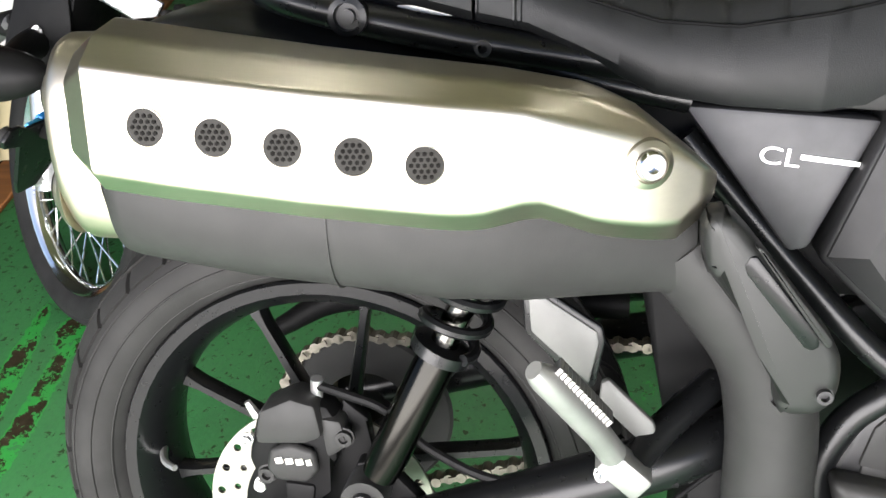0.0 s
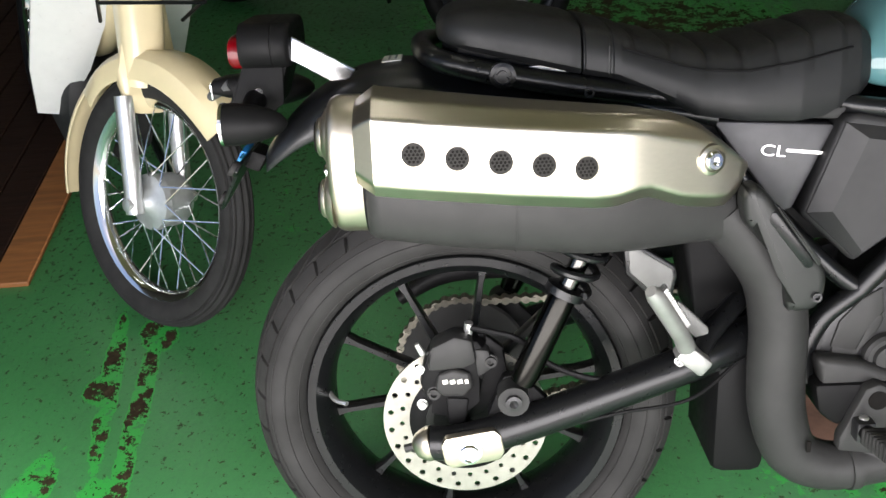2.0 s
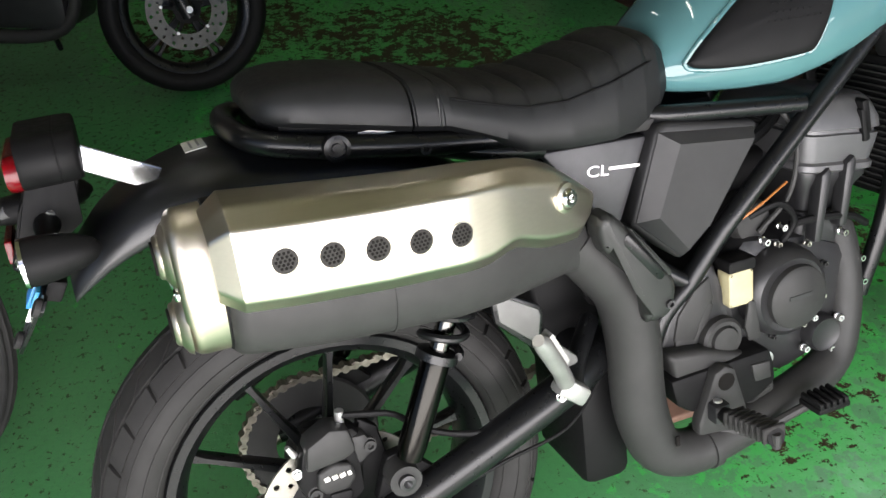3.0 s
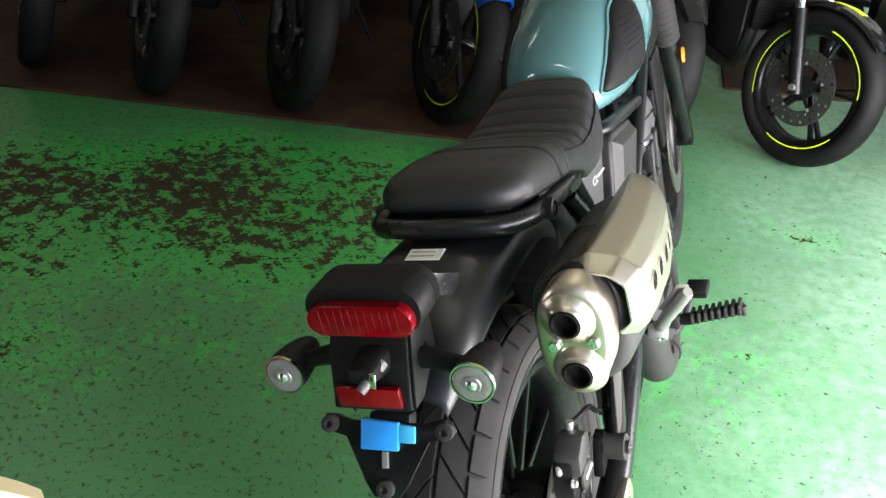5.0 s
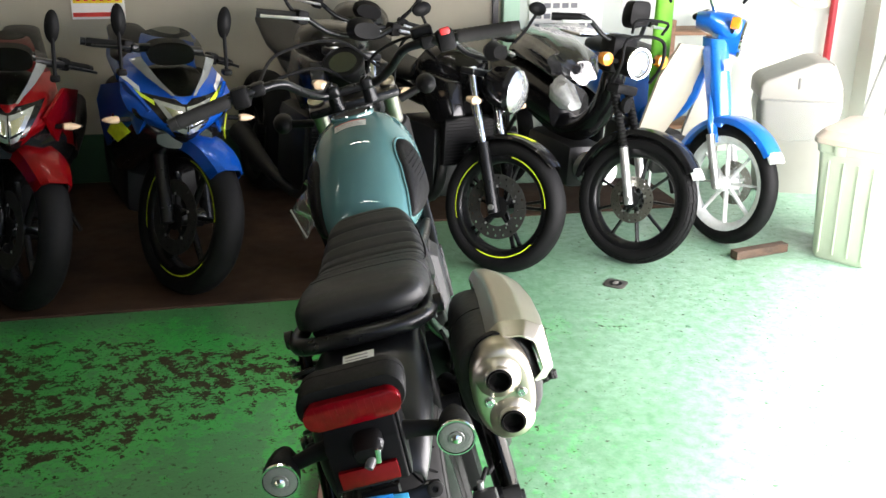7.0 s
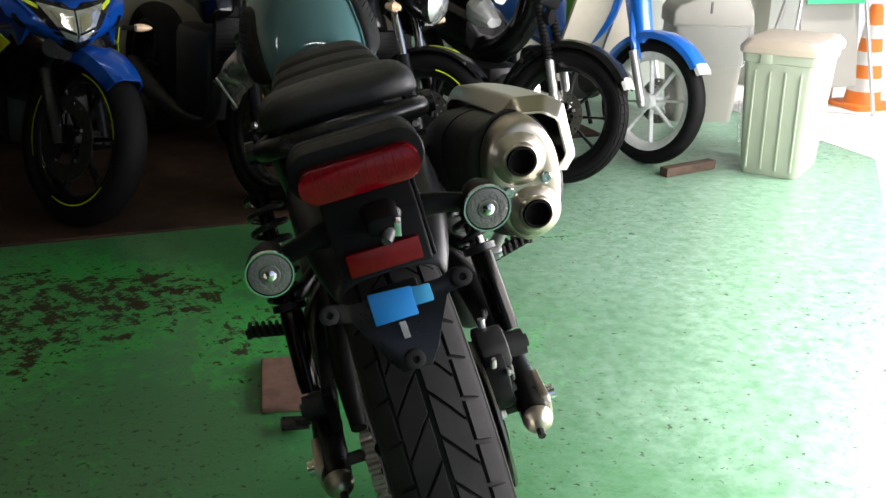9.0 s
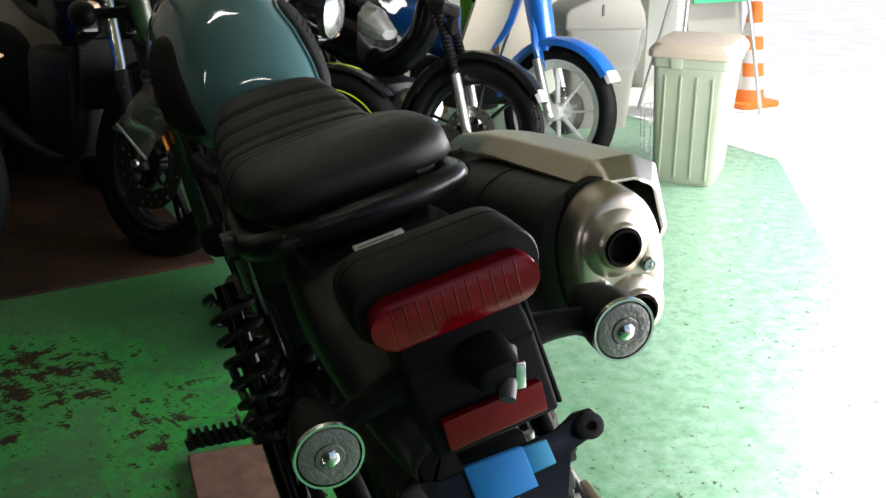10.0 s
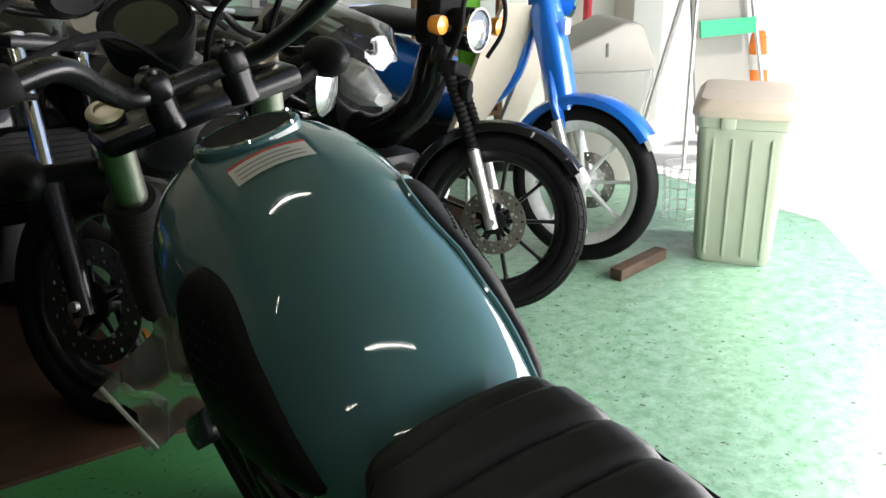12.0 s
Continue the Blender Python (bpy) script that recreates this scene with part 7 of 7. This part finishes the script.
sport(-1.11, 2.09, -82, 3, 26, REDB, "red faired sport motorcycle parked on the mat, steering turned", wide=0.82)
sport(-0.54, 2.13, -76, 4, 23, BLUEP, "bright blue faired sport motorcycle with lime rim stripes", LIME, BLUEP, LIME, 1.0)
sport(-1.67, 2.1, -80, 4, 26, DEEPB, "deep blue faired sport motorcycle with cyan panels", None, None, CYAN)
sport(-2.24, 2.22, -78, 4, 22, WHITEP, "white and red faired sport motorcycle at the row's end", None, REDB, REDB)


def naked(name, u, v, heading, lean, turned, label, scale=1.0, tape=None, lamp=True, bar_z=0.9):
    b = thing(name, lean_at(u, v, heading, lean), label, "motorcycle", "unfaired motorcycles in the row")
    b.scale = (scale,) * 3
    st = steering(turned, (0, -0.27, 0.83), (0, -0.03, 0.265))
    wm = st @ at_wheel(0, 0.29)
    cast_wheel(b, wm, 0.29, 0.218, 0.11, 0.085, 5, BLACK, 0.018, 0.14, 0.062, tape, disc_mat=DARKD)
    guard(b, wm, 0.312, 0.115, 46, 140, BLACKG, taper=0.35)
    if tape:
        guard(b, wm, 0.315, 0.035, 75, 98, tape, "guard_tape", lip=0.002, t=0.001)
    for s in (1, -1):
        lg = part("fork_leg", tube([(s * 0.088, 0.005, 0.265), (s * 0.088, -0.115, 0.545)], 0.0265, 16, 1), BLACK, b, m=st)
        part("fork_tube", tube([(s * 0.088, -0.11, 0.53), (s * 0.088, -0.235, 0.83)], 0.0185, 14, 1), CHROME, lg, m=st)
        part("fork_cap", tube([(s * 0.088, -0.232, 0.825), (s * 0.088, -0.24, 0.845)], 0.024, 14, 1), ALU, lg, m=st)
        part("axle_nut", lathe([(0.012, s * 0.11), (0.012, s * 0.122), (0.0005, s * 0.122)], 12, "x", (0, 0.0, 0.29)), ALU, lg, m=st)
        ind = part("indicator", spots([(-0.1, s * 0.2, 0.72, 0.02, 0.02), (-0.12, s * 0.2, 0.72, 0.06, 0.04), (-0.16, s * 0.2, 0.72, 0.03, 0.025)], 14, 2), PALEA, b, m=st)
        part("stem", tube([(s * 0.1, -0.15, 0.72), (s * 0.19, -0.14, 0.72)], 0.008, 8, 1), MATTE, ind, m=st)
        part("grip", tube([(s * 0.24, -0.3, bar_z + 0.04), (s * 0.36, -0.36, bar_z + 0.03)], 0.017, 12, 1), RUBBER, b, m=st)
        part("switch_box", box(s * 0.215, -0.29, bar_z + 0.04, 0.045, 0.05, 0.05, 0.008), MATTE, b, m=st)
        part("lever", tube([(s * 0.21, -0.24, bar_z + 0.04), (s * 0.28, -0.25, bar_z + 0.035), (s * 0.37, -0.31, bar_z + 0.025)], 0.006, 8, 3), ALU, b, m=st)
        mirror(b, s * 0.3, -0.25, bar_z + 0.2, (s * 0.2, -0.27, bar_z + 0.05), s * 0.2, (0.045, 0.03))
        part("tank_wing", slab([(-0.16, 0.66), (-0.22, 0.8), (-0.45, 0.82), (-0.5, 0.7), (-0.3, 0.6)], *sorted((s * 0.1, s * 0.17)), "x", 0.015), BLACKG, b)
    part("handlebar", tube([(-0.36, -0.36, bar_z + 0.03), (-0.22, -0.29, bar_z + 0.045), (-0.1, -0.26, bar_z), (0.1, -0.26, bar_z), (0.22, -0.29, bar_z + 0.045), (0.36, -0.36, bar_z + 0.03)], 0.011, 10, 5), BLACK, b, m=st)
    part("yoke", box(0, -0.24, 0.83, 0.24, 0.07, 0.03, 0.01), BLACK, b, m=st)
    part("radiator", box(0, -0.3, 0.52, 0.26, 0.04, 0.22, 0.008), MATTE, b)
    for k in range(14):
        part("radiator_fin", box(0, -0.275, 0.425 + 0.0145 * k, 0.25, 0.004, 0.004), MATTE, b)
    if lamp:
        hl = part("headlamp", spots([(-0.02, 0, 0.775, 0.04, 0.05), (-0.035, 0, 0.78, 0.14, 0.15), (-0.07, 0, 0.785, 0.18, 0.2), (-0.15, 0, 0.79, 0.15, 0.17), (-0.2, 0, 0.79, 0.08, 0.1)], 24, 2.2), BLACKG, b, m=st)
        part("lamp_glass", spots([(-0.012, 0, 0.775, 0.03, 0.04), (-0.025, 0, 0.778, 0.12, 0.14), (-0.045, 0, 0.78, 0.16, 0.185)], 24, 2.2), GLASSL, hl, m=st)
    part("meter", spots([(-0.16, 0, 0.93, 0.12, 0.06), (-0.2, 0, 0.93, 0.14, 0.09), (-0.22, 0, 0.93, 0.1, 0.05)], 20, 2.3), MATTE, b, m=st)
    part("fuel_tank", spots([(-0.28, 0, 0.8, 0.12, 0.1), (-0.34, 0, 0.82, 0.24, 0.18), (-0.5, 0, 0.82, 0.29, 0.22), (-0.68, 0, 0.76, 0.18, 0.13)]), BLACKG, b)
    part("seat", spots([(-0.66, 0, 0.75, 0.16, 0.06), (-0.8, 0, 0.75, 0.24, 0.08), (-1.0, 0, 0.77, 0.22, 0.08), (-1.25, 0, 0.84, 0.18, 0.07)]), SEATM, b)
    part("frame", tube([(0, -0.25, 0.78), (0, -0.5, 0.66), (0.0, -0.9, 0.66), (0, -1.3, 0.8)], 0.04, 12, 4), BLACK, b)
    part("engine", box(0, -0.55, 0.4, 0.26, 0.36, 0.34, 0.04), ENGINE, b)
    part("cylinder", box(0, -0.42, 0.56, 0.16, 0.14, 0.22, 0.02, rot=Matrix.Rotation(radians(25), 4, "X")), ENGINE, b)
    part("exhaust", tube([(0.08, -0.38, 0.5), (0.1, -0.34, 0.35), (0.1, -0.45, 0.22), (0.12, -0.8, 0.22), (0.16, -1.2, 0.32)], [0.022, 0.022, 0.024, 0.03, 0.055], 14, 5), GREYP, b)
    cast_wheel(b, at_wheel(-1.33, 0.295), 0.295, 0.218, 0.14, 0.1, 5, BLACK, 0.018, name="rear_wheel")
    part("side_stand", tube([(-0.1, -0.6, 0.28), (-0.2, -0.61, 0.06)], 0.011, 8, 1), BLACK, b)
    return b


A = naked("naked_motorcycle", 0.69, 2.12, -70, 3, 26, "black naked motorcycle with lime stripes on the wheel rims", tape=LIME, scale=0.92)
D = naked("naked_motorcycle", 0.13, 2.12, -76, 5, 14, "black naked motorcycle standing on the brown mat", 1.02, lamp=False)
naked("naked_motorcycle", 0.12, 3.0, -100, 8, 20, "black motorcycle parked behind the others at the wall", 1.0, lamp=False, bar_z=0.86)


FILM = mat("film_over_seat", (0.03, 0.03, 0.032), 0.14, vary=0.6, scale=18, bump=0.9, bscale=28, coat=1.0)
BAGW = mat("white_film", (0.45, 0.46, 0.46), 0.2, vary=0.3, scale=20, bump=0.8, bscale=40, coat=0.6)


LEGS = [(0.012, -0.2, 0.82), (0.15, -0.24, 0.83), (0.2, -0.29, 0.68), (0.2, -0.39, 0.42), (0.17, -0.48, 0.28), (0.1, -0.46, 0.28), (0.05, -0.38, 0.42), (0.015, -0.27, 0.62)]


def cub(name, u, v, heading, lean, turned, label, paint, rim_mat, shield_mat, spoked=False, guard_lamp=False, R=0.283, cast_n=6, low_mat=None):
    b = thing(name, lean_at(u, v, heading, lean), label, "motorcycle", "small step-through motorcycles")
    st = steering(turned, (0, -0.23, 0.75), (0, -0.03, 0.26))
    wm = st @ at_wheel(0, R)
    rr = R - 0.062
    if spoked:
        w = part("front_wheel", lathe([(rr + 0.004, -0.021), (rr + 0.005, -0.018), (rr - 0.007, -0.014), (rr - 0.013, -0.006), (rr - 0.013, 0.006), (rr - 0.007, 0.014), (rr + 0.005, 0.018), (rr + 0.004, 0.021), (rr - 0.004, 0.019), (rr - 0.011, 0.013), (rr - 0.017, 0.005), (rr - 0.017, -0.005), (rr - 0.011, -0.013), (rr - 0.004, -0.019)], 56, "x", closed=True), CHROME, b, "chrome spoked rim", m=wm)
        part("tyre", tyre_mesh(R, rr - 0.002, 0.066, 0, 56, ribs=1), RUBBER, w, m=wm)
        part("hub", lathe([(0.02, -0.05), (0.05, -0.045), (0.056, -0.03), (0.056, 0.012), (0.06, 0.016), (0.058, 0.03), (0.03, 0.036), (0.015, 0.05)], 28), mat("drum_alloy", (0.5, 0.52, 0.52), 0.45, 0.7, vary=0.15), w, m=wm)
        for i in range(36):
            a = 2 * math.pi * i / 36
            s = 1 if i % 2 else -1
            k = 0.5 if (i // 2) % 2 else -0.5
            part("spoke", tube([(s * 0.03, 0.054 * math.cos(a + k), 0.054 * math.sin(a + k)), (0, (rr - 0.02) * math.cos(a), (rr - 0.02) * math.sin(a))], 0.0019, 6, 1), CHROME, w, m=wm)
    else:
        w = cast_wheel(b, wm, R, rr, 0.075, 0.055, cast_n, rim_mat, 0.0, 0.095, -0.045 if not guard_lamp else 0.04, None, 44 if guard_lamp else 0, rim_mat, w0=0.014 if guard_lamp else 0.0125)
    if spoked:
        guard(b, wm, R + 0.038, 0.12, 52, 150, paint, lip=0.055, taper=0.3)
        guard(b, wm, R + 0.034, 0.075, 148, 200, paint, "mudflap", lip=0.012, taper=0.1)
        basket = part("front_carrier", tube([(-0.1, -0.02, 0.68), (0.1, -0.02, 0.68), (0.1, -0.13, 0.7), (-0.1, -0.13, 0.7), (-0.1, -0.02, 0.68)], 0.004, 8, 1), BLACK, b)
        for s in (1, -1):
            part("carrier_stay", tube([(s * 0.1, -0.03, 0.68), (s * 0.08, -0.1, 0.62)], 0.004, 8, 1), BLACK, basket)
    else:
        guard(b, wm, R + 0.03, 0.11, 38, 175, paint, lip=0.03, taper=0.15)
    if not spoked:
        guard(b, wm, R + 0.033, 0.085, 31, 40, WHITEP, "guard_tip", lip=0.02, taper=0.1)
    top = Vector((0, -0.21, 0.63))
    for s in (1, -1):
        lg = part("fork_leg", tube([(s * 0.062, 0.004, R - 0.02), (s * 0.062, -0.085, R + 0.2)], 0.0185, 14, 1), ALU, b, m=st)
        if guard_lamp:
            gt = [tuple(Vector((s * 0.062, -0.08, R + 0.19)).lerp(Vector((s * 0.062, -0.19, R + 0.41)), k / 32)) for k in range(33)]
            part("fork_boot", tube(gt, [0.0195 if k % 2 else 0.0155 for k in range(33)], 14, 1), SHADETYRE, lg, m=st)
        part("axle_nut", lathe([(0.01, s * 0.06), (0.013, s * 0.085), (0.0005, s * 0.087)], 10, "x", (0, 0, R)), ALU, lg, m=st)
    if not guard_lamp:
        part("fork_cover", spots([(-0.07, 0, R + 0.19, 0.13, 0.05), (-0.1, 0, R + 0.24, 0.145, 0.11), (-0.14, 0, R + 0.33, 0.095, 0.2), (-0.17, 0, R + 0.42, 0.08, 0.14)], 20, 2.4), paint, b, m=st)
        part("neck_cover", loft([[(x, -0.26 + y - 0.32 * (z - 0.75), z) for x, y in rounded(w, d, 0.03, 5)] for z, w, d in ((0.5, 0.08, 0.09), (0.62, 0.088, 0.1), (0.8, 0.096, 0.1), (0.86, 0.09, 0.09))]), paint, b, m=Matrix.Translation((0, 0.09, 0)))
        part("badge", box(0, -0.1, 0.76, 0.03, 0.006, 0.05, 0.003), WHITEP, b)
    else:
        part("yoke", box(0, -0.19, R + 0.42, 0.17, 0.06, 0.04, 0.01), MATTE, b, m=st)
        part("horn", lathe([(0.03, -0.01), (0.034, 0.0), (0.03, 0.012), (0.0005, 0.014)], 20, "y", (0.05, -0.13, R + 0.36)), MATTE, b, m=st)
    head_z = 0.88 if not guard_lamp else 0.8
    hm = steering(turned * 0.35, (0, -0.23, 0.75), (0, -0.03, 0.26)) if guard_lamp else (st if spoked else steering(turned + 42, (0, -0.23, 0.75), (0, -0.03, 0.26)))
    q_ = 0.8 if guard_lamp else 1.0
    hd = part("headlamp", lathe([(0.03 * q_, -0.1), (0.07 * q_, -0.07), (0.078 * q_, 0.0), (0.08 * q_, 0.02), (0.074 * q_, 0.026), (0.0005, 0.02)], 28, "y", (0, -0.14, head_z)), MATTE if guard_lamp else paint, b, m=hm)
    part("lamp_glass", lathe([(0.072 * q_, 0.022), (0.05 * q_, 0.035), (0.0005, 0.042)], 28, "y", (0, -0.14, head_z)), GLASSL, hd, m=hm)
    part("lamp_rim", lathe([(0.071 * q_, 0.02), (0.08 * q_, 0.02), (0.08 * q_, 0.03), (0.071 * q_, 0.03)], 28, "y", (0, -0.14, head_z), closed=True), CHROME, hd, m=hm)
    if guard_lamp:
        part("lamp_guard", tube([(-0.1, -0.14, 0.72), (-0.11, -0.1, 0.8), (-0.1, -0.1, 0.89), (0.0, -0.1, 0.91), (0.1, -0.1, 0.89), (0.11, -0.1, 0.8), (0.1, -0.14, 0.72)], 0.007, 8, 5), MATTE, hd, m=hm)
        part("carrier_hoop", tube([(-0.08, -0.1, 0.92), (-0.08, -0.08, 0.97), (0.08, -0.08, 0.97), (0.08, -0.1, 0.92)], 0.006, 8, 4), MATTE, hd, m=hm)
        part("lamp_shroud", box(0, -0.25, 0.82, 0.14, 0.1, 0.16, 0.03), MATTE, hd, m=hm)
        part("meter", loft([super_ring(0, 0.985 + 0.2 * (y + 0.2), w, h, y, 20, 4.0) for y, w, h in ((-0.15, 0.06, 0.06), (-0.155, 0.1, 0.1), (-0.2, 0.105, 0.11), (-0.225, 0.07, 0.07))]), MATTE, b, m=hm)
    else:
        part("handlebar_cover", spots([(-0.12, 0, 0.9, 0.14, 0.12), (-0.18, 0, 0.91, 0.26, 0.12), (-0.26, 0, 0.92, 0.3, 0.08), (-0.32, 0, 0.92, 0.2, 0.06)], 20, 2.4), paint, b, m=hm)
    for s in (1, -1):
        ind = part("indicator", lathe([(0.024, -0.02), (0.028, 0.0), (0.026, 0.016), (0.0005, 0.024)], 18, "y", (s * 0.15, -0.15, head_z + (0.01 if guard_lamp else 0.03))), AMB, b, m=hm)
        part("stem", tube([(s * 0.08, -0.16, head_z), (s * 0.14, -0.16, head_z + 0.01)], 0.01, 8, 1), MATTE, ind, m=hm)
        bw, bz = (0.84, -0.05) if guard_lamp else (0.9, 0.0)
        part("grip", tube([(s * 0.22 * bw, -0.3, 1.0 + bz), (s * 0.34 * bw, -0.36, 0.99 + bz)], 0.016, 12, 1), SHADETYRE, b, m=hm)
        part("lever", tube([(s * 0.2 * bw, -0.25, 0.99 + bz), (s * 0.34 * bw, -0.29, 0.98 + bz)], 0.006, 8, 1), ALU, b, m=hm)
        if not guard_lamp:
            mirror(b, s * 0.3, -0.26, 1.15, (s * 0.2, -0.28, 1.0), s * 0.1, (0.05, 0.035))
        if not guard_lamp:
            k_ = 0.85 if spoked else 1.0
            part("leg_shield", loft([[(s * x * k_, y, z) for x, y, z in LEGS],
                                     [(s * x * k_, y - 0.014, z) for x, y, z in LEGS]]), shield_mat, b, "off-white plastic leg shield")
    part("handlebar", tube([(-0.34 * bw, -0.36, 0.99 + bz), (-0.2 * bw, -0.29, 1.0 + bz), (-0.08, -0.24, 0.93 + bz), (0.08, -0.24, 0.93 + bz), (0.2 * bw, -0.29, 1.0 + bz), (0.34 * bw, -0.36, 0.99 + bz)], 0.01, 10, 4), BLACK if guard_lamp else CHROME, b, m=hm)
    part("main_tube", tube([(0, -0.24, 0.78), (0, -0.33, 0.56), (0, -0.55, 0.44), (0, -0.85, 0.5), (0, -1.1, 0.62)], [0.05, 0.055, 0.06, 0.08, 0.09] if guard_lamp else [0.03, 0.034, 0.045, 0.07, 0.08], 16, 5), BLACKG if guard_lamp else paint, b)
    part("engine", box(0, -0.6, 0.3, 0.2, 0.42, 0.2, 0.04), ENGINE if guard_lamp else GREYP, b)
    part("cylinder", tube([(0, -0.4, 0.3), (0, -0.24, 0.32)], [0.07, 0.06], 18, 1), ALU if guard_lamp else GREYP, b)
    part("seat", spots([(-0.62, 0, 0.72, 0.16, 0.05), (-0.7, 0, 0.72, 0.24, 0.08), (-0.95, 0, 0.73, 0.24, 0.09), (-1.05, 0, 0.72, 0.18, 0.07)]), SEATM, b)
    part("side_cover", spots([(-0.6, 0, 0.52, 0.2, 0.2), (-0.85, 0, 0.56, 0.24, 0.22), (-1.15, 0, 0.6, 0.2, 0.16), (-1.35, 0, 0.62, 0.12, 0.1)]), BLACKG if guard_lamp else paint, b)
    cast_wheel(b, at_wheel(-1.22, R), R, rr, 0.08, 0.055, cast_n, rim_mat, name="rear_wheel")
    part("rear_carrier", box(0, -1.25, 0.76, 0.24, 0.4, 0.02, 0.005), CHROME if not guard_lamp else BLACK, b)
    part("side_stand", tube([(-0.1, -0.55, 0.26), (-0.19, -0.56, 0.05)], 0.01, 8, 1), BLACK, b)
    if guard_lamp:
        part("seat_bag", crumple(spots([(-0.5, 0, 0.7, 0.14, 0.1), (-0.56, 0.01, 0.72, 0.26, 0.15), (-0.75, 0, 0.75, 0.29, 0.17), (-0.95, 0, 0.76, 0.28, 0.16), (-1.05, 0, 0.74, 0.2, 0.1)], 60, 2.2), 0.022, 5, 14.0), FILM, b, "crumpled clear plastic over the seat")
        part("bag_end", crumple(spots([(-0.38, 0.1, 0.58, 0.05, 0.06), (-0.44, 0.11, 0.61, 0.1, 0.13), (-0.52, 0.11, 0.63, 0.08, 0.1)], 40, 2.2), 0.022, 8, 18.0), BAGW, b)
    return b


cub("trail_motorcycle", 1.25, 2.12, -80, 3, 30, "black trail step-through with a caged headlamp, seat wrapped in plastic", BLACKG, BLACK, BLACKG, guard_lamp=True, R=0.264, cast_n=9)
cub("step_through_motorcycle", 1.74, 2.27, -76, 3, 6, "bright blue step-through with white wheels and leg shield", SKYB, mat("white_rim", (0.6, 0.62, 0.61), 0.35), IVORY, R=0.264, cast_n=8)
F = cub("step_through_motorcycle", 0, 0, 0, 7, 22, "cream step-through with a chrome spoked wheel, steering turned", CREAM, CHROME, WHITEP, spoked=True, R=0.27)
F.matrix_world = Matrix.Rotation(radians(-58), 4, "Z") @ Matrix.Rotation(radians(-12), 4, "Y")
hub_at = F.matrix_world @ steering(22, (0, -0.23, 0.75), (0, -0.03, 0.26)) @ Vector((0, 0, 0.27))
F.matrix_world = Matrix.Translation((-0.59 - hub_at.x, -0.653 - hub_at.y, 0)) @ F.matrix_world
g = naked("small_motorcycle", 0, 0, 0, 6, 34, "small black motorcycle with fat tyres and a drilled disc", 0.86)
g.matrix_world = Matrix.Translation((-1.93, 0.03, 0)) @ Matrix.Rotation(radians(-28), 4, "Z") @ Matrix.Rotation(radians(-6), 4, "Y") @ Matrix.Diagonal((0.86, 0.86, 0.86, 1))

# plastic bag hung on the middle machine
pb_ = bmesh.new()
gg = []
for j in range(9):
    row = []
    for i in range(7):
        a, f = i / 6 - 0.5, j / 8
        row.append(pb_.verts.new((0.012 * math.sin(a * 7 + f * 5) + 0.006 * math.sin(f * 13), a * 0.086, -0.17 * f)))
    gg.append(row)
for j in range(8):
    for i in range(6):
        pb_.faces.new((gg[j][i], gg[j][i + 1], gg[j + 1][i + 1], gg[j + 1][i]))
strip_end, across, up = Vector((-0.3625, 0.8863, 0.6898)), Vector((0.0429, -0.0391, -0.0573)).normalized(), Vector((0.0627, -0.1234, 0.1314)).normalized()
bag_turn = Matrix((across.cross(up), across, up)).transposed().to_4x4()
bag = thing("plastic_bag", Matrix.Translation(strip_end + across * 0.043 + up * 0.162) @ bag_turn, "small clear zip bag hanging from the motorcycle", "bag")
part("film", pb_, bagm, bag, smooth=80)
part("zip_strip", box(0.008, 0, -0.158, 0.003, 0.085, 0.006, 0.001), WHITE, bag)
